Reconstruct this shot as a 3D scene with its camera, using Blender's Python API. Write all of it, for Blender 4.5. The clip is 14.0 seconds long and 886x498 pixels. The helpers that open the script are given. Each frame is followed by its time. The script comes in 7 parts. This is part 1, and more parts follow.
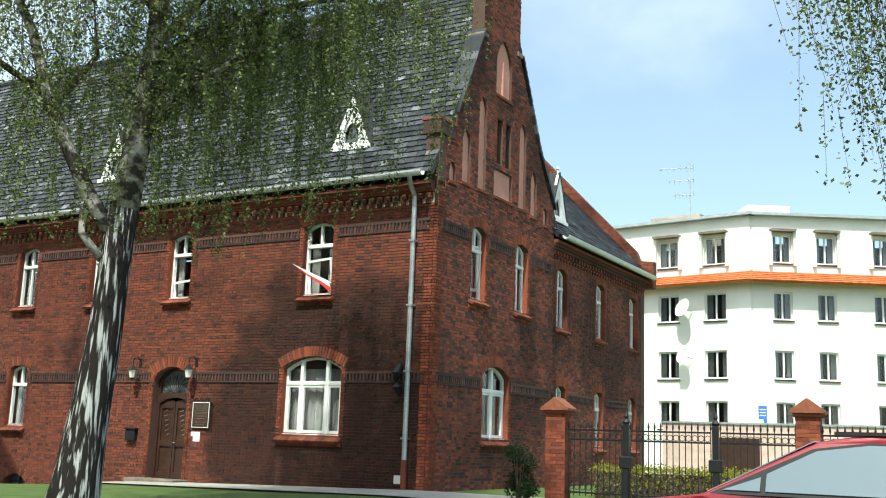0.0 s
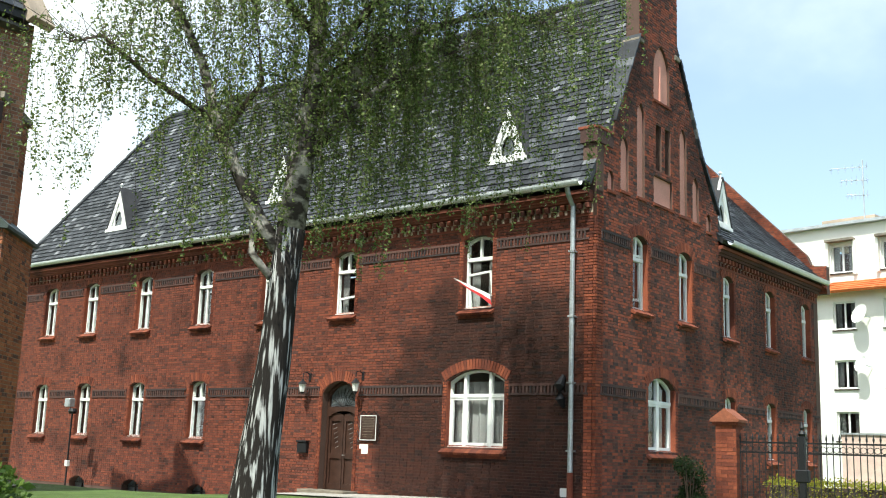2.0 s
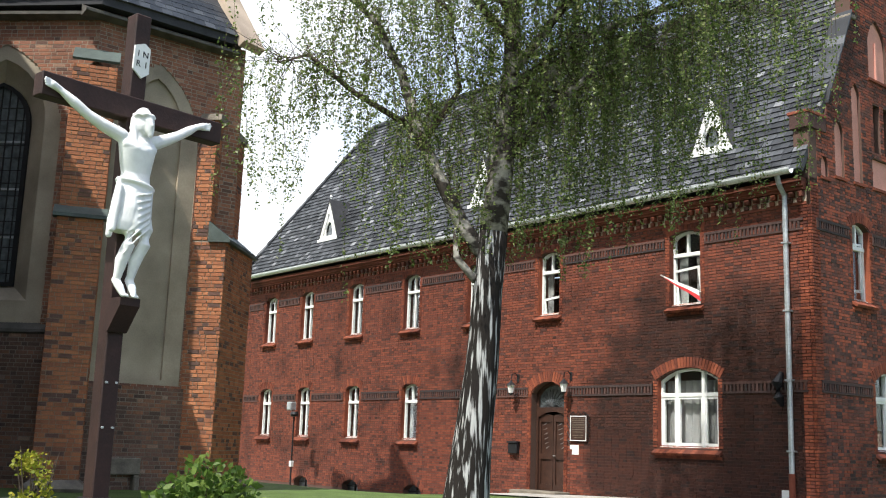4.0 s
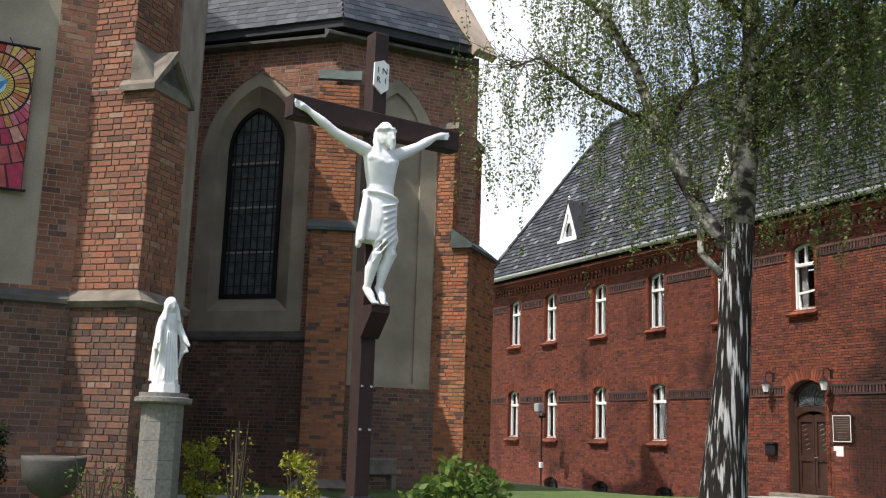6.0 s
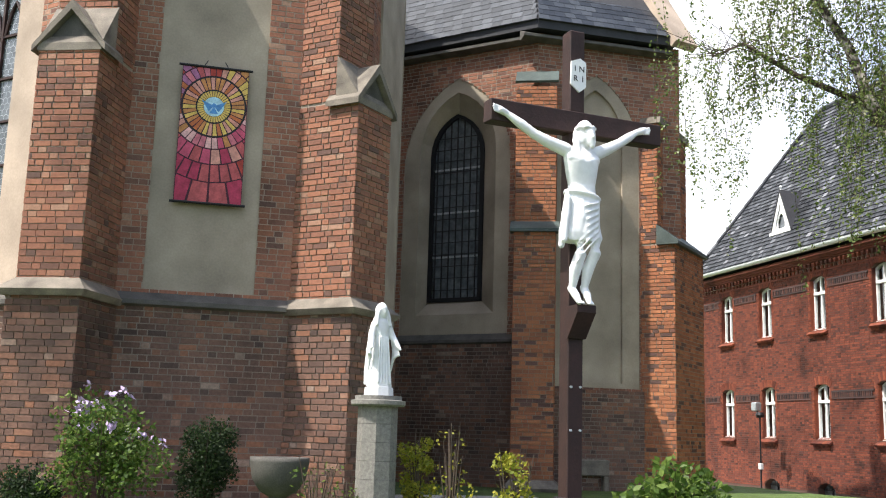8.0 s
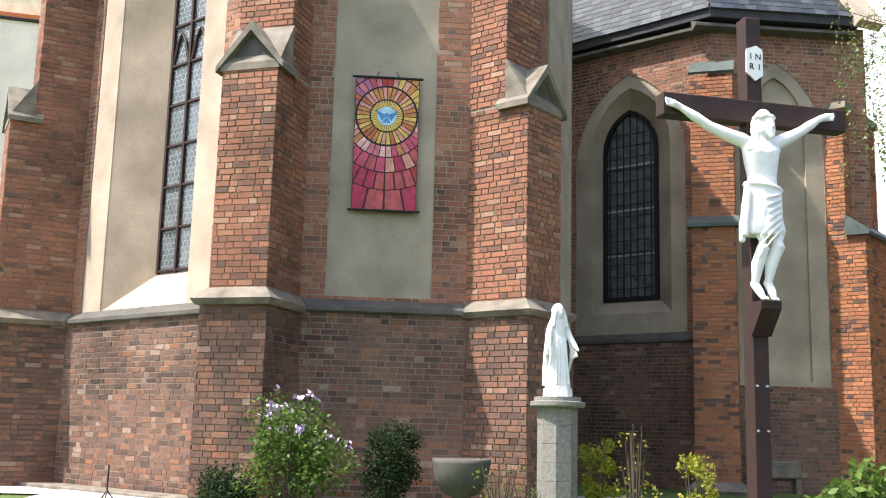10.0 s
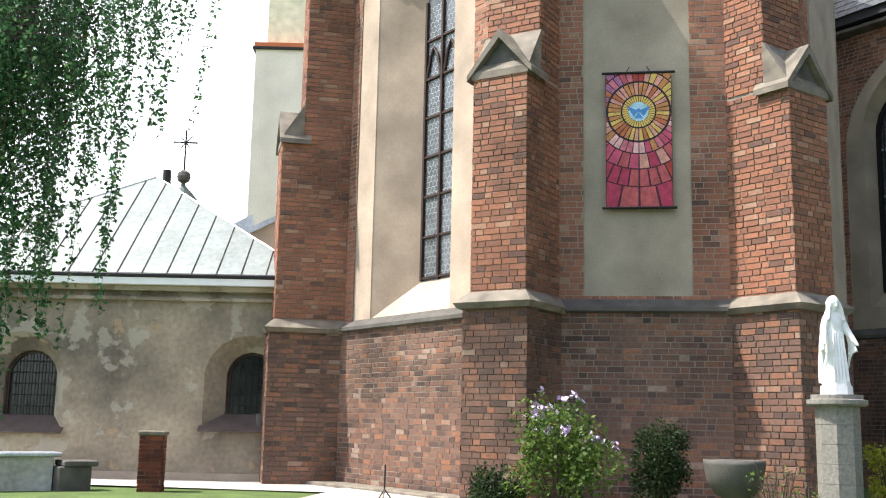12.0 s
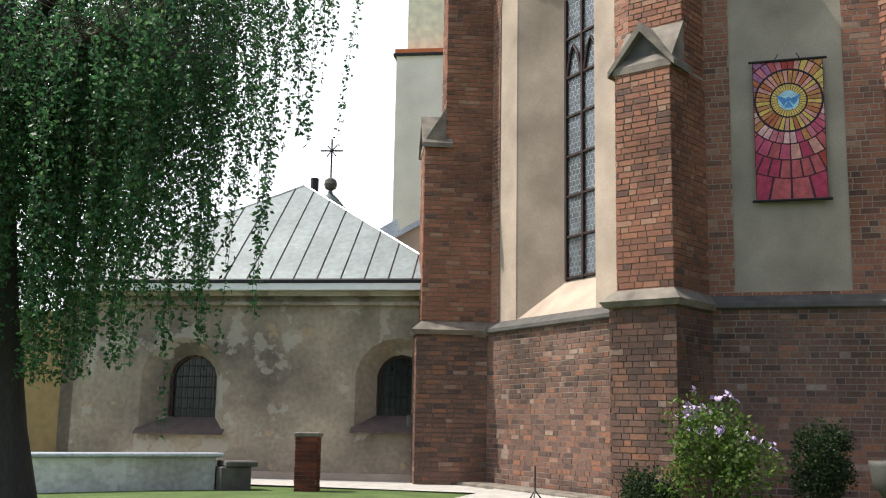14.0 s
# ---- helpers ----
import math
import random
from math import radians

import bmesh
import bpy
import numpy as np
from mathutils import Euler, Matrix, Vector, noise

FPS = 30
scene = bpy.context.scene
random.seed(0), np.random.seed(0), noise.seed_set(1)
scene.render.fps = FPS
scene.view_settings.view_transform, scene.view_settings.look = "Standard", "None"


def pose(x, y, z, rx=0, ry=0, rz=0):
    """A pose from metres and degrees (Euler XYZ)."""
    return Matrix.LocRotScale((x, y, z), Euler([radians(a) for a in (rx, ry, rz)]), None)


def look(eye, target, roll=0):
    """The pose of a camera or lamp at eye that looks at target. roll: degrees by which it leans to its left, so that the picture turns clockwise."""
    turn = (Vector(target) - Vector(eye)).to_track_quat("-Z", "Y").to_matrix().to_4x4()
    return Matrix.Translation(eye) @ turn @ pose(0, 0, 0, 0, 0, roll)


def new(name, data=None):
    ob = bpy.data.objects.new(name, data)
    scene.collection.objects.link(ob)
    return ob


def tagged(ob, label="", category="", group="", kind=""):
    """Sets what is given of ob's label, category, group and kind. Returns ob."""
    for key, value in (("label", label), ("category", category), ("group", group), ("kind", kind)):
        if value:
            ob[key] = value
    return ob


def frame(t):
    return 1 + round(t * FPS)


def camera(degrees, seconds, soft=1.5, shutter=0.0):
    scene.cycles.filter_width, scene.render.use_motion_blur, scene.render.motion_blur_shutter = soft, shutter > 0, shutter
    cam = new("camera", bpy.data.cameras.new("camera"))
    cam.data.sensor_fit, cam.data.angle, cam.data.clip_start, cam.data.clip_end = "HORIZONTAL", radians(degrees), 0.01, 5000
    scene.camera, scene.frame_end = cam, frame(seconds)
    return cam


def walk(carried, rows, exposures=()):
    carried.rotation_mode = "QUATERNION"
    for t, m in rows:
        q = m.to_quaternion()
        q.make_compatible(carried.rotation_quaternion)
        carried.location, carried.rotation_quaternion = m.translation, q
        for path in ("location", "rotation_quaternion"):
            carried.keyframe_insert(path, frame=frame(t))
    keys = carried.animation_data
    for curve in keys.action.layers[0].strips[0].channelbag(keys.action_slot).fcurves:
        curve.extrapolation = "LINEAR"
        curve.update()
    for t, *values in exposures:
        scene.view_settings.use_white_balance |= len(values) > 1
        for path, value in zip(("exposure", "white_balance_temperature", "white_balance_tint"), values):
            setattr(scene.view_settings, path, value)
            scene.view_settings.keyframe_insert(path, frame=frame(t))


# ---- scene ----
# The camera turns on the spot: seconds, yaw, pitch, roll
EYE = (12.70, -21.54, 1.30)
PATH = [
    (0.0, pose(*EYE, 100.66, -2.00, 29.77)),
    (0.5, pose(*EYE, 100.61, -2.00, 30.89)),
    (1.0, pose(*EYE, 100.76, -2.02, 33.55)),
    (1.5, pose(*EYE, 101.15, -2.05, 36.09)),
    (2.0, pose(*EYE, 101.01, -2.06, 38.67)),
    (2.5, pose(*EYE, 100.91, -2.08, 41.26)),
    (3.0, pose(*EYE, 100.83, -2.03, 44.20)),
    (5.5, pose(*EYE, 100.37, -1.91, 59.62)),
    (6.0, pose(*EYE, 100.27, -1.89, 63.43)),
    (6.5, pose(*EYE, 100.18, -1.80, 67.04)),
    (7.0, pose(*EYE, 100.12, -1.81, 69.48)),
    (7.5, pose(*EYE, 100.06, -1.70, 71.98)),
    (8.0, pose(*EYE, 99.97, -1.68, 74.81)),
    (10.5, pose(*EYE, 99.72, -1.38, 87.76)),
    (11.0, pose(*EYE, 99.64, -1.29, 91.60)),
    (11.5, pose(*EYE, 99.57, -1.22, 95.36)),
    (12.0, pose(*EYE, 99.50, -1.17, 98.88)),
    (12.5, pose(*EYE, 99.45, -1.06, 102.35)),
    (13.0, pose(*EYE, 99.38, -1.01, 105.54)),
    (13.5, pose(*EYE, 99.41, -0.99, 107.18)),
    (14.0, pose(*EYE, 99.40, -0.98, 106.94)),
]
cam = camera(46.1, 14.0, soft=1.1)
walk(cam, PATH, [(0.0, 0.78, 6250, -4), (3.0, 0.95, 6300, 4), (5.5, 0.52, 6350, 12), (6.5, 0.48, 6350, 12), (7.0, 0.62, 6350, 12), (8.0, 1.08, 6350, 12), (11.0, 1.5, 6350, 11), (13.0, 1.0, 6350, 11), (14.0, 0.7, 6350, 11)])

# ---- world, sun ----
SUN_DIR = Vector((0.19, -1.0, 1.6)).normalized()
world = bpy.data.worlds.new("sky")
scene.world = world
world.use_nodes = True
wn = world.node_tree.nodes
sky = wn.new("ShaderNodeTexSky")
sky.sky_type = "NISHITA"
sky.sun_disc = False
sky.sun_elevation = math.asin(SUN_DIR.z)
sky.sun_rotation = math.atan2(SUN_DIR.x, SUN_DIR.y)
sky.dust_density = 2.4
sky.air_density = 1.0
wn["Background"].inputs["Strength"].default_value = 0.14
# thin bright cloud over the blue, in soft drifts that thicken to a bank in the west
wl_ = world.node_tree.links
sky_at = wn.new("ShaderNodeTexCoord")
drift = wn.new("ShaderNodeTexNoise")
drift.inputs["Scale"].default_value = 2.2
drift.inputs["Detail"].default_value = 7
drift.inputs["Distortion"].default_value = 0.4
wl_.new(sky_at.outputs["Generated"], drift.inputs["Vector"])
west = wn.new("ShaderNodeVectorMath")
west.operation = "DOT_PRODUCT"
west.inputs[1].default_value = (-0.91, -0.42, 0.0)
wl_.new(sky_at.outputs["Generated"], west.inputs[0])
bank = wn.new("ShaderNodeMapRange")
bank.inputs["From Min"].default_value, bank.inputs["From Max"].default_value = 0.2, 0.62
bank.inputs["To Min"].default_value, bank.inputs["To Max"].default_value = -0.26, 0.28
wl_.new(west.outputs["Value"], bank.inputs["Value"])
both = wn.new("ShaderNodeMath")
wl_.new(drift.outputs["Fac"], both.inputs[0])
wl_.new(bank.outputs[0], both.inputs[1])
veil = wn.new("ShaderNodeMapRange")
veil.interpolation_type = "SMOOTHSTEP"
veil.inputs["From Min"].default_value, veil.inputs["From Max"].default_value = 0.3, 0.72
veil.inputs["To Min"].default_value, veil.inputs["To Max"].default_value = 0.15, 0.9
wl_.new(both.outputs[0], veil.inputs["Value"])
cloud = wn.new("ShaderNodeMix")
cloud.data_type = "RGBA"
cloud.inputs[7].default_value = (6.6, 6.7, 6.8, 1)
wl_.new(veil.outputs[0], cloud.inputs[0])
wl_.new(sky.outputs[0], cloud.inputs[6])
wl_.new(cloud.outputs[2], wn["Background"].inputs["Color"])
sun = new("sun", bpy.data.lights.new("sun", "SUN"))
sun.data.energy = 3.7
sun.data.angle = radians(0.53)
sun.data.color = (1.0, 0.95, 0.86)
sun.matrix_world = look(SUN_DIR * 60, (0, 0, 0))


# ---- materials ----
def mat(name, color, rough=0.8, metal=0.0, spread=0.25, scale=3.0, fine=40.0, bump=0.25, dark=None, amount=0.5, spec=0.4, stretch=None, shift=0.0, grain=0.5):
    """A surface with stains at one scale and grain at another."""
    m = bpy.data.materials.new(name)
    m.use_nodes = True
    n, l = m.node_tree.nodes, m.node_tree.links
    b = n["Principled BSDF"]
    b.inputs["Roughness"].default_value = rough
    b.inputs["Metallic"].default_value = metal
    b.inputs["Specular IOR Level"].default_value = spec
    co = n.new("ShaderNodeTexCoord")
    big = n.new("ShaderNodeTexNoise")
    big.inputs["Scale"].default_value = scale
    big.inputs["Detail"].default_value = 6
    sm = n.new("ShaderNodeTexNoise")
    sm.inputs["Scale"].default_value = fine
    sm.inputs["Detail"].default_value = 4
    where = co.outputs["Object"]
    if stretch:
        mp = n.new("ShaderNodeMapping")
        mp.inputs["Scale"].default_value = stretch
        l.new(where, mp.inputs["Vector"])
        where = mp.outputs[0]
    l.new(where, big.inputs["Vector"])
    l.new(where, sm.inputs["Vector"])
    ramp = n.new("ShaderNodeValToRGB")
    dk = dark or [c * (1 - spread) for c in color]
    ramp.color_ramp.elements[0].position = 0.5 + shift - amount / 2
    ramp.color_ramp.elements[0].color = (*dk, 1)
    ramp.color_ramp.elements[1].position = 0.5 + shift + amount / 2
    ramp.color_ramp.elements[1].color = (*[min(1, c * (1 + spread * 0.4)) for c in color], 1)
    l.new(big.outputs["Fac"], ramp.inputs["Fac"])
    mul = n.new("ShaderNodeMix")
    mul.data_type, mul.blend_type = "RGBA", "MULTIPLY"
    mul.inputs[0].default_value = grain
    g = n.new("ShaderNodeMapRange")
    g.inputs["From Min"].default_value, g.inputs["From Max"].default_value = 0.3, 0.7
    g.inputs["To Min"].default_value, g.inputs["To Max"].default_value = 0.6, 1.25
    l.new(sm.outputs["Fac"], g.inputs["Value"])
    l.new(ramp.outputs["Color"], mul.inputs[6])
    l.new(g.outputs[0], mul.inputs[7])
    l.new(mul.outputs[2], b.inputs["Base Color"])
    if bump:
        bp = n.new("ShaderNodeBump")
        bp.inputs["Strength"].default_value = bump
        bp.inputs["Distance"].default_value = 0.01
        l.new(sm.outputs["Fac"], bp.inputs["Height"])
        l.new(bp.outputs[0], b.inputs["Normal"])
    return m


def piece_mat(name, colors, rough=0.85, stain=None, stain_scale=0.35, bump=0.4, fine=35.0, leaf=False, low=0.45, high=0.62, patch=None):
    """A surface of many pieces, each with a tint of its own: colors are (position, rgb). stain: rgb factor of sooty patches."""
    m = bpy.data.materials.new(name)
    m.use_nodes = True
    n, l = m.node_tree.nodes, m.node_tree.links
    b = n["Principled BSDF"]
    b.inputs["Roughness"].default_value = rough
    b.inputs["Specular IOR Level"].default_value = 0.3
    geo, info = n.new("ShaderNodeNewGeometry"), n.new("ShaderNodeObjectInfo")
    add = n.new("ShaderNodeMath")
    add.operation = "ADD"
    fr = n.new("ShaderNodeMath")
    fr.operation = "FRACT"
    l.new(geo.outputs["Random Per Island"], add.inputs[0])
    l.new(info.outputs["Random"], add.inputs[1])
    l.new(add.outputs[0], fr.inputs[0])
    ramp = n.new("ShaderNodeValToRGB")
    e = ramp.color_ramp.elements
    e[0].position, e[0].color = colors[0][0], (*colors[0][1], 1)
    e[1].position, e[1].color = colors[-1][0], (*colors[-1][1], 1)
    for p, c in colors[1:-1]:
        k = e.new(p)
        k.color = (*c, 1)
    l.new(fr.outputs[0], ramp.inputs["Fac"])
    last = ramp.outputs["Color"]
    sm = n.new("ShaderNodeTexNoise")
    sm.inputs["Scale"].default_value = fine
    sm.inputs["Detail"].default_value = 3
    l.new(geo.outputs["Position"], sm.inputs["Vector"])
    g = n.new("ShaderNodeMapRange")
    g.inputs["From Min"].default_value, g.inputs["From Max"].default_value = 0.3, 0.7
    g.inputs["To Min"].default_value, g.inputs["To Max"].default_value = 0.7, 1.25
    l.new(sm.outputs["Fac"], g.inputs["Value"])
    mul = n.new("ShaderNodeMix")
    mul.data_type, mul.blend_type = "RGBA", "MULTIPLY"
    mul.inputs[0].default_value = 0.7
    l.new(last, mul.inputs[6])
    l.new(g.outputs[0], mul.inputs[7])
    last = mul.outputs[2]
    if stain:
        big = n.new("ShaderNodeTexNoise")
        big.inputs["Scale"].default_value = stain_scale
        big.inputs["Detail"].default_value = 7
        big.inputs["Roughness"].default_value = 0.6
        l.new(geo.outputs["Position"], big.inputs["Vector"])
        mr = n.new("ShaderNodeMapRange")
        mr.interpolation_type = "SMOOTHSTEP"
        mr.inputs["From Min"].default_value, mr.inputs["From Max"].default_value = low, high
        l.new(big.outputs["Fac"], mr.inputs["Value"])
        if patch:
            # soot gathered round one spot of the wall: centre and reach along u and z, with a ragged edge
            cx, cz, rx, rz, add_ = patch
            mp = n.new("ShaderNodeMapping")
            mp.inputs["Location"].default_value = (-cx / rx, 0, -cz / rz)
            mp.inputs["Scale"].default_value = (1 / rx, 0.0, 1 / rz)
            l.new(geo.outputs["Position"], mp.inputs["Vector"])
            ln = n.new("ShaderNodeVectorMath")
            ln.operation = "LENGTH"
            l.new(mp.outputs[0], ln.inputs[0])
            fall = n.new("ShaderNodeMapRange")
            fall.interpolation_type = "SMOOTHSTEP"
            fall.inputs["From Min"].default_value, fall.inputs["From Max"].default_value = 1.3, 0.35
            fall.inputs["To Min"].default_value, fall.inputs["To Max"].default_value = 0.0, add_
            l.new(ln.outputs["Value"], fall.inputs["Value"])
            sm2 = n.new("ShaderNodeMath")
            sm2.operation = "ADD"
            l.new(big.outputs["Fac"], sm2.inputs[0])
            l.new(fall.outputs[0], sm2.inputs[1])
            l.new(sm2.outputs[0], mr.inputs["Value"])
        st = n.new("ShaderNodeMix")
        st.data_type, st.blend_type = "RGBA", "MULTIPLY"
        st.inputs[7].default_value = (*stain, 1)
        l.new(mr.outputs[0], st.inputs[0])
        l.new(last, st.inputs[6])
        last = st.outputs[2]
    l.new(last, b.inputs["Base Color"])
    if leaf:
        tr = n.new("ShaderNodeBsdfTranslucent")
        l.new(last, tr.inputs["Color"])
        mx = n.new("ShaderNodeMixShader")
        mx.inputs[0].default_value = 0.5
        l.new(b.outputs[0], mx.inputs[1])
        l.new(tr.outputs[0], mx.inputs[2])
        l.new(mx.outputs[0], n["Material Output"].inputs["Surface"])
    elif bump:
        bp = n.new("ShaderNodeBump")
        bp.inputs["Strength"].default_value = bump
        bp.inputs["Distance"].default_value = 0.008
        l.new(sm.outputs["Fac"], bp.inputs["Height"])
        l.new(bp.outputs[0], b.inputs["Normal"])
    return m


def glass_mat(name, tint=(0.9, 0.95, 0.95)):
    m = bpy.data.materials.new(name)
    m.use_nodes = True
    b = m.node_tree.nodes["Principled BSDF"]
    b.inputs["Base Color"].default_value = (*tint, 1)
    b.inputs["Transmission Weight"].default_value = 1.0
    b.inputs["Roughness"].default_value = 0.02
    b.inputs["IOR"].default_value = 1.45
    return m


HOUSE_BRICK = piece_mat("house_brick", [(0.0, (0.065, 0.028, 0.022)), (0.15, (0.125, 0.040, 0.026)), (0.6, (0.175, 0.050, 0.030)), (0.9, (0.22, 0.062, 0.034)), (1.0, (0.09, 0.040, 0.033))], stain=(0.27, 0.31, 0.34), stain_scale=0.45, low=0.5, high=0.74, patch=(-3.2, 2.0, 4.2, 3.9, 0.4))
GABLE_BRICK = piece_mat("gable_brick", [(0.0, (0.055, 0.035, 0.032)), (0.3, (0.13, 0.055, 0.042)), (0.7, (0.24, 0.068, 0.042)), (1.0, (0.32, 0.085, 0.045))], stain=(0.4, 0.42, 0.44), stain_scale=0.3, low=0.42, high=0.62)
TRIM_BRICK = piece_mat("trim_brick", [(0.0, (0.125, 0.038, 0.024)), (0.5, (0.20, 0.053, 0.028)), (1.0, (0.28, 0.078, 0.038))], stain=(0.5, 0.45, 0.45), stain_scale=0.5)
DARK_BRICK = piece_mat("dark_brick", [(0.0, (0.035, 0.028, 0.028)), (1.0, (0.11, 0.055, 0.045))])
BURNT_BRICK = piece_mat("orange_burnt_brick", [(0.0, (0.11, 0.065, 0.052)), (0.08, (0.13, 0.07, 0.055)), (0.14, (0.28, 0.115, 0.06)), (0.6, (0.38, 0.145, 0.07)), (0.95, (0.46, 0.19, 0.09)), (1.0, (0.14, 0.07, 0.055))], stain=(0.6, 0.6, 0.6), stain_scale=0.5, low=0.5, high=0.72, bump=0.7, fine=28)
CHURCH_BRICK = piece_mat("church_brick", [(0.0, (0.13, 0.075, 0.058)), (0.12, (0.215, 0.10, 0.066)), (0.5, (0.28, 0.122, 0.076)), (0.88, (0.335, 0.145, 0.084)), (1.0, (0.36, 0.22, 0.15))], stain=(0.48, 0.47, 0.46), stain_scale=0.5, low=0.43, high=0.7, bump=0.7, fine=28)
PLINTH_BRICK = piece_mat("plinth_brick", [(0.0, (0.085, 0.056, 0.046)), (0.2, (0.145, 0.085, 0.064)), (0.7, (0.19, 0.105, 0.075)), (0.93, (0.26, 0.12, 0.07)), (1.0, (0.31, 0.23, 0.18))], stain=(0.46, 0.46, 0.46), stain_scale=0.55, low=0.42, high=0.68, bump=0.7, fine=22)
MORTAR = mat("mortar", (0.33, 0.275, 0.215), 0.95, scale=1.2, fine=60)
PLINTH_MORTAR = mat("plinth_mortar", (0.23, 0.19, 0.15), 0.95, spread=0.45, scale=1.2, fine=40)
HOUSE_MORTAR = mat("house_mortar", (0.11, 0.065, 0.05), 0.95, scale=0.8, fine=60)
CHURCH_PLASTER = mat("church_plaster", (0.385, 0.325, 0.245), 0.9, spread=0.45, scale=0.9, fine=30, bump=0.15, grain=0.25)
CREAM_PLASTER = mat("cream_plaster", (0.46, 0.365, 0.28), 0.9, spread=0.4, scale=1.0, fine=30, bump=0.15, grain=0.25)
STONE = mat("weathered_stone", (0.22, 0.19, 0.15), 0.9, spread=0.55, scale=4, fine=50, bump=0.5)
DARK_STONE = mat("dark_stone_moulding", (0.11, 0.102, 0.09), 0.9, spread=0.5, scale=3, fine=50, bump=0.5)
PINK_PLASTER = mat("pink_plaster", (0.62, 0.30, 0.24), 0.9, spread=0.15, scale=1.5, fine=40, bump=0.1)
def peeling_mat(name, color, dark, pale, ochre):
    """Old plaster: broad dark blotches, sharp-edged pale repairs, ochre where the coat has flaked."""
    m = mat(name, color, 0.92, spread=0.3, scale=0.55, fine=9, bump=0.2, dark=dark, amount=0.34)
    n, l = m.node_tree.nodes, m.node_tree.links
    b = n["Principled BSDF"]
    last = b.inputs["Base Color"].links[0].from_socket
    co = n.new("ShaderNodeTexCoord")
    for scale, lo, hi, tone, much in ((0.9, 0.56, 0.585, pale, 0.55), (1.7, 0.63, 0.645, ochre, 0.6), (2.6, 0.64, 0.70, dark, 0.6)):
        t = n.new("ShaderNodeTexNoise")
        t.inputs["Scale"].default_value, t.inputs["Detail"].default_value, t.inputs["Roughness"].default_value = scale, 9, 0.6
        l.new(co.outputs["Object"], t.inputs["Vector"])
        r = n.new("ShaderNodeMapRange")
        r.inputs["From Min"].default_value, r.inputs["From Max"].default_value, r.inputs["To Max"].default_value = lo, hi, much
        l.new(t.outputs["Fac"], r.inputs["Value"])
        x = n.new("ShaderNodeMix")
        x.data_type = "RGBA"
        x.inputs[7].default_value = (*tone, 1)
        l.new(r.outputs[0], x.inputs[0])
        l.new(last, x.inputs[6])
        last = x.outputs[2]
    l.new(last, b.inputs["Base Color"])
    return m


GREY_PLASTER = peeling_mat("stained_grey_plaster", (0.33, 0.27, 0.195), (0.12, 0.10, 0.078), (0.42, 0.38, 0.31), (0.40, 0.27, 0.15))
LIMEWASH = peeling_mat("old_limewash", (0.66, 0.65, 0.60), (0.33, 0.32, 0.29), (0.74, 0.73, 0.69), (0.50, 0.45, 0.38))
WHITE_PAINT = mat("white_paint", (0.80, 0.80, 0.78), 0.5, spread=0.1, scale=3, fine=50, bump=0.03, grain=0.08)
WHITE_WALL = mat("white_render", (0.80, 0.79, 0.74), 0.85, spread=0.12, scale=0.6, fine=20, bump=0.05, grain=0.08)
SLATE = piece_mat("slate_tiles", [(0.0, (0.018, 0.020, 0.024)), (0.55, (0.040, 0.043, 0.051)), (0.88, (0.08, 0.085, 0.096)), (1.0, (0.22, 0.225, 0.24))], rough=0.5, stain=(0.6, 0.6, 0.6), stain_scale=0.8, bump=0.3)
CHAPEL_SLATE = piece_mat("chapel_slate", [(0.0, (0.016, 0.019, 0.024)), (0.6, (0.030, 0.034, 0.041)), (1.0, (0.06, 0.066, 0.075))], rough=0.38, stain=(1.9, 1.95, 2.0), stain_scale=1.3, low=0.55, high=0.75, bump=0.2)
SLATE_BASE = mat("roof_underlay", (0.05, 0.05, 0.055), 0.9)
ORANGE_TILE = piece_mat("orange_tiles", [(0.0, (0.40, 0.10, 0.03)), (1.0, (0.60, 0.18, 0.06))], rough=0.7)
CAP_TILE = mat("red_cap_tile", (0.27, 0.085, 0.042), 0.75, spread=0.4, scale=6, fine=40)
BROWN_TIN = mat("brown_tin", (0.115, 0.085, 0.075), 0.5, 0.2, spread=0.35, scale=4, fine=30, bump=0.1)
ZINC = mat("zinc", (0.50, 0.53, 0.55), 0.45, 0.6, spread=0.25, scale=3, fine=20, bump=0.05)
PALE_ZINC = mat("pale_zinc", (0.68, 0.71, 0.72), 0.45, 0.2, spread=0.15, scale=2, fine=20, bump=0.05)
TIN = mat("tin_roof", (0.23, 0.26, 0.25), 0.5, 0.25, spread=0.25, scale=0.9, fine=8, bump=0.05)
COPPER = mat("green_copper", (0.09, 0.115, 0.105), 0.6, 0.2, spread=0.4, scale=3, fine=20)
IRON = mat("black_iron", (0.02, 0.02, 0.022), 0.5, 0.4, scale=6, fine=60, bump=0.1)
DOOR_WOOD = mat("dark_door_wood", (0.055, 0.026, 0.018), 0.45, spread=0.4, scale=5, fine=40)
CROSS_WOOD = mat("brown_cross_wood", (0.034, 0.014, 0.011), 0.7, spread=0.5, scale=6, fine=40, bump=0.35)
STATUE_WHITE = mat("white_statue_paint", (0.80, 0.80, 0.79), 0.55, spread=0.18, scale=5, fine=30, bump=0.06, grain=0.1)
TERRAZZO = mat("terrazzo", (0.23, 0.215, 0.19), 0.8, spread=0.4, scale=25, fine=90, bump=0.2)
BARK = mat("birch_bark", (0.38, 0.38, 0.37), 0.95, scale=3.4, fine=16, bump=1.0, dark=(0.022, 0.019, 0.017), amount=0.09, stretch=(5.0, 5.0, 0.42), shift=0.075, spec=0.08)
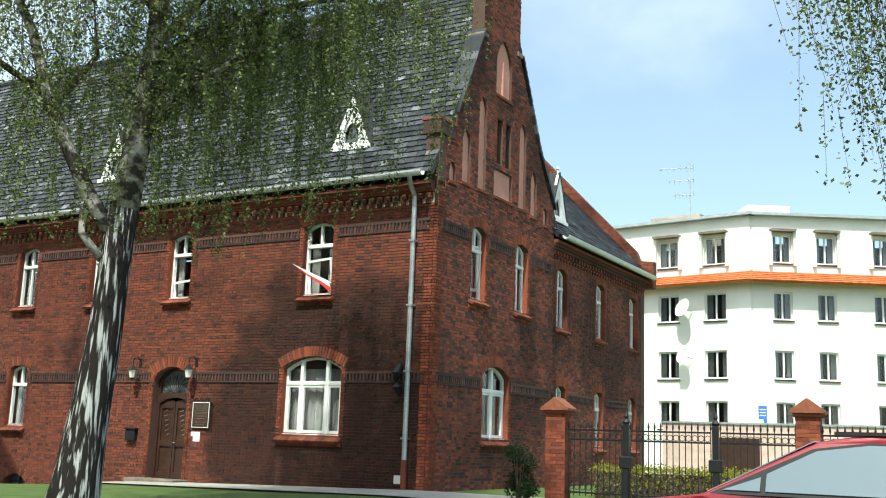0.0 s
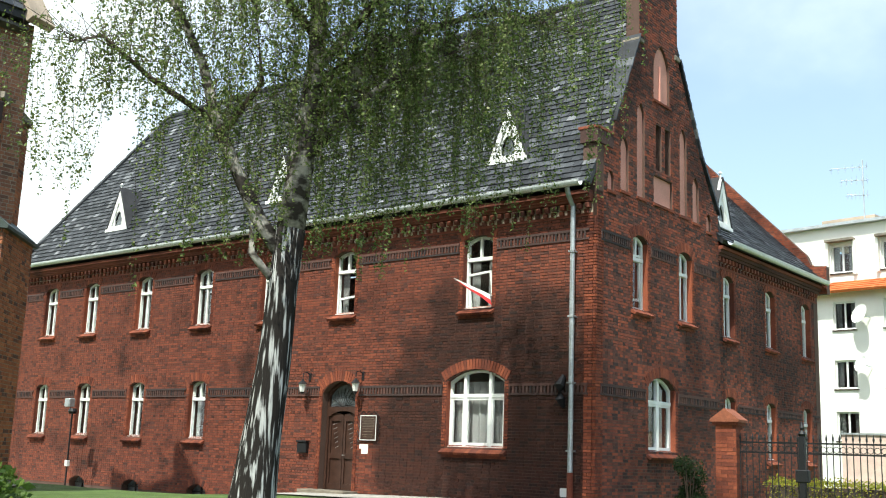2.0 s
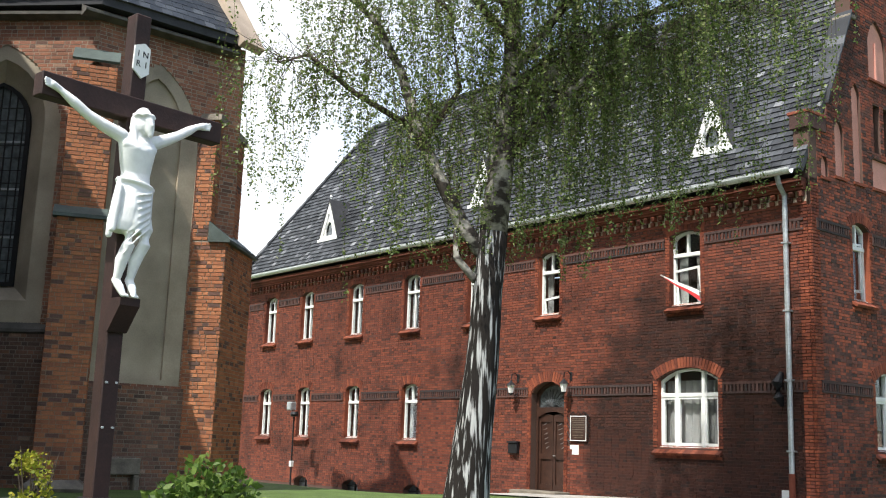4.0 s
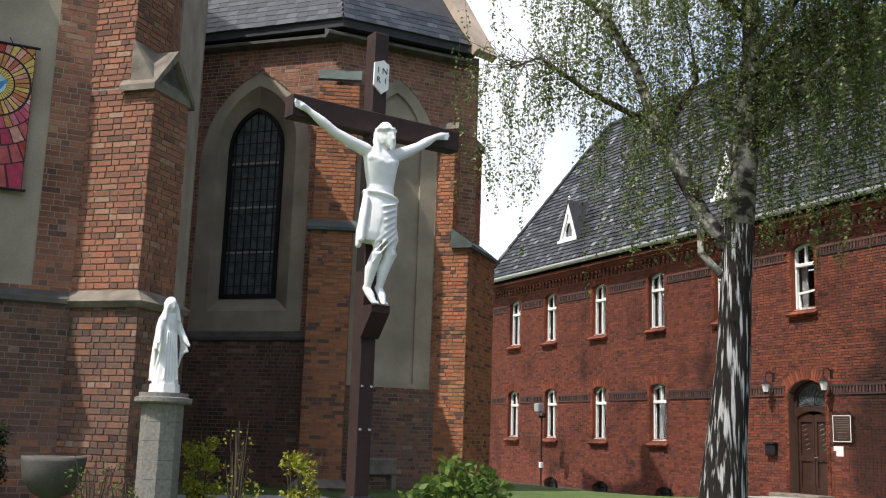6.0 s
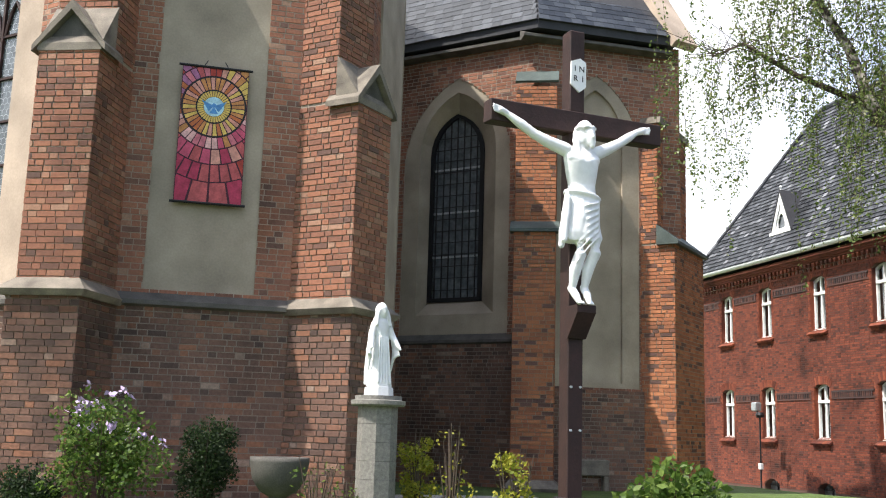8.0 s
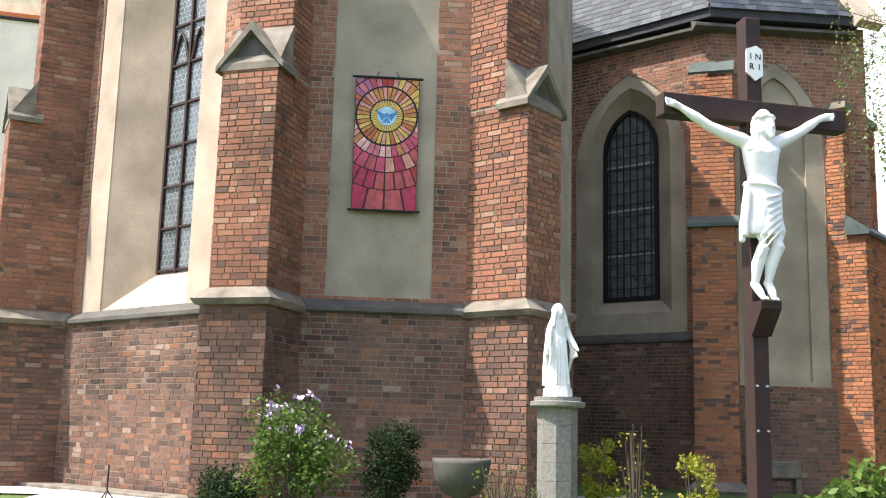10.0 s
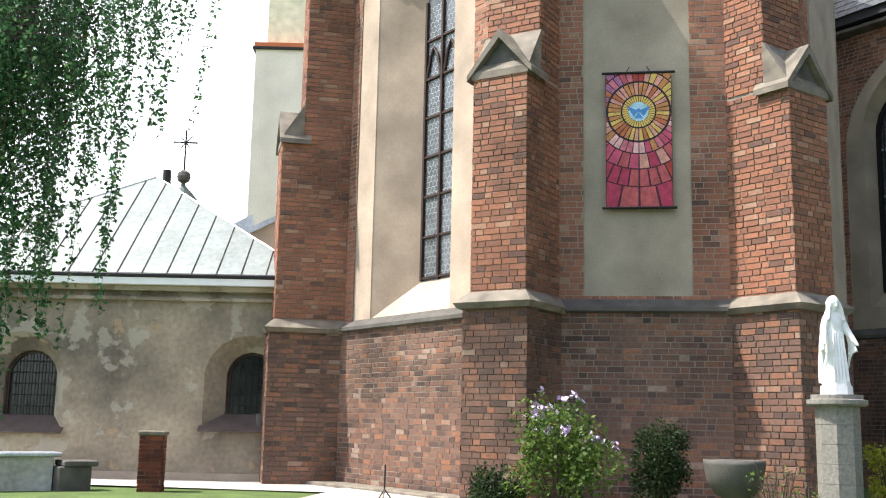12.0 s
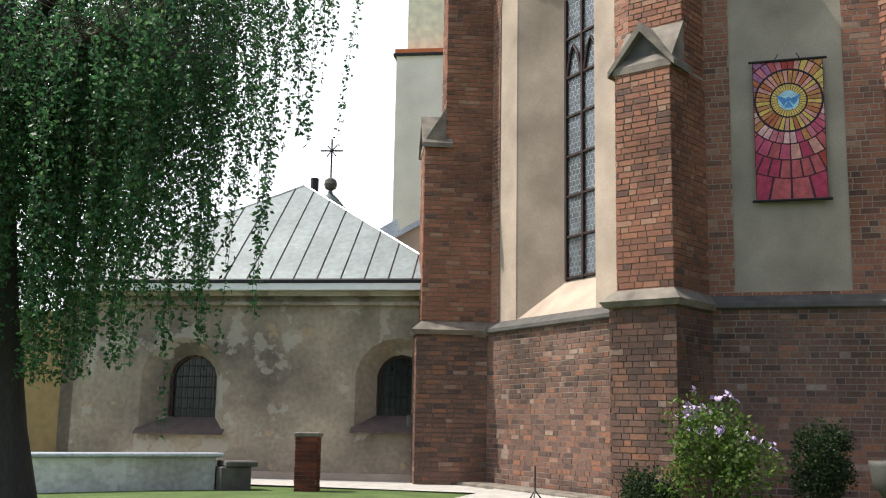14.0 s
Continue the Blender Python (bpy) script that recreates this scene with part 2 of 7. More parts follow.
LIMB_BARK = mat("pale_limb_bark", (0.36, 0.33, 0.29), 0.9, scale=2.4, fine=14, bump=0.8, dark=(0.055, 0.046, 0.04), amount=0.12, stretch=(1.2, 1.2, 1.8), shift=0.03, spec=0.1)
# near-black copy of the birch bark: the trunk's shade is in the colour
SHADED_BARK = mat("shaded_bark", (0.05, 0.042, 0.035), 0.95, scale=4, fine=16, bump=1.0, stretch=(2.6, 2.6, 0.6))
TWIG = mat("twig_bark", (0.07, 0.05, 0.035), 0.9, scale=8, fine=50)
GRASS = mat("grass", (0.085, 0.135, 0.03), 0.95, spread=0.4, scale=1.5, fine=120, bump=0.6)
ASPHALT = mat("asphalt", (0.06, 0.06, 0.06), 0.9, scale=1, fine=200)
GRAVEL = mat("gravel", (0.48, 0.45, 0.40), 0.95, spread=0.3, scale=4, fine=90, bump=0.7)
PAVING = mat("paving", (0.38, 0.36, 0.33), 0.9, scale=2, fine=60)
CAR_RED = mat("red_car_paint", (0.22, 0.008, 0.015), 0.25, 0.0, spread=0.05, scale=2, fine=90, bump=0.0, spec=0.7)
BLACK = mat("black_rubber", (0.015, 0.015, 0.016), 0.7, scale=5)
GLASS = glass_mat("window_glass")
CAR_GLASS = mat("car_glass", (0.13, 0.17, 0.20), 0.03, spread=0.02, bump=0.0, spec=1.0, grain=0.0)
LEAD_GLASS = mat("leaded_glass", (0.14, 0.16, 0.17), 0.14, spread=0.6, scale=4, fine=12, bump=0.25, spec=0.7)
DARK_PANE = mat("dark_pane", (0.025, 0.03, 0.03), 0.15, spread=0.5, scale=4, fine=12, bump=0.2, spec=0.6)
CURTAIN = mat("net_curtain", (0.24, 0.23, 0.225), 0.9, spread=0.15, scale=6, fine=60)
BIRCH_LEAF = piece_mat("birch_leaves", [(0.0, (0.070, 0.115, 0.028)), (0.5, (0.140, 0.195, 0.050)), (0.85, (0.23, 0.285, 0.085)), (1.0, (0.36, 0.37, 0.18))], rough=0.45, leaf=True)
# darker copy of BIRCH_LEAF, with the crown's shade put into its tints
SHADED_LEAF = piece_mat("shaded_birch_leaves", [(0.0, (0.024, 0.078, 0.030)), (0.6, (0.055, 0.15, 0.055)), (1.0, (0.13, 0.24, 0.085))], rough=0.45, leaf=True)
SHRUB_LEAF = piece_mat("shrub_leaves", [(0.0, (0.04, 0.08, 0.015)), (0.6, (0.10, 0.17, 0.03)), (1.0, (0.20, 0.27, 0.06))], rough=0.5, leaf=True)
YEW_LEAF = piece_mat("dark_evergreen", [(0.0, (0.010, 0.022, 0.009)), (1.0, (0.038, 0.065, 0.02))], rough=0.6, leaf=True)
YELLOW_LEAF = piece_mat("yellow_leaves", [(0.0, (0.16, 0.20, 0.02)), (1.0, (0.42, 0.38, 0.05))], rough=0.5, leaf=True)
PETAL = mat("lilac_petals", (0.55, 0.42, 0.62), 0.7, scale=10)


# ---- helpers for meshes ----
def mesh_of(bm, name):
    me = bpy.data.meshes.new(name)
    bm.normal_update()
    bm.to_mesh(me)
    bm.free()
    return me


def part(name, bm, material, parent=None, label="", smooth=False):
    me = bm if isinstance(bm, bpy.types.Mesh) else mesh_of(bm, name)
    if not me.materials:
        me.materials.append(material)
    if smooth:
        me.shade_smooth()
    ob = new(name, me)
    if parent:
        ob.parent = parent
    if label:
        ob["label"] = label
    return ob


def thing(name, m, label, category, group="", kind=""):
    ob = new(name)
    ob.empty_display_size = 0.2
    ob.matrix_world = m
    return tagged(ob, label, category, group, kind)


def frame_at(x, y, yaw, z=0.0):
    """Wall space: u along the wall at yaw, d inwards, z up."""
    return pose(x, y, z, 0, 0, yaw)


def box(bm, x0, x1, y0, y1, z0, z1, bevel=0.0, m=None):
    g = bmesh.ops.create_cube(bm, size=1)["verts"]
    bmesh.ops.scale(bm, vec=(x1 - x0, y1 - y0, z1 - z0), verts=g)
    bmesh.ops.translate(bm, vec=((x0 + x1) / 2, (y0 + y1) / 2, (z0 + z1) / 2), verts=g)
    if m is not None:
        bmesh.ops.transform(bm, matrix=m, verts=g)
    if bevel:
        es = list({e for v in g for e in v.link_edges})
        bmesh.ops.bevel(bm, geom=es, offset=bevel, segments=1, affect="EDGES")
    return bm


def boxes(*bs, bevel=0.0):
    bm = bmesh.new()
    for b in bs:
        box(bm, *b, bevel=bevel)
    return bm


def tube(bm, pts, radii, sides=8, cap=True):
    """A tapered tube along points."""
    rings = []
    for i, p in enumerate(pts):
        p = Vector(p)
        a = Vector(pts[max(0, i - 1)])
        b = Vector(pts[min(len(pts) - 1, i + 1)])
        q = (b - a).to_track_quat("Z", "Y")
        r = radii[i] if isinstance(radii, (list, tuple)) else radii
        rings.append([bm.verts.new(p + q @ Vector((r * math.cos(k * 2 * math.pi / sides), r * math.sin(k * 2 * math.pi / sides), 0))) for k in range(sides)])
    for a, b in zip(rings, rings[1:]):
        for k in range(sides):
            bm.faces.new((a[k], a[(k + 1) % sides], b[(k + 1) % sides], b[k]))
    if cap:
        bm.faces.new(rings[0][::-1])
        bm.faces.new(rings[-1])
    return bm


def lathe(bm, profile, sides=16, c=(0, 0)):
    rings = [[bm.verts.new((c[0] + r * math.cos(k * 2 * math.pi / sides), c[1] + r * math.sin(k * 2 * math.pi / sides), z)) for k in range(sides)] for r, z in profile]
    for a, b in zip(rings, rings[1:]):
        for k in range(sides):
            bm.faces.new((a[k], a[(k + 1) % sides], b[(k + 1) % sides], b[k]))
    bm.faces.new(rings[0][::-1])
    bm.faces.new(rings[-1])
    return bm


def prism(bm, loop, d0, d1):
    """A polygon in (u, z), pushed from d0 to d1."""
    f = [bm.verts.new((u, d0, z)) for u, z in loop]
    b = [bm.verts.new((u, d1, z)) for u, z in loop]
    bm.faces.new(f)
    bm.faces.new(b[::-1])
    n = len(loop)
    for i in range(n):
        bm.faces.new((f[i], b[i], b[(i + 1) % n], f[(i + 1) % n]))
    return bm


def rect(u0, u1, z0, z1):
    return [(u0, z0), (u1, z0), (u1, z1), (u0, z1)]


def arch(u0, u1, z0, z1, rise, n=8):
    """A round-headed loop: z1 is the crown, rise the height of its curve."""
    c, h = (u0 + u1) / 2, (u1 - u0) / 2
    r = (h * h + rise * rise) / (2 * rise)
    a = math.asin(min(1, h / r))
    zc = z1 - r
    if rise >= h:
        a = math.pi / 2
    return [(u0, z0), (u1, z0)] + [(c + r * math.sin(a - 2 * a * i / n), zc + r * math.cos(a - 2 * a * i / n)) for i in range(n + 1)]


def ogive(u0, u1, z0, z1, k=1.1, n=6):
    """A pointed loop; k: radius over width."""
    w = u1 - u0
    c = (u0 + u1) / 2
    r = k * w
    rise = math.sqrt(max(0.0, r * r - (r - w / 2) ** 2))
    zs = z1 - rise
    out = [(u0, z0), (u1, z0)]
    top = math.acos((r - w / 2) / r)
    for i in range(n + 1):
        a = top * i / n
        out.append((u1 - r + r * math.cos(a), zs + r * math.sin(a)))
    for i in range(n - 1, -1, -1):
        a = top * i / n
        out.append((u0 + r - r * math.cos(a), zs + r * math.sin(a)))
    return out


def plate(loops, d0, d1):
    """A wall slab: the first loop is its outline, the others are openings through it."""
    bm = bmesh.new()
    es = []
    for lp in loops:
        vs = [bm.verts.new((u, d0, z)) for u, z in lp]
        es += [bm.edges.new((vs[i], vs[(i + 1) % len(vs)])) for i in range(len(vs))]
    bmesh.ops.triangle_fill(bm, use_beauty=True, use_dissolve=False, edges=es, normal=(0, -1, 0))
    ex = bmesh.ops.extrude_face_region(bm, geom=list(bm.faces))
    bmesh.ops.translate(bm, vec=(0, d1 - d0, 0), verts=[g for g in ex["geom"] if isinstance(g, bmesh.types.BMVert)])
    bmesh.ops.recalc_face_normals(bm, faces=list(bm.faces))
    return bm


def spans(loops, z):
    """Where a level line lies inside the outline and outside the openings."""
    xs = []
    for lp in loops:
        for i in range(len(lp)):
            (u0, a), (u1, b) = lp[i], lp[(i + 1) % len(lp)]
            if (a <= z) != (b <= z):
                xs.append(u0 + (z - a) / (b - a) * (u1 - u0))
    xs.sort()
    return list(zip(xs[::2], xs[1::2]))


rng = random.Random(7)


def lay(loops, length, course, joint=None, proud=0.012, rough=0.004, bond="cross"):
    """Rows of bricks inside the loops: a list of (u0, u1, z0, z1, proud)."""
    joint = joint or (0.015 if bond == "flemish" else 0.011)
    if bond == "flemish":
        proud, rough = 0.006, 0.45 * rough
    zs = [z for _, z in loops[0]]
    z, row, out = min(zs), 0, []
    while z < max(zs) - course * 0.4:
        for a, b in spans(loops, z + course * 0.5):
            u = a - (rng.random() * length if bond == "flemish" else rng.random() * 0.02 + (length * 0.5 if row % 2 else 0.0))
            k = 0
            while u < b:
                w = length
                if bond == "cross" and row % 2:
                    w = length * 0.5
                elif bond == "flemish" and (k + row) % 2:
                    w = length * 0.5
                w *= rng.uniform(0.97, 1.03)
                p, q = max(u, a), min(u + w - joint, b)
                if q - p > 0.02:
                    out.append((p, q, z + joint * 0.5, z + course - joint * 0.5, proud + rng.uniform(-rough, rough)))
                u += w
                k += 1
        z += course
        row += 1
    return out


def brick_mesh(name, bricks):
    vs, fs = [], []
    for p, q, z0, z1, d in bricks:
        i = len(vs)
        e = 0.004
        j = rng.uniform(-0.003, 0.003)
        vs += [(p, 0.002, z0), (q, 0.002, z0), (q, 0.002, z1), (p, 0.002, z1), (p + e, -d, z0 + e), (q - e, -d + j, z0 + e), (q - e, -d + j, z1 - e), (p + e, -d, z1 - e)]
        fs += [(i + 4, i + 5, i + 6, i + 7), (i, i + 1, i + 5, i + 4), (i + 1, i + 2, i + 6, i + 5), (i + 2, i + 3, i + 7, i + 6), (i + 3, i, i + 4, i + 7)]
    me = bpy.data.meshes.new(name)
    me.from_pydata(vs, [], fs)
    return me


PIECES = []


def wall(name, m, loops, thick, label, back, brick=None, length=0.25, course=0.077, skin=None, bond="cross", rough=0.004, singles=None):
    """A wall with real openings, and its bricks."""
    ob = new(name, mesh_of(plate(loops, 0, thick), name))
    ob.data.materials.append(back)
    ob.matrix_world = m
    tagged(ob, label, "wall", kind="structure")
    if brick:
        laid = lay(skin or loops, length, course, bond=bond, rough=rough)
        if singles:
            PIECES.append((ob, Matrix(), [k for k in laid if singles[0] < k[0] and k[1] < singles[1] and singles[2] < k[2] < singles[3]][:290], brick))
            taken = set(PIECES[-1][2])
            laid = [k for k in laid if k not in taken]
        b = part("brickwork", brick_mesh("brickwork", laid), brick, ob)
        tagged(b, kind="stuff")
    return ob


# ---- ground ----
def lift(x, y):
    """Height of the ground."""
    a = max(0.0, min(1.0, (-9 - x) / 5)) * max(0.0, min(1.0, (y + 5) / 4)) * max(0.0, min(1.0, (x + 60) / 10))
    b = max(0.0, min(1.0, (x + 9) / 9)) * max(0.0, min(1.0, (y + 6) / 5)) * max(0.0, min(1.0, (40 - x) / 20))
    return -0.55 * a + 0.2 * b


def sheet(name, xs, ys, material, up=0.0, label="", bumpy=0.0):
    vs, fs = [], []
    for y in ys:
        for x in xs:
            vs.append((x, y, lift(x, y) + up + bumpy * (noise.noise((x * 0.7, y * 0.7, 0)))))
    n = len(xs)
    for j in range(len(ys) - 1):
        for i in range(n - 1):
            k = j * n + i
            fs.append((k, k + 1, k + n + 1, k + n))
    me = bpy.data.meshes.new(name)
    me.from_pydata(vs, [], fs)
    me.materials.append(material)
    return tagged(new(name, me), label, name, kind="structure")


def steps(a, b, n):
    return [a + (b - a) * i / n for i in range(n + 1)]


FAR = [2500, 900, 300, 120]
sheet("ground", [-f for f in FAR] + steps(-60, 60, 120) + FAR[::-1], [-f for f in FAR] + steps(-60, 60, 120) + FAR[::-1], GRASS, 0.0, "mown green lawn reaching to the far distance", 0.02)
sheet("pavement", steps(-30, 3.2, 60), steps(-2.2, -0.1, 6), PAVING, 0.04, "pale paved strip along the brick house")
sheet("road", steps(2, 60, 30), steps(-18, -5.5, 12), ASPHALT, 0.035, "grey asphalt road under the red car")


# ---- brick house ----
def voussoirs(u0, u1, z1, rise, depth=0.26, n=15):
    """Bricks set on edge over an opening."""
    c, h = (u0 + u1) / 2, (u1 - u0) / 2 + 0.06
    r = (h * h + rise * rise) / (2 * rise)
    a = math.asin(min(1, h / r))
    bm = bmesh.new()
    for i in range(n):
        t = -a + 2 * a * (i + 0.5) / n
        w = 2 * a * r / n - 0.008
        m = Matrix.Translation((c, 0, z1 - r)) @ Matrix.Rotation(t, 4, "Y")
        box(bm, -w / 2, w / 2, -0.022, 0.1, r, r + depth, m=m)
    return bm


def slab_loop(loop, inset):
    cu = sum(u for u, _ in loop) / len(loop)
    z0, z1 = min(z for _, z in loop), max(z for _, z in loop)
    w = max(u for u, _ in loop) - min(u for u, _ in loop)
    return [(cu + (u - cu) * (w - 2 * inset) / w, z0 + inset + (z - z0) * (z1 - z0 - 2 * inset) / (z1 - z0)) for u, z in loop]


count = {"window": 0}


def clip_loop(loop, u0, u1, z0, z1):
    """A convex loop cut to a rectangle."""
    def cut(pts, f):
        out = []
        for i in range(len(pts)):
            p, q = pts[i], pts[(i + 1) % len(pts)]
            a, b = f(p), f(q)
            if a >= 0:
                out.append(p)
            if (a >= 0) != (b >= 0):
                t = a / (a - b)
                out.append((p[0] + (q[0] - p[0]) * t, p[1] + (q[1] - p[1]) * t))
        return out
    for f in (lambda p: p[0] - u0, lambda p: u1 - p[0], lambda p: p[1] - z0, lambda p: z1 - p[1]):
        loop = cut(loop, f)
    return loop


def casement(m, u0, u1, z0, z1, rise, label, lights=1, transom=0.68, sill=True, curtain=True, depth=0.14, group="house windows", tilt=0.0):
    """A white wooden window in its brick opening."""
    count["window"] += 1
    w = thing("window_%d" % count["window"], m, label, "window", group, "structure")
    lp = arch(u0 + 0.01, u1 - 0.01, z0, z1 - 0.01, rise)
    part("window_frame", plate([lp, slab_loop(lp, 0.065)], depth, depth + 0.09), WHITE_PAINT, w)
    zt = z0 + (z1 - z0) * transom
    part("transom", boxes((u0 + 0.03, u1 - 0.03, depth - 0.03, depth + 0.08, zt - 0.05, zt + 0.05), bevel=0.01), WHITE_PAINT, w)
    edges = {1: [0, 0.5, 1], 2: [0, 0.5, 1], 3: [0, 0.27, 0.73, 1]}[lights]
    us = [u0 + 0.05 + (u1 - u0 - 0.1) * e for e in edges]
    for k, u in enumerate(us[1:-1]):
        if lights == 1:
            part("mullion", boxes((u - 0.035, u + 0.035, depth - 0.02, depth + 0.07, zt + 0.04, z1 - 0.06), bevel=0.008), WHITE_PAINT, w)
            part("mullion", boxes((u - 0.03, u + 0.03, depth + 0.0, depth + 0.07, z0 + 0.05, zt - 0.04), bevel=0.008), WHITE_PAINT, w) if tilt == 0 else None
        else:
            part("mullion", boxes((u - 0.05, u + 0.05, depth - 0.035, depth + 0.08, z0 + 0.04, z1 - 0.08), bevel=0.01), WHITE_PAINT, w)
    inner = slab_loop(lp, 0.06)
    for a, b in zip(us, us[1:]):
        for c, d in ((z0, zt), (zt, z1)):
            q = clip_loop(inner, a + 0.01, b - 0.01, c + 0.02, d - 0.02)
            if len(q) > 2:
                if c == z0 and lights > 1:
                    part("sash", plate([rect(a + 0.03, b - 0.03, c + 0.06, d - 0.05), rect(a + 0.085, b - 0.085, c + 0.13, d - 0.105)], depth - 0.01, depth + 0.05), WHITE_PAINT, w)
                g = part("pane", prism(bmesh.new(), q, depth + 0.045, depth + 0.05), GLASS, w)
                g.visible_shadow = False
    if tilt:
        bm = plate([rect(u0 + 0.1, u1 - 0.06, z0 + 0.06, zt - 0.05), rect(u0 + 0.16, u1 - 0.12, z0 + 0.13, zt - 0.11)], -0.02, 0.03)
        s = part("open_sash", bm, WHITE_PAINT, w, "white sash tilted open")
        s.matrix_local = Matrix.Translation((0, depth + 0.1, z0)) @ Matrix.Rotation(tilt, 4, "X") @ Matrix.Rotation(-0.08, 4, "Y") @ Matrix.Translation((0, 0, -z0))
    if sill:
        bm = bmesh.new()
        n = max(4, int((u1 - u0 + 0.2) / 0.12))
        wd = (u1 - u0 + 0.2) / n
        for i in range(n):
            a = u0 - 0.1 + i * wd
            mm = Matrix.Translation((a, 0, z0 - 0.03)) @ Matrix.Rotation(radians(32), 4, "X")
            box(bm, 0.004, wd - 0.004, -0.19, 0.2, -0.07, 0.0, m=mm)
            box(bm, a + 0.004, a + wd - 0.004, -0.05, 0.05, z0 - 0.26, z0 - 0.19)
        part("brick_sill", bm, TRIM_BRICK, w, "sloping red brick sill")
        part("window_sill", boxes((u0 - 0.02, u1 + 0.02, depth - 0.06, depth + 0.06, z0 - 0.03, z0 + 0.03), bevel=0.008), WHITE_PAINT, w)
    part("brick_arch", voussoirs(u0, u1, z1, rise, 0.26, max(11, int((u1 - u0) / 0.075))), TRIM_BRICK, w, "red brick arch")
    for a, b in ((u0 - 0.13, u0), (u1, u1 + 0.13)):
        j = part("jamb", brick_mesh("jamb", lay([rect(a, b, z0, z1 - rise)], 0.14, 0.077, proud=0.02, bond="run")), TRIM_BRICK, w, "orange-red brick jamb")
    part("reveal", boxes((u0 - 0.0, u0 + 0.012, 0.0, depth, z0, z1 - rise), (u1 - 0.012, u1, 0.0, depth, z0, z1 - rise)), TRIM_BRICK, w)
    if curtain:
        bm = bmesh.new()
        n = 24
        top = zt - 0.02 if lights == 1 else z1 - rise
        rows = []
        for z in (z0 + 0.08, top):
            rows.append([bm.verts.new((u0 + 0.05 + (u1 - u0 - 0.1) * i / n, depth + 0.22 + 0.03 * math.sin(i * 2.1), z)) for i in range(n + 1)])
        gap = rng.choice((0.3, 0.45, 0.0))
        for i in range(n):
            if abs(i / n - 0.45) < gap / 2:
                continue
            bm.faces.new((rows[0][i], rows[0][i + 1], rows[1][i + 1], rows[1][i]))
        part("curtain", bm, CURTAIN, w, "pale pleated net curtain")
    return w


FRONT = frame_at(0, 0, 0)
GABLE = frame_at(0, 0, 90)
upper = [(c, 5.1, 6.97, 0.86) for c in (-24.1, -21.4, -18.15, -14.88, -11.6, -8.42)] + [(-3.58, 5.0, 6.95, 0.96)]
lower = [(c, 1.42, 3.28, 0.86) for c in (-24.1, -21.3, -18.1, -14.8, -11.6)]
front_holes = [arch(c - w / 2, c + w / 2, a, b, 0.14) for c, a, b, w in upper + lower]
front_holes.append(arch(-4.48, -2.62, 1.42, 3.42, 0.3))
front_holes.append(arch(-9.06, -7.74, 0.12, 3.18, 0.32))
base_holes = [arch(c - 0.48, c + 0.48, -0.5, 0.0, 0.2) for c in (-21.2, -18.0, -14.5)]
outline = rect(-26.0, 0, -0.7, 7.75)


quoin = rect(-0.32, 0.0, -0.3, 7.1)
body = [rect(-26.0, -0.32, -0.3, 7.1)] + front_holes + base_holes
wall_front = wall("wall_front", FRONT, [outline] + front_holes + base_holes, 0.4, "red brick front wall with sooty dark patches", HOUSE_MORTAR, HOUSE_BRICK, skin=body, singles=(-7.5, -4.6, 0.45, 2.7))
part("quoin", brick_mesh("quoin", lay([quoin], 0.25, 0.077, proud=0.018)), TRIM_BRICK, wall_front, "bright orange brick corner")

gable_outline = [(0, -0.5), (7.0, -0.5), (7.0, 8.5), (6.75, 8.6), (5.85, 9.9), (4.5, 12.35), (4.4, 12.5), (4.4, 15.2), (2.15, 15.2), (2.15, 12.3), (0.85, 9.75), (0.75, 9.3), (0.0, 9.3)]
gw = [(2.2, 5.05, 6.98, 0.82), (4.8, 5.05, 6.98, 0.82)]
gable_holes = [arch(c - w / 2, c + w / 2, a, b, 0.16) for c, a, b, w in gw] + [arch(2.6, 4.14, 1.47, 3.4, 0.28)]
pink = [ogive(0.5, 0.82, 7.85, 8.4, 0.9), ogive(1.15, 1.58, 7.98, 9.45, 1.0), ogive(2.02, 2.45, 8.0, 10.6, 1.0), rect(2.95, 4.05, 8.02, 8.8), ogive(2.95, 3.9, 10.93, 12.6, 0.9), ogive(4.5, 4.95, 8.0, 10.55, 1.0), ogive(5.3, 5.72, 7.95, 9.3, 1.0), ogive(6.2, 6.52, 7.85, 8.4, 0.9)]
slits = [rect(3.08, 3.42, 8.95, 10.25), rect(3.6, 3.94, 8.95, 10.25)]
gq = rect(0, 0.32, -0.3, 7.6)
wall_gable = wall("wall_gable", GABLE, [gable_outline] + gable_holes + pink + slits, 0.4, "dark sooty brick gable wall with pointed pink panels", HOUSE_MORTAR, GABLE_BRICK, skin=[[(0.32, -0.3)] + [(u, z) for u, z in gable_outline[1:-1]] + [(0.32, 9.3)]] + gable_holes + pink + slits, singles=(0.35, 7.0, 3.3, 5.0))
part("quoin", brick_mesh("quoin", lay([gq], 0.25, 0.077, proud=0.018)), TRIM_BRICK, wall_gable, "bright orange brick corner")
part("gable_foot", boxes((-0.08, 0.72, -0.05, 0.45, 8.95, 9.3), (-0.1, 0.76, -0.07, 0.5, 9.3, 9.38), bevel=0.01), GABLE_BRICK, wall_gable)
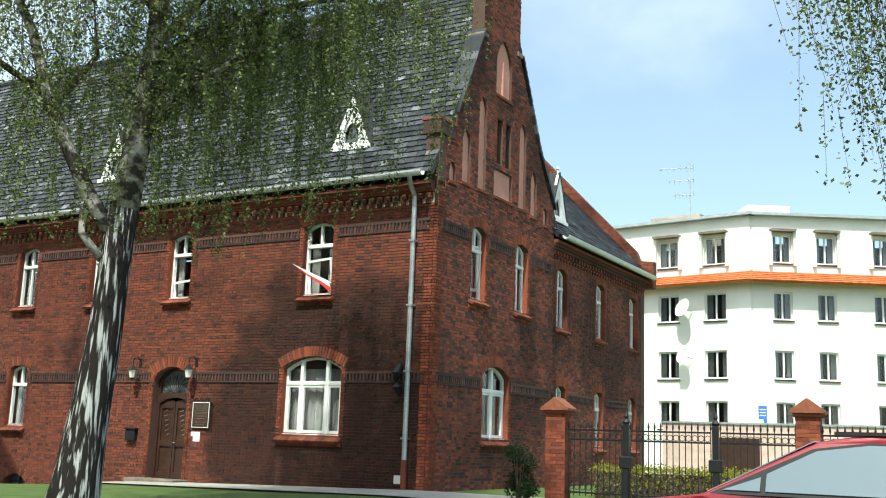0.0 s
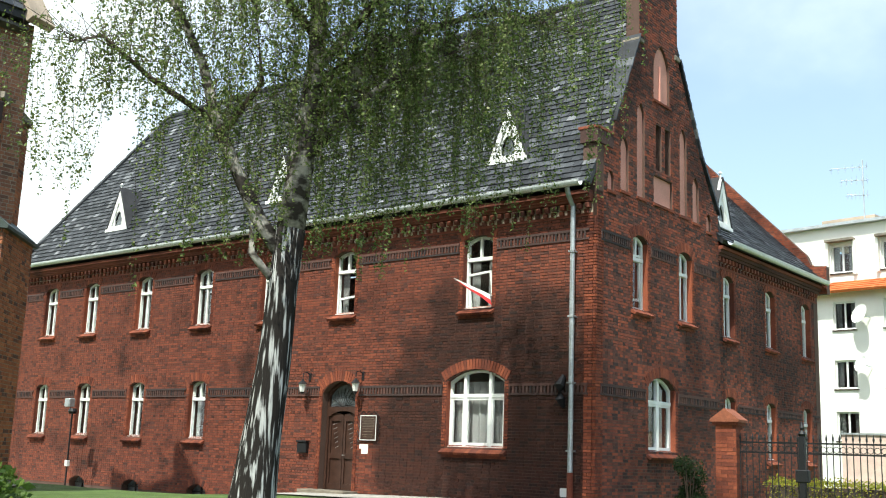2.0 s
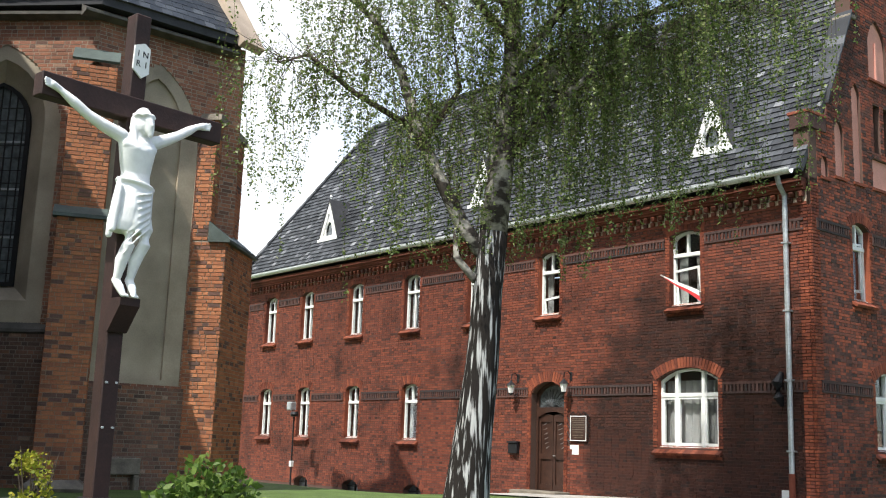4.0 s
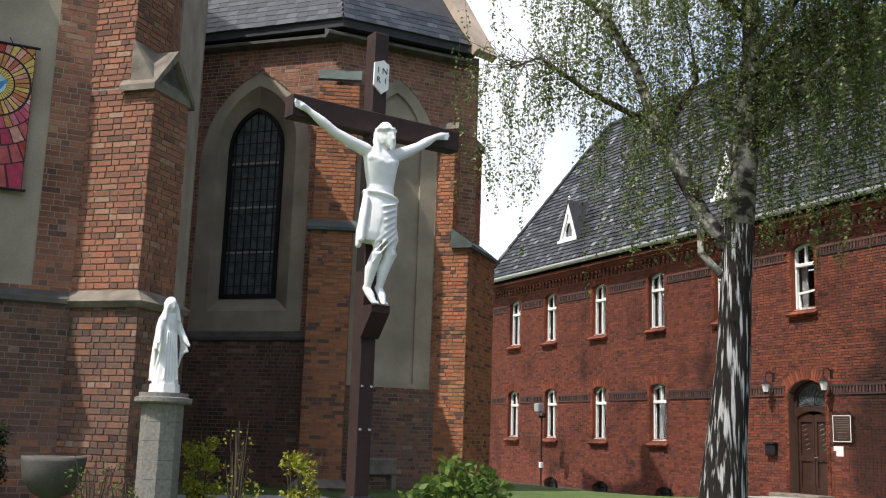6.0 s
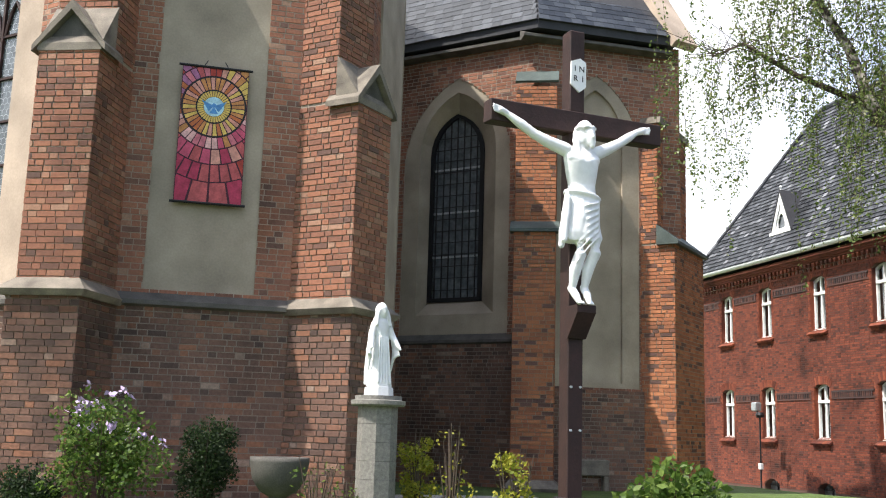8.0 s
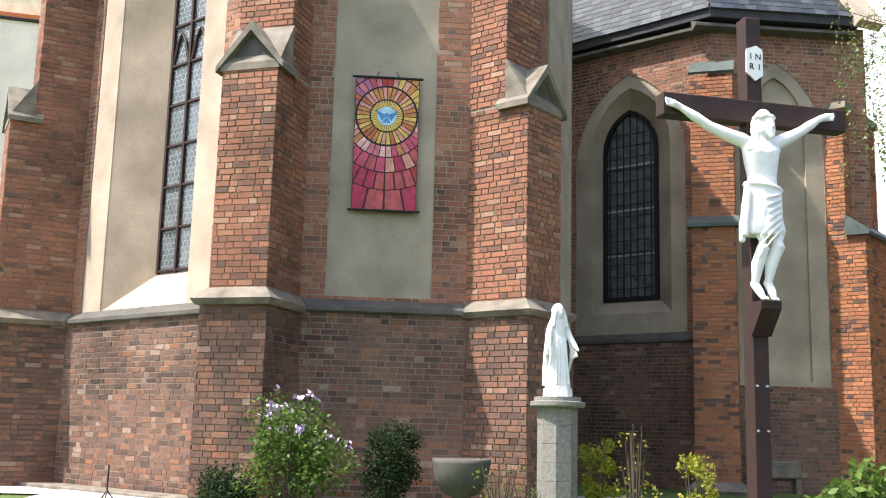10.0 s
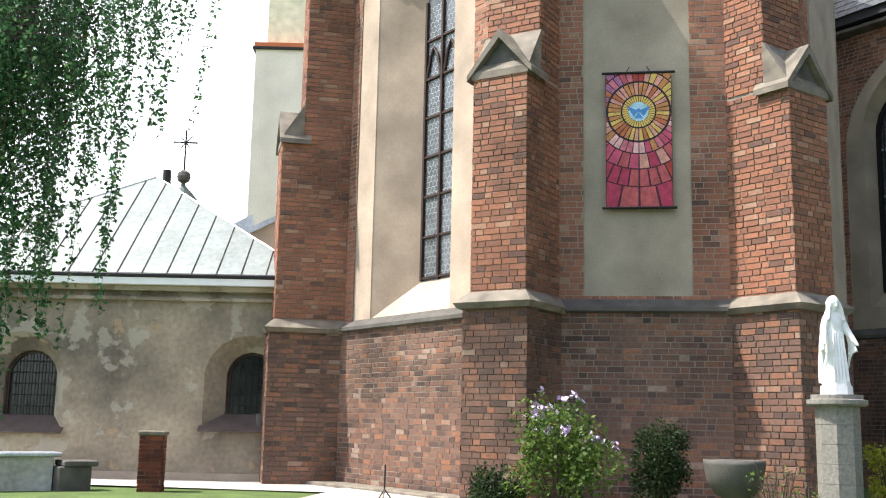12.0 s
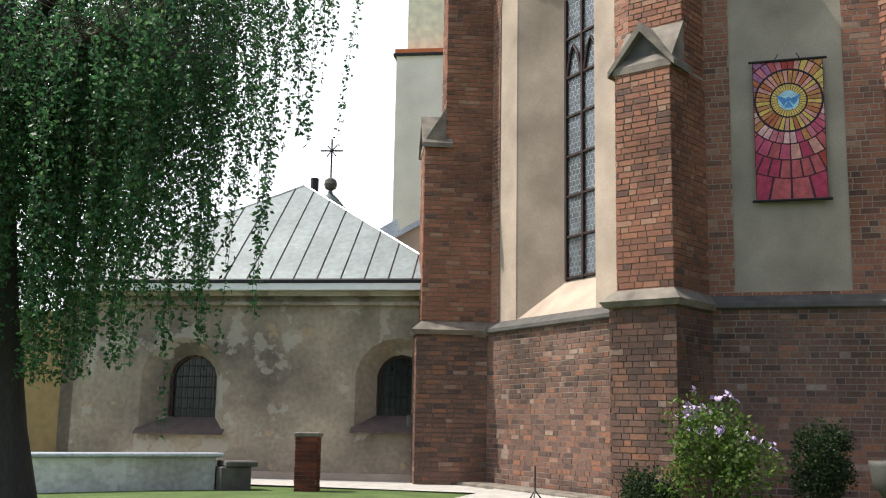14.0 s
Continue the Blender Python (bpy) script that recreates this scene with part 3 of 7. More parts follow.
for lp in pink:
    part("pink_panel", prism(bmesh.new(), lp, 0.07, 0.2), PINK_PLASTER, wall_gable, "recessed pink plaster panel")
    z0, z1 = min(z for _, z in lp), max(z for _, z in lp)
    a, b = min(u for u, _ in lp), max(u for u, _ in lp)
    part("panel_sill", boxes((a - 0.05, b + 0.05, -0.05, 0.05, z0 - 0.07, z0)), TRIM_BRICK, wall_gable)
part("tracery", boxes((3.40, 3.46, 0.02, 0.08, 10.95, 12.0)), PINK_PLASTER, wall_gable)
for lp in slits:
    part("louvre_opening", prism(bmesh.new(), lp, 0.2, 0.25), DARK_BRICK, wall_gable, "dark slit opening")
bm = bmesh.new()
for a, b in (((7.02, 8.5), (5.85, 10.0)), ((5.85, 10.0), (4.5, 12.5)), ((2.1, 12.4), (0.8, 9.75))):
    n = 10
    for i in range(n):
        u0, z0 = a[0] + (b[0] - a[0]) * i / n, a[1] + (b[1] - a[1]) * i / n
        u1, z1 = a[0] + (b[0] - a[0]) * (i + 1) / n, a[1] + (b[1] - a[1]) * (i + 1) / n
        prism(bm, [(u0, z0 - 0.02), (u1, z1 - 0.02), (u1 + 0.02, z1 + 0.07), (u0 + 0.02, z0 + 0.13)], -0.08, 0.5)
part("gable_coping", bm, SLATE, wall_gable, "dark tiled coping stepping up the gable")
part("shaft_cap", boxes((2.05, 4.5, -0.08, 0.5, 15.2, 15.35), (2.05, 2.35, -0.06, 0.46, 12.3, 12.42), (4.2, 4.5, -0.06, 0.46, 12.45, 12.6), bevel=0.02), STONE, wall_gable, "pale stone cap")

WING = frame_at(-0.12, 7.0, 90)
wg = [(0.95, 4.95, 6.8, 0.78), (4.2, 4.95, 6.8, 0.78), (7.4, 4.95, 6.8, 0.78)]
wl = [(0.95, 1.4, 3.2, 0.74), (4.1, 1.4, 3.2, 0.74), (7.3, 1.4, 3.2, 0.74)]
wing_holes = [arch(c - w / 2, c + w / 2, a, b, 0.15) for c, a, b, w in wg + wl]
wall_wing = wall("wall_wing", WING, [rect(0, 8.6, -0.5, 7.6)] + wing_holes, 0.4, "dark red brick side wing wall", HOUSE_MORTAR, GABLE_BRICK, skin=[rect(0, 8.6, -0.3, 6.95)] + wing_holes)
back = wall("wall_back", frame_at(-0.1, 15.6, 180), [rect(0, 10, -0.5, 7.7)], 0.4, "plain brick rear wall", HOUSE_MORTAR)
wall("wall_rear", frame_at(-10.0, 7.3, 180), [rect(0, 16, -0.5, 7.7)], 0.4, "plain brick rear wall", HOUSE_MORTAR)
wall("wall_end", frame_at(-26.0, 7.3, -90), [rect(0, 7.3, -0.7, 7.7)], 0.4, "plain brick end wall", HOUSE_MORTAR)
wall("wall_inner", frame_at(-10.0, 15.6, -90), [rect(0, 8.4, -0.5, 7.7)], 0.4, "plain brick rear wall", HOUSE_MORTAR)
wall("parapet", frame_at(0, 15.5, 0), [[(-9.5, 7.3), (0.3, 7.3), (0.3, 8.3), (-0.25, 8.35), (-0.4, 8.75), (-4.7, 13.2), (-9.2, 8.75), (-9.5, 8.3)]], 0.3, "stepped brick end parapet with a coping", HOUSE_MORTAR, TRIM_BRICK)
part("coping", prism(prism(bmesh.new(), [(-0.3, 8.6), (-0.36, 8.82), (-4.74, 13.35), (-4.74, 13.13)], 15.4, 15.9), [(-0.4, 8.3), (0.4, 8.3), (0.4, 8.45), (-0.4, 8.45)], 15.35, 15.95), TRIM_BRICK, bpy.data.objects["parapet"], "red tiled coping")


def string(m, loops, z, h, parent_name):
    """A dark band of upright bricks between two courses."""
    bm = bmesh.new()
    for a, b in spans(loops, z + h / 2):
        a, b = a + 0.14, b - 0.14
        if b - a < 0.2:
            continue
        box(bm, a, b, -0.035, 0.02, z - 0.05, z)
        box(bm, a, b, -0.045, 0.02, z + h, z + h + 0.06)
        u = a
        while u < b - 0.06:
            box(bm, u, u + 0.055, -0.04, 0.02, z, z + h)
            u += 0.105
    part("string_course", bm, DARK_BRICK, bpy.data.objects[parent_name], "band of upright dark bricks")


full = [rect(-26, -0.05, -0.3, 7.1)] + front_holes
string(FRONT, full, 2.80, 0.17, "wall_front")
string(FRONT, full, 6.56, 0.17, "wall_front")
string(GABLE, [rect(0.05, 7, -0.3, 7.1)] + gable_holes, 2.80, 0.17, "wall_gable")
string(GABLE, [rect(0.05, 7, -0.3, 7.1)] + gable_holes, 6.56, 0.17, "wall_gable")
string(WING, [rect(0, 8.6, -0.3, 7.1)] + wing_holes, 2.80, 0.12, "wall_wing")


def cornice(u0, u1, z, parent_name):
    """Two rows of corbelled bricks under plain courses."""
    bm = bmesh.new()
    u = u0
    while u < u1 - 0.1:
        box(bm, u, u + 0.12, -0.07, 0.02, z + 0.05, z + 0.15)
        box(bm, u + 0.06, u + 0.18, -0.13, 0.02, z + 0.17, z + 0.30)
        u += 0.24
    box(bm, u0, u1, -0.03, 0.02, z - 0.02, z + 0.05)
    part("dentils", bm, HOUSE_BRICK, bpy.data.objects[parent_name], "rows of corbelled brick dentils")
    part("dentil_recess", boxes((u0, u1, -0.012, 0.02, z + 0.05, z + 0.32)), CREAM_PLASTER, bpy.data.objects[parent_name], "pale mortar between the dentils")
    bm = boxes((u0, u1, -0.15, 0.02, z + 0.32, z + 0.40), (u0, u1, -0.2, 0.02, z + 0.40, z + 0.50), (u0, u1, -0.26, 0.02, z + 0.50, z + 0.60))
    part("corbel", bm, HOUSE_BRICK, bpy.data.objects[parent_name])


cornice(-26, -0.1, 7.12, "wall_front")
cornice(0, 8.5, 6.97, "wall_wing")


def tiles(name, m, loop, label, length=0.26, course=0.2, material=None, base=None, lip=0.045):
    """A roof slope of overlapping tiles."""
    ob = new(name, mesh_of(plate([loop], 0.0, 0.12), name))
    ob.data.materials.append(base or SLATE_BASE)
    ob.matrix_world = m
    tagged(ob, label, "roof", kind="structure")
    vs, fs = [], []
    for p, q, z0, z1, d in lay([loop], length, course, joint=0.008, bond="run"):
        i = len(vs)
        t = rng.uniform(-0.23, 0.23) * lip
        lo = z0 - 0.03 + rng.uniform(-0.012, 0.012)
        vs += [(p, -lip + t, lo), (q, -lip - t, lo), (q, -0.2 * lip, z1 + 0.02), (p, -0.2 * lip, z1 + 0.02), (p, -0.002, z0 - 0.03), (q, -0.002, z0 - 0.03)]
        fs += [(i, i + 1, i + 2, i + 3), (i + 4, i + 5, i + 1, i), (i + 4, i, i + 3), (i + 1, i + 5, i + 2)]
    me = bpy.data.meshes.new("roof_tiles")
    me.from_pydata(vs, [], fs)
    t = part("roof_tiles", me, material or SLATE, ob)
    tagged(t, kind="stuff")
    return ob


PITCH = 60
SL = 3.85 / math.cos(radians(PITCH))
roof_front = tiles("roof_front", frame_at(0, -0.35, 0, 7.88) @ pose(0, 0, 0, -(90 - PITCH)), [(-26.35, 0), (-0.02, 0), (-0.02, SL), (-22.5, SL)], "steep grey slate roof of the brick house")
tiles("roof_back", frame_at(0, 7.35, 180, 7.88) @ pose(0, 0, 0, -(90 - PITCH)), [(0.02, 0), (26.35, 0), (22.5, SL), (0.02, SL)], "steep grey slate rear roof")
tiles("roof_hip", frame_at(-26.35, 7.35, -90, 7.88) @ pose(0, 0, 0, -(90 - PITCH)), [(0, 0), (7.7, 0), (3.85, SL)], "hipped slate roof end")
tiles("roof_wing", frame_at(0.2, 7.0, 90, 7.72) @ pose(0, 0, 0, -45), [(0, 0), (8.5, 0), (8.5, 6.9), (-3, 6.9)], "dark slate roof of the side wing")
tiles("roof_wing_back", frame_at(-9.5, 15.5, -90, 7.72) @ pose(0, 0, 0, -45), [(0, 0), (8.5, 0), (8.5, 6.9), (0, 6.9)], "dark slate roof of the side wing")
bm = bmesh.new()
for i in range(14):
    t = i / 14
    p = Vector((-26.35 + 3.85 * t, -0.35 + 3.85 * t, 7.95 + 6.67 * t))
    q = p + Vector((3.85, 3.85, 6.67)) / 14
    tube(bm, [p, q + (q - p) * 0.1], [0.11, 0.085], 8)
part("hip_tiles", bm, SLATE, roof_front, "ridge tiles along the hip").matrix_local = roof_front.matrix_world.inverted()
bm = tube(bmesh.new(), [(-22.5, 3.5, 14.6), (-0.1, 3.5, 14.6)], 0.11, 8)
part("ridge_tiles", bm, SLATE, roof_front).matrix_local = roof_front.matrix_world.inverted()


def gutter(name, a, b, label):
    """A half-round gutter on brackets."""
    a, b = Vector(a), Vector(b)
    q = (b - a).to_track_quat("X", "Z").to_matrix().to_4x4()
    L = (b - a).length
    bm = bmesh.new()
    n = 8
    pr = [(0.11 * math.cos(math.pi + math.pi * i / n), 0.13 * math.sin(math.pi + math.pi * i / n)) for i in range(n + 1)]
    pr += [(0.93 * y, 0.93 * z) for y, z in pr[::-1]]
    f = [bm.verts.new((0, y, z)) for y, z in pr]
    g = [bm.verts.new((L, y, z)) for y, z in pr]
    for i in range(len(pr)):
        bm.faces.new((f[i], g[i], g[(i + 1) % len(pr)], f[(i + 1) % len(pr)]))
    bm.faces.new(f[::-1])
    bm.faces.new(g)
    ob = part(name, bm, PALE_ZINC)
    ob.matrix_world = Matrix.Translation(a) @ q
    tagged(ob, label, "gutter", kind="structure")
    bm = bmesh.new()
    u = 0.4
    while u < L:
        box(bm, u - 0.015, u + 0.015, -0.1, 0.1, -0.01, 0.012)
        u += 1.05
    part("bracket", bm, IRON, ob)
    return ob


gutter("gutter", (-26.4, -0.55, 7.88), (-0.15, -0.55, 7.88), "pale zinc gutter along the slate eaves")
gutter("gutter", (0.36, 7.1, 7.70), (0.36, 15.4, 7.70), "pale zinc gutter along the wing eaves")
pipe = part("drainpipe", tube(bmesh.new(), [(-0.6, -0.42, 7.8), (-0.6, -0.35, 7.6), (-0.6, -0.12, 7.35), (-0.6, -0.12, 0.9)], 0.062, 10), ZINC)
tagged(pipe, "grey zinc drainpipe at the house corner", "drainpipe")
part("cast_foot", tube(bmesh.new(), [(-0.6, -0.12, 0.92), (-0.6, -0.12, 0.0)], 0.075, 10), TRIM_BRICK, pipe, "rusty cast iron foot")
for z in (1.4, 3.0, 4.6, 6.2):
    part("pipe_clip", boxes((-0.68, -0.52, -0.2, 0.0, z, z + 0.04)), ZINC, pipe)

for i, (c, a, b, w) in enumerate(upper):
    casement(FRONT, c - w / 2, c + w / 2, a, b, 0.14, "white two-light window under a red brick arch", tilt=0.07 if i in (5, 6) else 0.0)
for i, (c, a, b, w) in enumerate(lower):
    casement(FRONT, c - w / 2, c + w / 2, a, b, 0.14, "white ground floor window under a red brick arch", tilt=0.07 if i == 3 else 0.0)
casement(FRONT, -4.48, -2.62, 1.42, 3.42, 0.3, "broad white three-light window with net curtains", lights=3, transom=0.66)
for i, (c, a, b, w) in enumerate(gw):
    casement(GABLE, c - w / 2, c + w / 2, a, b, 0.16, "narrow white window in the dark gable", tilt=0.07 if i == 0 else 0.0)
casement(GABLE, 2.6, 4.14, 1.47, 3.4, 0.28, "wide white two-light window in the gable", lights=2, transom=0.66)
for c, a, b, w in wg + wl:
    casement(WING, c - w / 2, c + w / 2, a, b, 0.15, "narrow white window in the side wing")
for c in (-21.2, -18.0, -14.5):
    count["window"] += 1
    w = thing("window_%d" % count["window"], FRONT, "low dark cellar window under a brick arch", "window", "cellar windows", "structure")
    part("brick_arch", voussoirs(c - 0.48, c + 0.48, 0.0, 0.2, 0.2, 11), HOUSE_BRICK, w)
    part("cellar_pane", prism(bmesh.new(), arch(c - 0.48, c + 0.48, -0.5, 0.0, 0.2), 0.25, 0.28), LEAD_GLASS, w)
    part("cellar_frame", boxes((c - 0.02, c + 0.02, 0.2, 0.25, -0.5, -0.02), (c - 0.45, c + 0.45, 0.2, 0.25, -0.25, -0.21)), IRON, w)

# front door
door = thing("door_1", FRONT, "dark brown panelled double door under a fanlight arch", "door", kind="structure")
part("door_leaf", plate([arch(-8.98, -8.42, 0.14, 2.28, 0.06), rect(-8.9, -8.5, 0.3, 1.0), rect(-8.9, -8.5, 1.15, 2.05)], 0.25, 0.31), DOOR_WOOD, door)
part("door_leaf", plate([arch(-8.40, -7.82, 0.14, 2.28, 0.06), rect(-8.32, -7.9, 0.3, 1.0), rect(-8.32, -7.9, 1.15, 2.05)], 0.25, 0.31), DOOR_WOOD, door)
part("door_panel", boxes((-8.95, -7.85, 0.285, 0.33, 0.2, 2.15)), DOOR_WOOD, door)
part("door_frame", plate([arch(-9.05, -7.75, 0.14, 3.16, 0.32), arch(-8.97, -7.83, 0.15, 2.34, 0.16), arch(-8.97, -7.83, 2.46, 3.08, 0.3)], 0.2, 0.36), DOOR_WOOD, door)
part("fanlight", prism(bmesh.new(), arch(-8.97, -7.83, 2.46, 3.08, 0.3), 0.28, 0.30), LEAD_GLASS, door)
bm = bmesh.new()
for i in range(11):
    a = math.pi * (i + 0.5) / 11
    tube(bm, [(-8.4 + 0.1 * math.cos(a), 0.25, 2.48), (-8.4 + 0.35 * math.cos(a + 0.2), 0.25, 2.48 + 0.3 * math.sin(a)), (-8.4 + 0.55 * math.cos(a), 0.25, 2.48 + 0.5 * math.sin(a))], 0.01, 5)
part("fanlight_grille", bm, IRON, door)
part("handle", tube(bmesh.new(), [(-8.38, 0.22, 1.1), (-8.28, 0.2, 1.1)], 0.015, 6), ZINC, door)
bm = bmesh.new()
for s in (-1, 1):
    for k in range(6):
        tube(bm, [(-8.41 + s * 0.3 - 0.12 + 0.03 * k, 0.24, 1.95 - 0.13 * k), (-8.41 + s * 0.3 + 0.04 + 0.02 * k, 0.24, 2.0 - 0.13 * k)], 0.006, 4)
part("door_scrollwork", bm, ZINC, door)
part("brick_arch", voussoirs(-9.06, -7.74, 3.18, 0.32, 0.3, 20), TRIM_BRICK, door)
for a, b in ((-9.2, -9.06), (-7.74, -7.6)):
    part("jamb", brick_mesh("jamb", lay([rect(a, b, 0.12, 2.86)], 0.14, 0.077, proud=0.03, bond="run")), TRIM_BRICK, door)
ds = part("doorstep", boxes((-9.3, -7.5, -0.6, 0.1, -0.45, 0.13), (-9.5, -7.3, -1.0, -0.55, -0.5, -0.02), bevel=0.015), STONE)
tagged(ds, "worn pale stone steps before the door", "step")


def lantern(x):
    t = thing("wall_lantern", pose(x, 0, 2.98), "black iron wall lantern with frosted glass", "lamp", "door lanterns")
    part("bracket", tube(bmesh.new(), [(0, 0, 0.35), (0, -0.14, 0.46), (0, -0.28, 0.42), (0, -0.3, 0.3), (0, -0.3, 0.22)], 0.016, 6), IRON, t)
    part("wall_plate", boxes((-0.05, 0.05, -0.03, 0.0, 0.2, 0.45), bevel=0.01), IRON, t)
    part("glass_body", lathe(bmesh.new(), [(0.07, -0.12), (0.115, 0.1)], 6, (0, -0.3)), WHITE_PAINT, t, "frosted glass body")
    part("roof", lathe(bmesh.new(), [(0.15, 0.1), (0.05, 0.2), (0.02, 0.25)], 6, (0, -0.3)), IRON, t)
    part("base", lathe(bmesh.new(), [(0.02, -0.18), (0.08, -0.12)], 6, (0, -0.3)), IRON, t)


lantern(-9.62)
lantern(-7.5)
pl = thing("plaque", pose(-7.17, -0.03, 1.87), "dark memorial plaque with a pale border and lines of lettering", "plaque")
part("board", boxes((-0.32, 0.32, -0.03, 0.02, -0.36, 0.36), bevel=0.01), DOOR_WOOD, pl)
part("border", plate([rect(-0.3, 0.3, -0.34, 0.34), rect(-0.28, 0.28, -0.32, 0.32)], -0.036, -0.03), WHITE_PAINT, pl)
bm = bmesh.new()
for k, (wd, z) in enumerate([(0.22, 0.26), (0.25, 0.21), (0.2, 0.16), (0.25, 0.11), (0.22, 0.03), (0.24, -0.03), (0.17, -0.1), (0.2, -0.19), (0.15, -0.25)]):
    box(bm, -wd, wd, -0.035, -0.03, z - 0.006, z + 0.006)
box(bm, -0.28, 0.28, -0.036, -0.03, 0.065, 0.075)
part("lettering_bars", bm, STONE, pl)
bm = bmesh.new()
for s in (-1, 1):
    for z in (-0.3, -0.1, 0.1, 0.3):
        tube(bm, [(s * 0.33, -0.02, z - 0.1), (s * 0.41, -0.02, z), (s * 0.34, -0.02, z + 0.08)], 0.014, 5)
for u in (-0.2, 0, 0.2):
    tube(bm, [(u - 0.1, -0.02, 0.37), (u, -0.02, 0.45), (u + 0.1, -0.02, 0.37)], 0.014, 5)
part("scrollwork", bm, IRON, pl)
mb = thing("letterbox", pose(-9.7, 0, 1.3), "small black iron letterbox on the wall", "letterbox")
part("body", boxes((-0.19, 0.19, -0.14, 0.0, -0.18, 0.12), bevel=0.02), IRON, mb)
part("lid", boxes((-0.21, 0.21, -0.17, 0.0, 0.12, 0.17), bevel=0.01), IRON, mb)
nb = thing("notice", pose(-7.3, -0.012, 1.28), "peeling white notice on the bricks", "notice")
part("paper", boxes((-0.12, 0.12, -0.01, 0.0, -0.12, 0.14), (-0.2, 0.1, -0.012, 0.0, 0.02, 0.14)), WHITE_PAINT, nb)
fl = thing("flag", pose(-3.4, -0.05, 5.4) @ Matrix.Diagonal((0.64, 0.64, 0.6, 1)), "red and white flag on a stick out of the window", "flag")
part("flag_stick", tube(bmesh.new(), [(0.55, 0.1, -0.2), (-0.75, -0.9, 0.55)], 0.014, 6), WHITE_PAINT, fl)
for k, (mm, lb) in enumerate(((WHITE_PAINT, "white half"), (mat("flag_red", (0.62, 0.03, 0.035), 0.8), "red half"))):
    bm = bmesh.new()
    rows = []
    for j in range(3):
        s = (k + j / 2) / 2
        rows.append([bm.verts.new((-0.72 + 1.2 * i / 8 + 0.12 * s, -0.85 + 0.8 * i / 8 + 0.06 * math.sin(i * 1.3 + s), 0.50 - 0.62 * i / 8 - s * (0.1 + 0.38 * i / 8))) for i in range(9)])
    for a, b in zip(rows, rows[1:]):
        for i in range(8):
            bm.faces.new((a[i], a[i + 1], b[i + 1], b[i]))
    f = part("flag_cloth", bm, mm, fl, lb)
    f.modifiers.new("thick", "SOLIDIFY").thickness = 0.006
sp = thing("floodlight", pose(-20.0, -1.2, -0.5), "floodlight on a thin black mast before the house", "floodlight")
part("mast", tube(bmesh.new(), [(0, 0, 0), (0, 0, 2.75)], 0.03, 8), IRON, sp)
part("lamp_head", boxes((-0.4, -0.1, -0.1, 0.15, 2.85, 3.15), bevel=0.03), ZINC, sp)
part("round_lamp", lathe(bmesh.new(), [(0.12, 2.62), (0.16, 2.7), (0.12, 2.8)], 12, (0.1, -0.05)), IRON, sp)
part("arm", tube(bmesh.new(), [(0, 0, 2.7), (-0.15, 0, 2.85), (-0.25, 0, 2.95)], 0.02, 6), IRON, sp)
part("socket_box", boxes((-0.07, 0.07, -0.06, 0.06, 0.85, 1.05), bevel=0.01), WHITE_PAINT, sp)
wd = thing("wall_bracket", pose(-0.85, -0.05, 2.85), "black iron bracket lamp beside the drainpipe", "lamp")
part("bracket_body", tube(bmesh.new(), [(0, 0, 0.35), (-0.03, -0.15, 0.1), (0.02, -0.18, -0.2), (0.0, 0.0, -0.4)], [0.06, 0.13, 0.12, 0.05], 7), IRON, wd)
mbx = thing("meter_box", pose(-0.8, -0.03, 0.45), "small white meter box on the wall", "box")
part("box_body", boxes((-0.1, 0.1, -0.06, 0.03, -0.1, 0.1), bevel=0.01), WHITE_PAINT, mbx)


def dormer(m, label, w=0.62, h=1.5):
    """A little triangular dormer: white barge boards, dark opening, sill."""
    d = thing("dormer", m, label, "dormer", "roof dormers")
    part("gable_board", plate([[(-w, 0), (w, 0), (0.05, h), (-0.05, h)], [(-w * 0.62, 0.14), (w * 0.62, 0.14), (0, h * 0.72)]], -0.06, 0.03), WHITE_PAINT, d)
    part("trefoil", plate([[(-w * 0.64, 0.12), (w * 0.64, 0.12), (0, h * 0.74)], ogive(-w * 0.36, w * 0.36, 0.16, 0.72, 1.0)], -0.01, 0.04), WHITE_PAINT, d, "pierced white boards")
    part("dark_pane", prism(bmesh.new(), [(-w * 0.4, 0.1), (w * 0.4, 0.1), (0, 0.8)], 0.05, 0.07), LEAD_GLASS, d)
    part("sill", boxes((-w - 0.05, w + 0.05, -0.1, 0.02, -0.06, 0.05)), WHITE_PAINT, d)
    bm = bmesh.new()
    for s in (-1, 1):
        vs = [bm.verts.new(p) for p in ((s * (w + 0.05), -0.08, 0), (0, -0.08, h + 0.08), (0, 0.95, h + 0.08), (s * (w + 0.05), 0.05, 0))]
        bm.faces.new(vs)
    o = part("dormer_roof", bm, SLATE_BASE, d)
    o.modifiers.new("thick", "SOLIDIFY").thickness = 0.05
    part("finial", lathe(bmesh.new(), [(0.03, h), (0.03, h + 0.15), (0.06, h + 0.2), (0.02, h + 0.28)], 8), WHITE_PAINT, d)


for x in (-2.9, -11.7, -20.6):
    dormer(pose(x, 0.27, 8.95), "small triangular white dormer on the slate roof")
dormer(pose(-0.4, 8.15, 8.4, 0, 0, 90), "small triangular white dormer on the wing roof")


# ---- church ----
VA, VB, VC = (-8.82, -27.35), (-4.3, -22.85), (-4.3, -18.85)
VD = (-11.43, -12.73)
MZ = 3.2


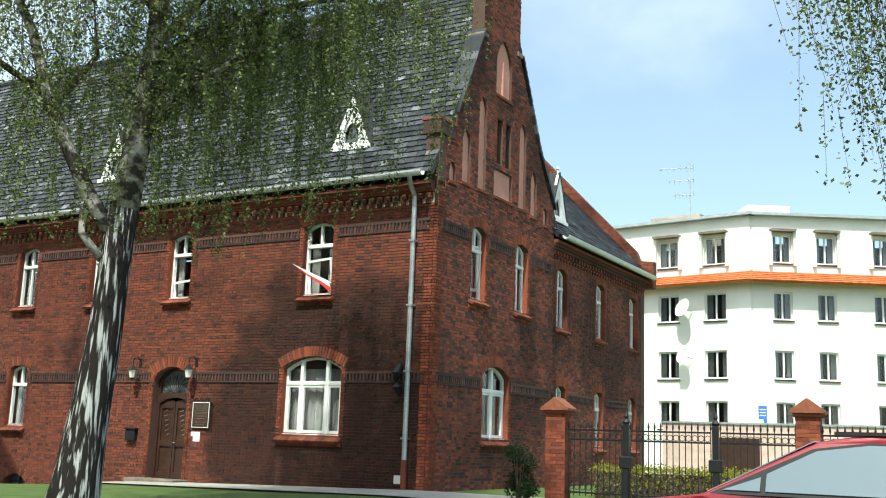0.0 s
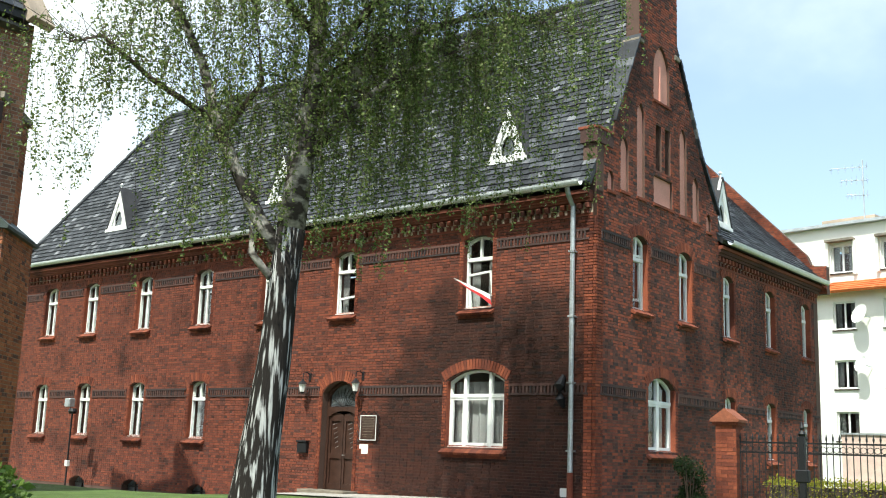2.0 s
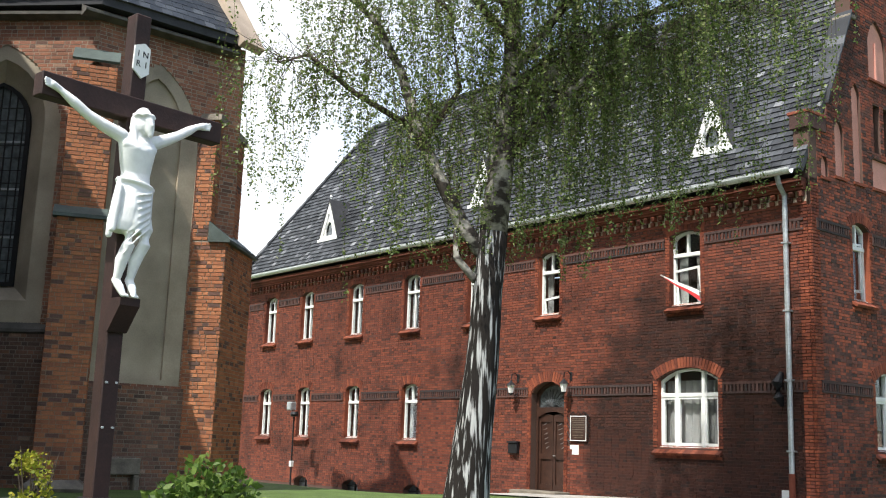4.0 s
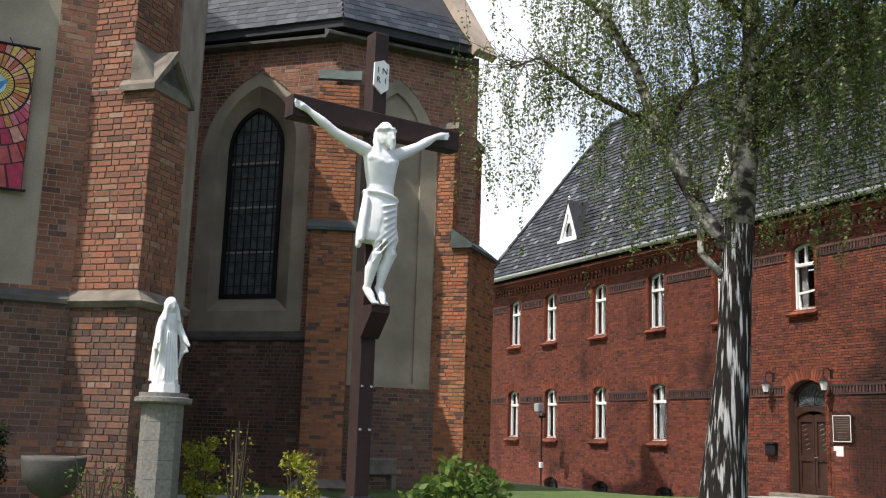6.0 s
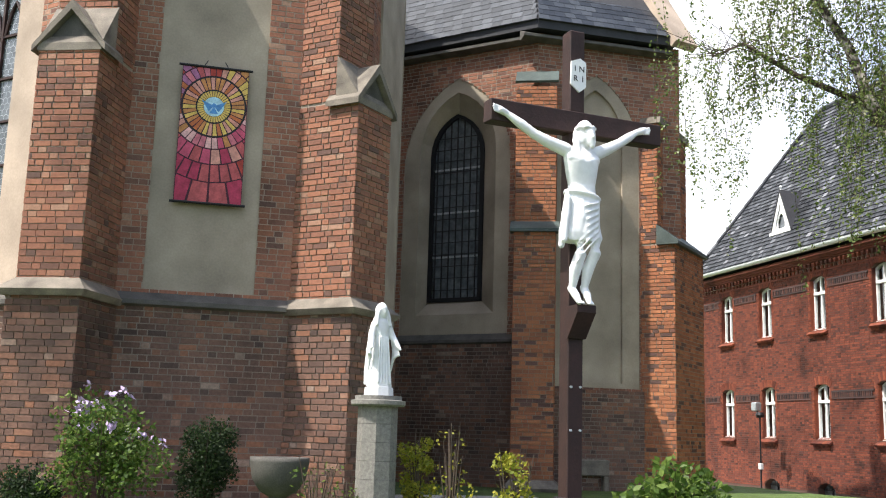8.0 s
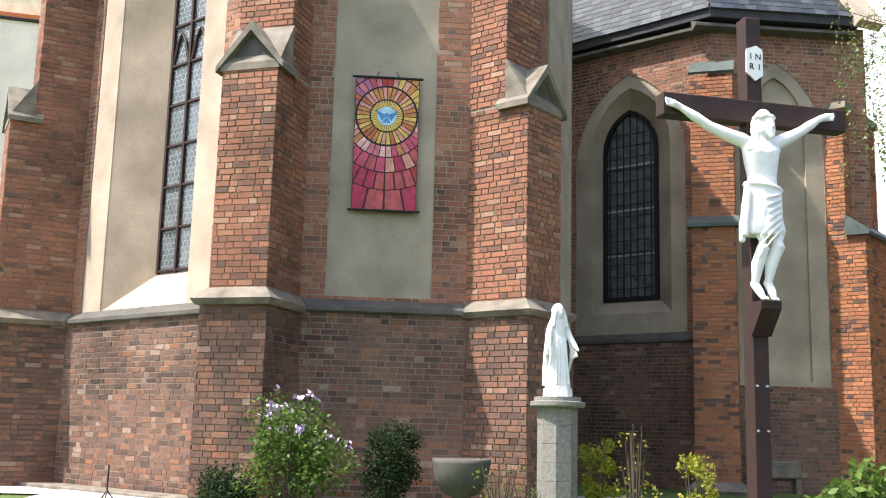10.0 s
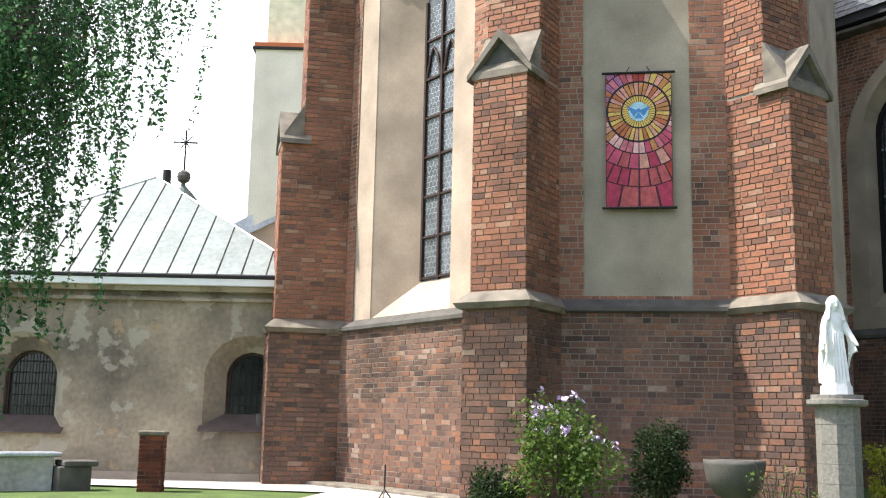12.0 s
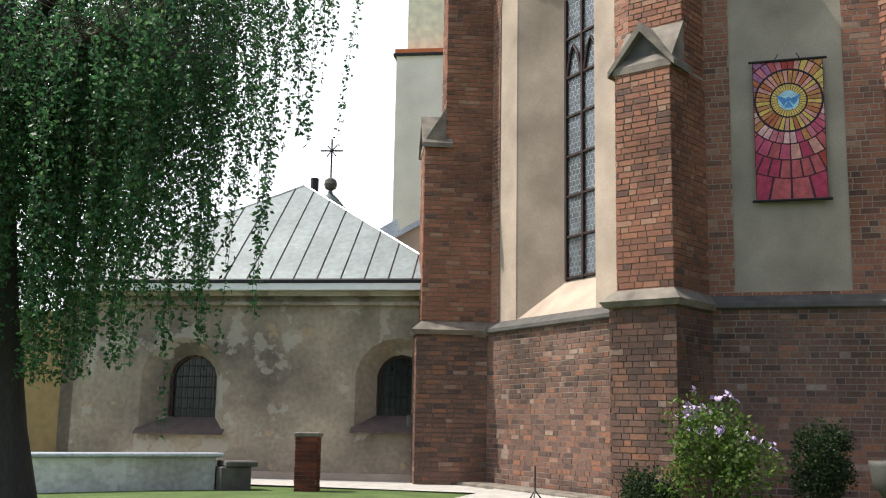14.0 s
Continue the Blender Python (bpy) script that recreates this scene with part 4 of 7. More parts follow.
def moulding(name, m, u0, u1, z, parent, depth=0.14, mt=None):
    """A sloping stone string."""
    bm = bmesh.new()
    sec = [(0.03, 0.16), (-depth, 0.0), (-depth, -0.07), (-0.05, -0.12), (0.03, -0.12)]
    f = [bm.verts.new((u0, d, z + h)) for d, h in sec]
    g = [bm.verts.new((u1, d, z + h)) for d, h in sec]
    for i in range(5):
        bm.faces.new((f[i], g[i], g[(i + 1) % 5], f[(i + 1) % 5]))
    bm.faces.new(f[::-1])
    bm.faces.new(g)
    return part(name, bm, mt or DARK_STONE, parent)


def church_wall(name, p, yaw, length, top, holes, label, brick=None, plinth=MZ, low_brick=None):
    m = frame_at(p[0], p[1], yaw)
    w = wall(name, m, [rect(0, length, plinth, top)] + holes, 0.7, label, MORTAR, brick or CHURCH_BRICK, 0.29, 0.098, bond="flemish", rough=0.006, singles=(-1, 9, 3.2, 6.5) if name in ("wall_banner", "wall_choir") else None)
    wall(name + "_plinth", m @ pose(0, -0.1, 0), [rect(-0.05, length + 0.05, -0.3, plinth)], 0.8, "weathered brown brick plinth of the church", PLINTH_MORTAR, low_brick or PLINTH_BRICK, 0.29, 0.098, bond="flemish", rough=0.009, singles=(1.0, 5.9, 0.3, 3.0) if name in ("wall_banner", "wall_choir") else None)
    moulding("plinth_moulding", m, -0.05, length + 0.05, plinth, w, 0.2)
    return w


bay = ogive(0.85, 4.85, 3.28, 12.3, 0.52)
ab = church_wall("wall_choir", VA, 45, 6.4, 12.6, [bay], "tall brick choir wall with a pale plastered window bay")
m_ab = frame_at(*VA, 45)
# splayed plaster jambs running back to the tall window
WU0, WU1, WD = 2.25, 3.45, 0.75
part("plaster_face", plate([ogive(0.86, 4.84, 3.28, 12.28, 0.52), ogive(1.5, 4.2, 3.34, 11.9, 0.52)], 0.02, 0.2), CREAM_PLASTER, ab, "smooth cream plaster band")
bm = bmesh.new()
lo, li = ogive(1.5, 4.2, 3.34, 11.9, 0.52), ogive(WU0, WU1, 4.1, 11.2, 1.2)
a = [bm.verts.new((u, 0.03, z)) for u, z in lo]
b = [bm.verts.new((u, WD, z)) for u, z in li]
for i in range(len(a)):
    j = (i + 1) % len(a)
    bm.faces.new((a[i], a[j], b[j], b[i]))
part("window_splay", bm, CREAM_PLASTER, ab, "deep cream splay")
for s in (0.35, 0.62):
    bm = bmesh.new()
    for i in range(1, len(lo)):
        j = (i + 1) % len(lo)
        if j in (0, 1):
            continue
        p = Vector((lo[i][0], 0.03, lo[i][1])).lerp(Vector((li[i][0], WD, li[i][1])), s)
        q = Vector((lo[j][0], 0.03, lo[j][1])).lerp(Vector((li[j][0], WD, li[j][1])), s)
        tube(bm, [p, q], 0.05, 6)
    part("roll_moulding", bm, CREAM_PLASTER, ab)
count["window"] += 1
tall = thing("window_%d" % count["window"], m_ab, "tall pointed church window with leaded glass and iron bars", "window", "church windows", "structure")
part("leaded_glass", prism(bmesh.new(), ogive(WU0, WU1, 4.1, 11.2, 1.2), WD, WD + 0.03), LEAD_GLASS, tall)
for u in (WU0 + 0.03, (WU0 + WU1) / 2, WU1 - 0.03):
    part("window_bar", boxes((u - 0.03, u + 0.03, WD - 0.06, WD, 4.1, 10.0)), CROSS_WOOD, tall)
z = 4.15
while z < 9.9:
    part("cross_bar", boxes((WU0, WU1, WD - 0.05, WD, z - 0.02, z + 0.025)), CROSS_WOOD, tall)
    z += 0.83
bm = bmesh.new()
for i in range(9):
    for k in range(52):
        u = WU0 + 0.07 + (WU1 - WU0 - 0.14) * (i + 0.5 * (k % 2)) / 8.5
        zz = 4.2 + k * 0.11
        for c in range(3):
            an = math.pi / 6 + c * math.pi / 3
            r = 0.062
            p = Vector((u + r * math.cos(an), WD - 0.008, zz + r * math.sin(an)))
            q = Vector((u + r * math.cos(an + math.pi / 3), WD - 0.008, zz + r * math.sin(an + math.pi / 3)))
            v = (q - p).normalized()
            w_ = Vector((-v.z, 0, v.x)) * 0.005
            bm.faces.new([bm.verts.new(x) for x in (p - w_, q - w_, q + w_, p + w_)])
part("lead_cames", bm, ZINC, tall, "honeycomb of lead strips")
bm = bmesh.new()
tube(bm, [(WU0 + 0.05, WD - 0.03, 8.3), (WU0 + 0.17, WD - 0.03, 8.75), (WU0 + 0.3, WD - 0.03, 8.95), (WU0 + 0.43, WD - 0.03, 8.75), (WU0 + 0.55, WD - 0.03, 8.3)], 0.035, 6)
tube(bm, [(WU0 + 0.65, WD - 0.03, 8.3), (WU0 + 0.77, WD - 0.03, 8.75), (WU0 + 0.9, WD - 0.03, 8.95), (WU0 + 1.03, WD - 0.03, 8.75), (WU0 + 1.15, WD - 0.03, 8.3)], 0.035, 6)
part("tracery_heads", bm, CROSS_WOOD, tall)

panel = rect(0.93, 2.68, 3.36, 12.1)
bw = church_wall("wall_banner", VB, 90, 4.0, 12.6, [panel], "brick choir wall with a grey plaster panel")
m_bw = frame_at(*VB, 90)
part("plaster_panel", prism(bmesh.new(), rect(0.93, 2.68, 3.36, 12.1), 0.03, 0.3), CHURCH_PLASTER, bw, "stained grey plaster panel")
church_wall("wall_choir_north", (-4.4, -18.85), 158.5, 6.1, 12.6, [], "brick choir wall in shade")
part("plaster_strip", boxes((3.2, 6.1, -0.05, 0.1, 3.36, 12.5)), CHURCH_PLASTER, bpy.data.objects["wall_choir_north"], "grey plastered strip of wall")
church_wall("wall_choir_south", (-10.6, -27.35), 0, 1.78, 12.6, [], "brick choir wall")
wall("wall_choir_rear", (frame_at(-10.4, -16.6, -90)), [rect(0, 10.9, 0, 12.6)], 0.5, "plain brick rear wall", MORTAR)
vs = [(-10.7, -27.8), (-8.6, -27.8), (-3.9, -23.1), (-3.9, -18.6), (-10.0, -16.4), (-10.7, -16.4)]
bm = bmesh.new()
ap = bm.verts.new((-9.4, -22.5, 13.1))
ap2 = bm.verts.new((-10.6, -22.5, 13.1))
rv = [bm.verts.new((x, y, 12.6)) for x, y in vs]
for i in range(5):
    if i in (0,):
        bm.faces.new((rv[0], rv[1], ap, ap2))
    elif i == 4:
        bm.faces.new((rv[4], rv[5], ap2, ap))
    else:
        bm.faces.new((rv[i], rv[i + 1], ap))
bm.faces.new((rv[5], rv[0], ap2))
bm.faces.new(rv[::-1])
tagged(part("choir_roof", bm, SLATE_BASE), "dark slate church roof", "roof", kind="structure")


def buttress(p, yaw, w, dep, gz, top, label, cap="gable", base=MZ, set_back=0.45, brick=None):
    """A stepped brick buttress: plinth, moulding, shaft, cap, narrower upper shaft."""
    b = thing("buttress", frame_at(p[0], p[1], yaw), label, "buttress", "church buttresses", "structure")

    free = [290]

    def shaft(w, d, z0, z1, mt):
        part("core", boxes((-w / 2 + 0.012, w / 2 - 0.012, -d + 0.012, 0.6, z0, z1)), PLINTH_MORTAR if mt is PLINTH_BRICK else MORTAR, b)
        for q, L in ((pose(-w / 2, -d, 0), w), (pose(-w / 2, 0.3, 0, 0, 0, -90), d + 0.3), (pose(w / 2, -d, 0, 0, 0, 90), d + 0.3)):
            laid = lay([rect(0, L, z0, z1)], 0.29, 0.098, bond="flemish", rough=0.008)
            if L == w and z0 < 6 and free[0] > 0:
                PIECES.append((b, q, laid[:free[0]], mt))
                laid, free[0] = laid[free[0]:], free[0] - len(laid)
                if not laid:
                    continue
            k = part("brickwork", brick_mesh("brickwork", laid), mt, b)
            k.matrix_local = q
            tagged(k, kind="stuff")
    shaft(w + 0.16, dep + 0.1, -0.3, base - 0.05, PLINTH_BRICK)
    shaft(w, dep, base + 0.08, gz, brick or CHURCH_BRICK)
    if top > gz:
        shaft(w, dep - set_back, gz, top, brick or CHURCH_BRICK)
    # moulding all round
    bm = bmesh.new()
    o, i_ = (w / 2 + 0.2, dep + 0.22), (w / 2 - 0.02, dep - 0.02)
    lv = [(o, base - 0.12, 0.06), (o, base - 0.03, 0.0), (i_, base + 0.18, 0.0)]
    rings = []
    for (a, d), z, k in lv:
        rings.append([bm.verts.new(v) for v in ((-a + k, 0.4, z), (-a + k, -d + k, z), (a - k, -d + k, z), (a - k, 0.4, z))])
    for r, s in zip(rings, rings[1:]):
        for k in range(3):
            bm.faces.new((r[k], r[k + 1], s[k + 1], s[k]))
    bm.faces.new(rings[0][::-1])
    bm.faces.new(rings[-1])
    part("moulding", bm, STONE, b, "weathered stone moulding")
    if cap == "gable":
        h = w * 0.62
        y0, y1 = -dep - 0.06, -dep + set_back + 0.15
        bm = bmesh.new()
        for s in (-1, 1):
            prism(bm, [(s * (w / 2 + 0.1), gz - 0.12), (s * (w / 2 + 0.1), gz - 0.02), (0, gz + h + 0.1), (0, gz + h - 0.06)], y0, y1)
        part("gablet", bm, STONE, b, "weathered stone gablet")
        bm = bmesh.new()
        slope = [(-dep - 0.02, gz - 0.1), (-dep - 0.02, gz + 0.02), (-dep + set_back, gz + h + 0.16), (-dep + set_back, gz - 0.1)]
        f = [bm.verts.new((-w / 2 - 0.03, d, z)) for d, z in slope]
        g = [bm.verts.new((w / 2 + 0.03, d, z)) for d, z in slope]
        for k in range(4):
            bm.faces.new((f[k], g[k], g[(k + 1) % 4], f[(k + 1) % 4]))
        bm.faces.new(f[::-1])
        bm.faces.new(g)
        part("weathering", bm, STONE, b, "pale sloping stone behind the gablet")
        part("gablet_face", prism(bmesh.new(), [(-w / 2, gz - 0.02), (w / 2, gz - 0.02), (0, gz + h - 0.05)], -dep + 0.06, y1), DARK_STONE, b)
    else:
        bm = bmesh.new()
        prof = [(-dep - 0.12, gz - 0.05), (-dep - 0.12, gz + 0.03), (-dep + set_back, gz + 0.08 + 0.9 * set_back), (-dep + set_back, gz - 0.05)]
        f = [bm.verts.new((-w / 2 - 0.1, d, z)) for d, z in prof]
        g = [bm.verts.new((w / 2 + 0.1, d, z)) for d, z in prof]
        for k in range(4):
            bm.faces.new((f[k], g[k], g[(k + 1) % 4], f[(k + 1) % 4]))
        bm.faces.new(f[::-1])
        bm.faces.new(g)
        part("weathering", bm, COPPER, b, "sloping grey-green cap")
    return b


buttress(VA, 22.5, 1.0, 1.25, 7.2, 11.4, "brick buttress with a stone gablet beside the grey building")
buttress(VB, 67.5, 0.98, 1.0, 6.95, 11.4, "brick buttress with a weathered stone gablet")
buttress((-4.5, -19.1), 135, 0.98, 1.0, 6.65, 11.4, "sunlit brick buttress with a weathered stone gablet")

# side chapel behind the crucifix
WP = (-15.5, -16.8)
recess = ogive(1.8, 5.0, 3.68, 10.67, 0.78)
w1 = wall("wall_chapel", frame_at(*WP, 45), [rect(-1.5, 5.75, 3.5, 11.6), recess], 0.7, "brick chapel wall round a plastered window", MORTAR, CHURCH_BRICK, 0.29, 0.098, bond="flemish")
wall("wall_chapel_plinth", frame_at(*WP, 45) @ pose(0, -0.08, 0), [rect(-1.5, 5.8, -0.3, 3.5)], 0.8, "brown brick chapel plinth", PLINTH_MORTAR, PLINTH_BRICK, 0.29, 0.098, bond="flemish")
wlp = ogive(2.38, 4.0, 4.69, 9.82, 0.72)
part("plaster_recess", plate([recess, ogive(2.27, 4.57, 4.3, 10.28, 0.74)], 0.03, 0.25), CHURCH_PLASTER, w1, "grey plaster surround")
bm = bmesh.new()
lo, li = ogive(2.27, 4.57, 4.3, 10.28, 0.74), wlp
a = [bm.verts.new((u, 0.06, z)) for u, z in lo]
b = [bm.verts.new((u, 0.5, z)) for u, z in li]
for i in range(len(a)):
    bm.faces.new((a[i], a[(i + 1) % len(a)], b[(i + 1) % len(a)], b[i]))
part("window_splay", bm, CHURCH_PLASTER, w1)
moulding("sill_band", frame_at(*WP, 45), 1.2, 5.75, 3.62, w1, 0.14)
count["window"] += 1
cw = thing("window_%d" % count["window"], frame_at(*WP, 45), "pointed chapel window behind a black iron grid", "window", "church windows", "structure")
part("leaded_glass", prism(bmesh.new(), wlp, 0.52, 0.55), LEAD_GLASS, cw)
part("iron_frame", plate([wlp, slab_loop(wlp, 0.1)], 0.42, 0.54), IRON, cw)
for i in range(1, 8):
    u = 2.38 + 1.62 * i / 8
    h = [s for s in spans([list(zip([z for _, z in wlp], [q for q, _ in wlp]))], u)]
    part("grid_bar", boxes((u - 0.011, u + 0.011, 0.44, 0.47, h[0][0], h[0][1])), IRON, cw)
z = 5.0
while z < 9.4:
    s = spans([wlp], z)
    part("grid_bar", boxes((s[0][0], s[0][1], 0.44, 0.47, z - 0.011, z + 0.011)), IRON, cw)
    z += 0.32
for z in (5.9, 7.1, 8.3):
    part("pale_bar", boxes((2.46, 3.92, 0.48, 0.515, z - 0.025, z + 0.025)), ZINC, cw)

blind = ogive(0.42, 2.82, 2.46, 10.6, 0.95)
w2 = wall("wall_chapel_east", frame_at(*VD, 90), [rect(0, 4.0, 2.4, 11.6), blind], 0.7, "brick chapel wall with a blind plastered arch", MORTAR, CHURCH_BRICK, 0.29, 0.098, bond="flemish")
wall("wall_chapel_east_plinth", frame_at(*VD, 90) @ pose(0, -0.06, 0), [rect(0, 4.05, -0.3, 2.4)], 0.8, "brown brick chapel plinth", PLINTH_MORTAR, PLINTH_BRICK, 0.29, 0.098, bond="flemish")
part("blind_arch", prism(bmesh.new(), blind, 0.1, 0.3), CHURCH_PLASTER, w2, "blind plastered window")
part("blind_frame", plate([blind, ogive(0.86, 2.36, 2.62, 10.2, 0.95)], 0.02, 0.12), CHURCH_PLASTER, w2)
wall("wall_chapel_north", frame_at(-11.6, -8.9, 172), [rect(0, 6.2, -0.3, 11.6)], 0.7, "brick chapel wall in shade", MORTAR, CHURCH_BRICK, 0.29, 0.098, bond="flemish")
wall("wall_chapel_rear", frame_at(-16.9, -17.0, -90) @ pose(0, 0, 0), [rect(-8.5, 1.5, 0, 11.6)], 0.3, "plain brick rear wall", MORTAR)
hood = part("stone_hood", boxes((0.2, 1.1, -0.25, 0.05, 0.35, 0.75), (0.2, 0.35, -0.25, 0.05, -0.2, 0.35), (0.95, 1.1, -0.25, 0.05, -0.2, 0.35), bevel=0.03), STONE)
hood.matrix_world = frame_at(*VD, 90) @ pose(0.8, 0, 0)
tagged(hood, "weathered stone hood over a low opening", "opening")
buttress(VD, 67.5, 1.0, 0.75, 6.2, 9.9, "brick buttress with copper-green weathered caps", cap="slope", base=0.1, set_back=0.2, brick=BURNT_BRICK)
cp = part("upper_cap", prism(bmesh.new(), [(-0.54, 0.0), (0.54, 0.0), (0.54, 0.06), (-0.54, 0.06)], -0.62, 0.02), COPPER)
cp.matrix_world = frame_at(*VD, 67.5) @ pose(0, -0.06, 10.42, 40)
tagged(cp, "grey-green metal cap on the buttress", "cap", kind="structure")
buttress((-12.60, -9.27), 135, 2.5, 1.3, 6.2, 9.4, "sunlit orange brick buttress with sloping stone caps", cap="slope", base=0.1, set_back=0.45, brick=BURNT_BRICK)
cp = part("upper_cap", prism(bmesh.new(), [(-1.3, 9.38), (1.3, 9.38), (1.25, 9.56), (-1.25, 9.56)], -0.95, 0.1), STONE)
cp.matrix_world = frame_at(-12.60, -9.27, 135)
tagged(cp, "sloping stone cap on the buttress", "cap", kind="structure")

# chapel eaves and roof
ring = [(-16.2, -17.75), (-11.07, -12.88), (-11.1, -9.0), (-17.5, -8.0)]
crest = [(-17.0, -15.0), (-14.6, -11.9), (-13.9, -9.9), (-17.3, -10.4)]
bm = bmesh.new()
lo = [bm.verts.new((x, y, 11.55)) for x, y in ring]
mid = [bm.verts.new((x, y, 11.75)) for x, y in ring]
top = [bm.verts.new((x, y, 16.0)) for x, y in crest]
for r, s in ((lo, mid), (mid, top)):
    for k in range(3):
        bm.faces.new((r[k], r[k + 1], s[k + 1], s[k]))
bm.faces.new(lo[::-1])
bm.faces.new(top)
cr = part("chapel_roof", bm, SLATE_BASE)
tagged(cr, "steep dark slate chapel roof", "roof", kind="structure")
for k in range(3):
    a, b = Vector((*ring[k], 11.75)), Vector((*ring[k + 1], 11.75))
    c, d = [Vector((x, y, 16.0)) for x, y in crest[k:k + 2]]
    u = (b - a).normalized()
    v = ((c + d) / 2 - (a + b) / 2)
    L = v.length
    v = (v - u * v.dot(u)).normalized()
    nrm = u.cross(v)
    m = Matrix((( u.x, -nrm.x, v.x, a.x), (u.y, -nrm.y, v.y, a.y), (u.z, -nrm.z, v.z, a.z), (0, 0, 0, 1)))
    ca, da = (c - a), (d - a)
    tiles("roof_slope", m @ pose(0, -0.06, 0), [(0, 0), ((b - a).length, 0), (da.dot(u), da.dot(v)), (ca.dot(u), ca.dot(v))], "dark slate slope of the chapel roof", 0.3, 0.24, material=CHAPEL_SLATE, lip=0.012)
for k in range(2):
    yaw = 45 if k == 0 else 90
    p = WP if k == 0 else VD
    mo = moulding("eaves_moulding", None, -0.5, 5.75 if k == 0 else 3.7, 11.4, None, 0.3)
    mo.matrix_world = frame_at(p[0], p[1], yaw)
    tagged(mo, "dark stone eaves moulding", "moulding", kind="structure")
# pale verge along the roof edge
RA, RB = Vector((-11.0, -8.85, 11.5)), Vector((-13.8, -9.7, 16.0))
u = (RB - RA).normalized()
vb = part("verge_board", boxes((0.05, (RB - RA).length, -0.5, 0.3, -0.1, 0.14), bevel=0.01), CREAM_PLASTER)
vb.matrix_world = Matrix.Translation(RA) @ u.to_track_quat("X", "Z").to_matrix().to_4x4()
tagged(vb, "pale rendered verge of the chapel roof", "verge", kind="structure")

# unseen block behind the choir, sized to keep the sun off the chapel wall
shade_block = part("nave", boxes((-20, -10.45, -27, -17.3, -0.3, 15.5)), CREAM_PLASTER)
tagged(shade_block, "unseen plain block behind the choir, added to shade the chapel wall", "nave", kind="structure")

# banner
bn = thing("banner", m_bw @ pose(1.84, -0.06, 5.98), "stained-glass patterned banner with a dove in golden rings", "banner")


def cloth(name, loop, color, d, label=""):
    return part(name, prism(bmesh.new(), loop, d - 0.004, d), mat(name + "_dye", color, 0.65, spread=0.35, scale=7, fine=40, bump=0.05), bn, label)


def disc(r, z, n=40, sx=1.0):
    return [(sx * r * math.cos(i * 2 * math.pi / n), z + r * math.sin(i * 2 * math.pi / n)) for i in range(n)]


part("banner_cloth", boxes((-0.54, 0.54, -0.01, 0.0, -1.15, 1.15)), mat("banner_leading", (0.06, 0.012, 0.025), 0.65, scale=6), bn)
ZC = 0.48
hues = [(0.42, 0.05, 0.03), (0.55, 0.16, 0.05), (0.60, 0.26, 0.08), (0.50, 0.10, 0.10), (0.62, 0.18, 0.22), (0.45, 0.04, 0.09)]
pal = [mat("banner_tint", h, 0.65, spread=0.4, scale=9, fine=40, bump=0.05) for h in hues] + [mat("banner_gold", (0.72, 0.50, 0.12), 0.65, spread=0.3, scale=9), mat("banner_plum", (0.10, 0.02, 0.10), 0.65, spread=0.4, scale=6), mat("banner_pink", (0.58, 0.09, 0.16), 0.65, spread=0.4, scale=6), mat("banner_mauve", (0.42, 0.16, 0.30), 0.65, spread=0.45, scale=6), mat("banner_salmon", (0.72, 0.34, 0.26), 0.65, spread=0.4, scale=7), mat("banner_blush", (0.78, 0.45, 0.42), 0.65, spread=0.4, scale=7)]
frame_box = (-0.53, 0.53, -1.14, 1.14)
for r0, r1, n, d in ((0.52, 0.72, 40, -0.012), (0.72, 0.98, 34, -0.012), (0.98, 1.28, 44, -0.012), (1.28, 1.9, 30, -0.012)):
    for i in range(n):
        a0, a1 = 2 * math.pi * i / n + 0.012, 2 * math.pi * (i + 1) / n - 0.012
        q = [(r * math.sin(a), ZC + r * math.cos(a)) for r, a in ((r0 + 0.012, a0), (r1 - 0.012, a0), (r1 - 0.012, (a0 + a1) / 2), (r1 - 0.012, a1), (r0 + 0.012, a1))]
        q = clip_loop(q[::-1], *frame_box)
        if len(q) < 3:
            continue
        low = math.cos((a0 + a1) / 2) < -0.3
        side = math.sin((a0 + a1) / 2)
        if low and r0 > 0.9:
            pick = pal[rng.choice((0, 5, 5, 7, 9, 3))] if side < 0 else pal[rng.choice((0, 0, 5, 3, 8))]
        elif low:
            pick = pal[rng.choice((8, 8, 3, 5, 10, 11) if r0 > 0.7 else (10, 11, 4, 2, 8))]
        elif side > 0.2:
            pick = pal[rng.choice((6, 6, 2, 1, 10))]
        else:
            pick = pal[rng.choice((0, 3, 9, 9, 4, 1))]
        part("banner_ray", prism(bmesh.new(), q, d - 0.003, d), pick, bn)
for r0, r1, ms in ((0.29, 0.5, (pal[2], pal[2], pal[6], pal[10], pal[1])), (0.17, 0.27, (pal[6],))):
    n = 36
    for i in range(n):
        a0, a1 = 2 * math.pi * i / n + 0.02, 2 * math.pi * (i + 1) / n - 0.02
        q = [(r * math.sin(a), ZC + r * math.cos(a)) for r, a in ((r0, a0), (r1, a0), (r1, a1), (r0, a1))]
        part("banner_ray", prism(bmesh.new(), q[::-1], -0.016, -0.012), rng.choice(ms), bn)
for r in (0.51, 0.28, 0.76):
    q = disc(r + 0.012, ZC)
    bm = plate([q, disc(r - 0.012, ZC)], -0.019, -0.014) if r < 0.53 else None
    if bm:
        part("dark_ring", bm, IRON, bn)
cloth("banner_sky", disc(0.165, ZC, 24), (0.45, 0.70, 0.80), -0.014)
bm = bmesh.new()
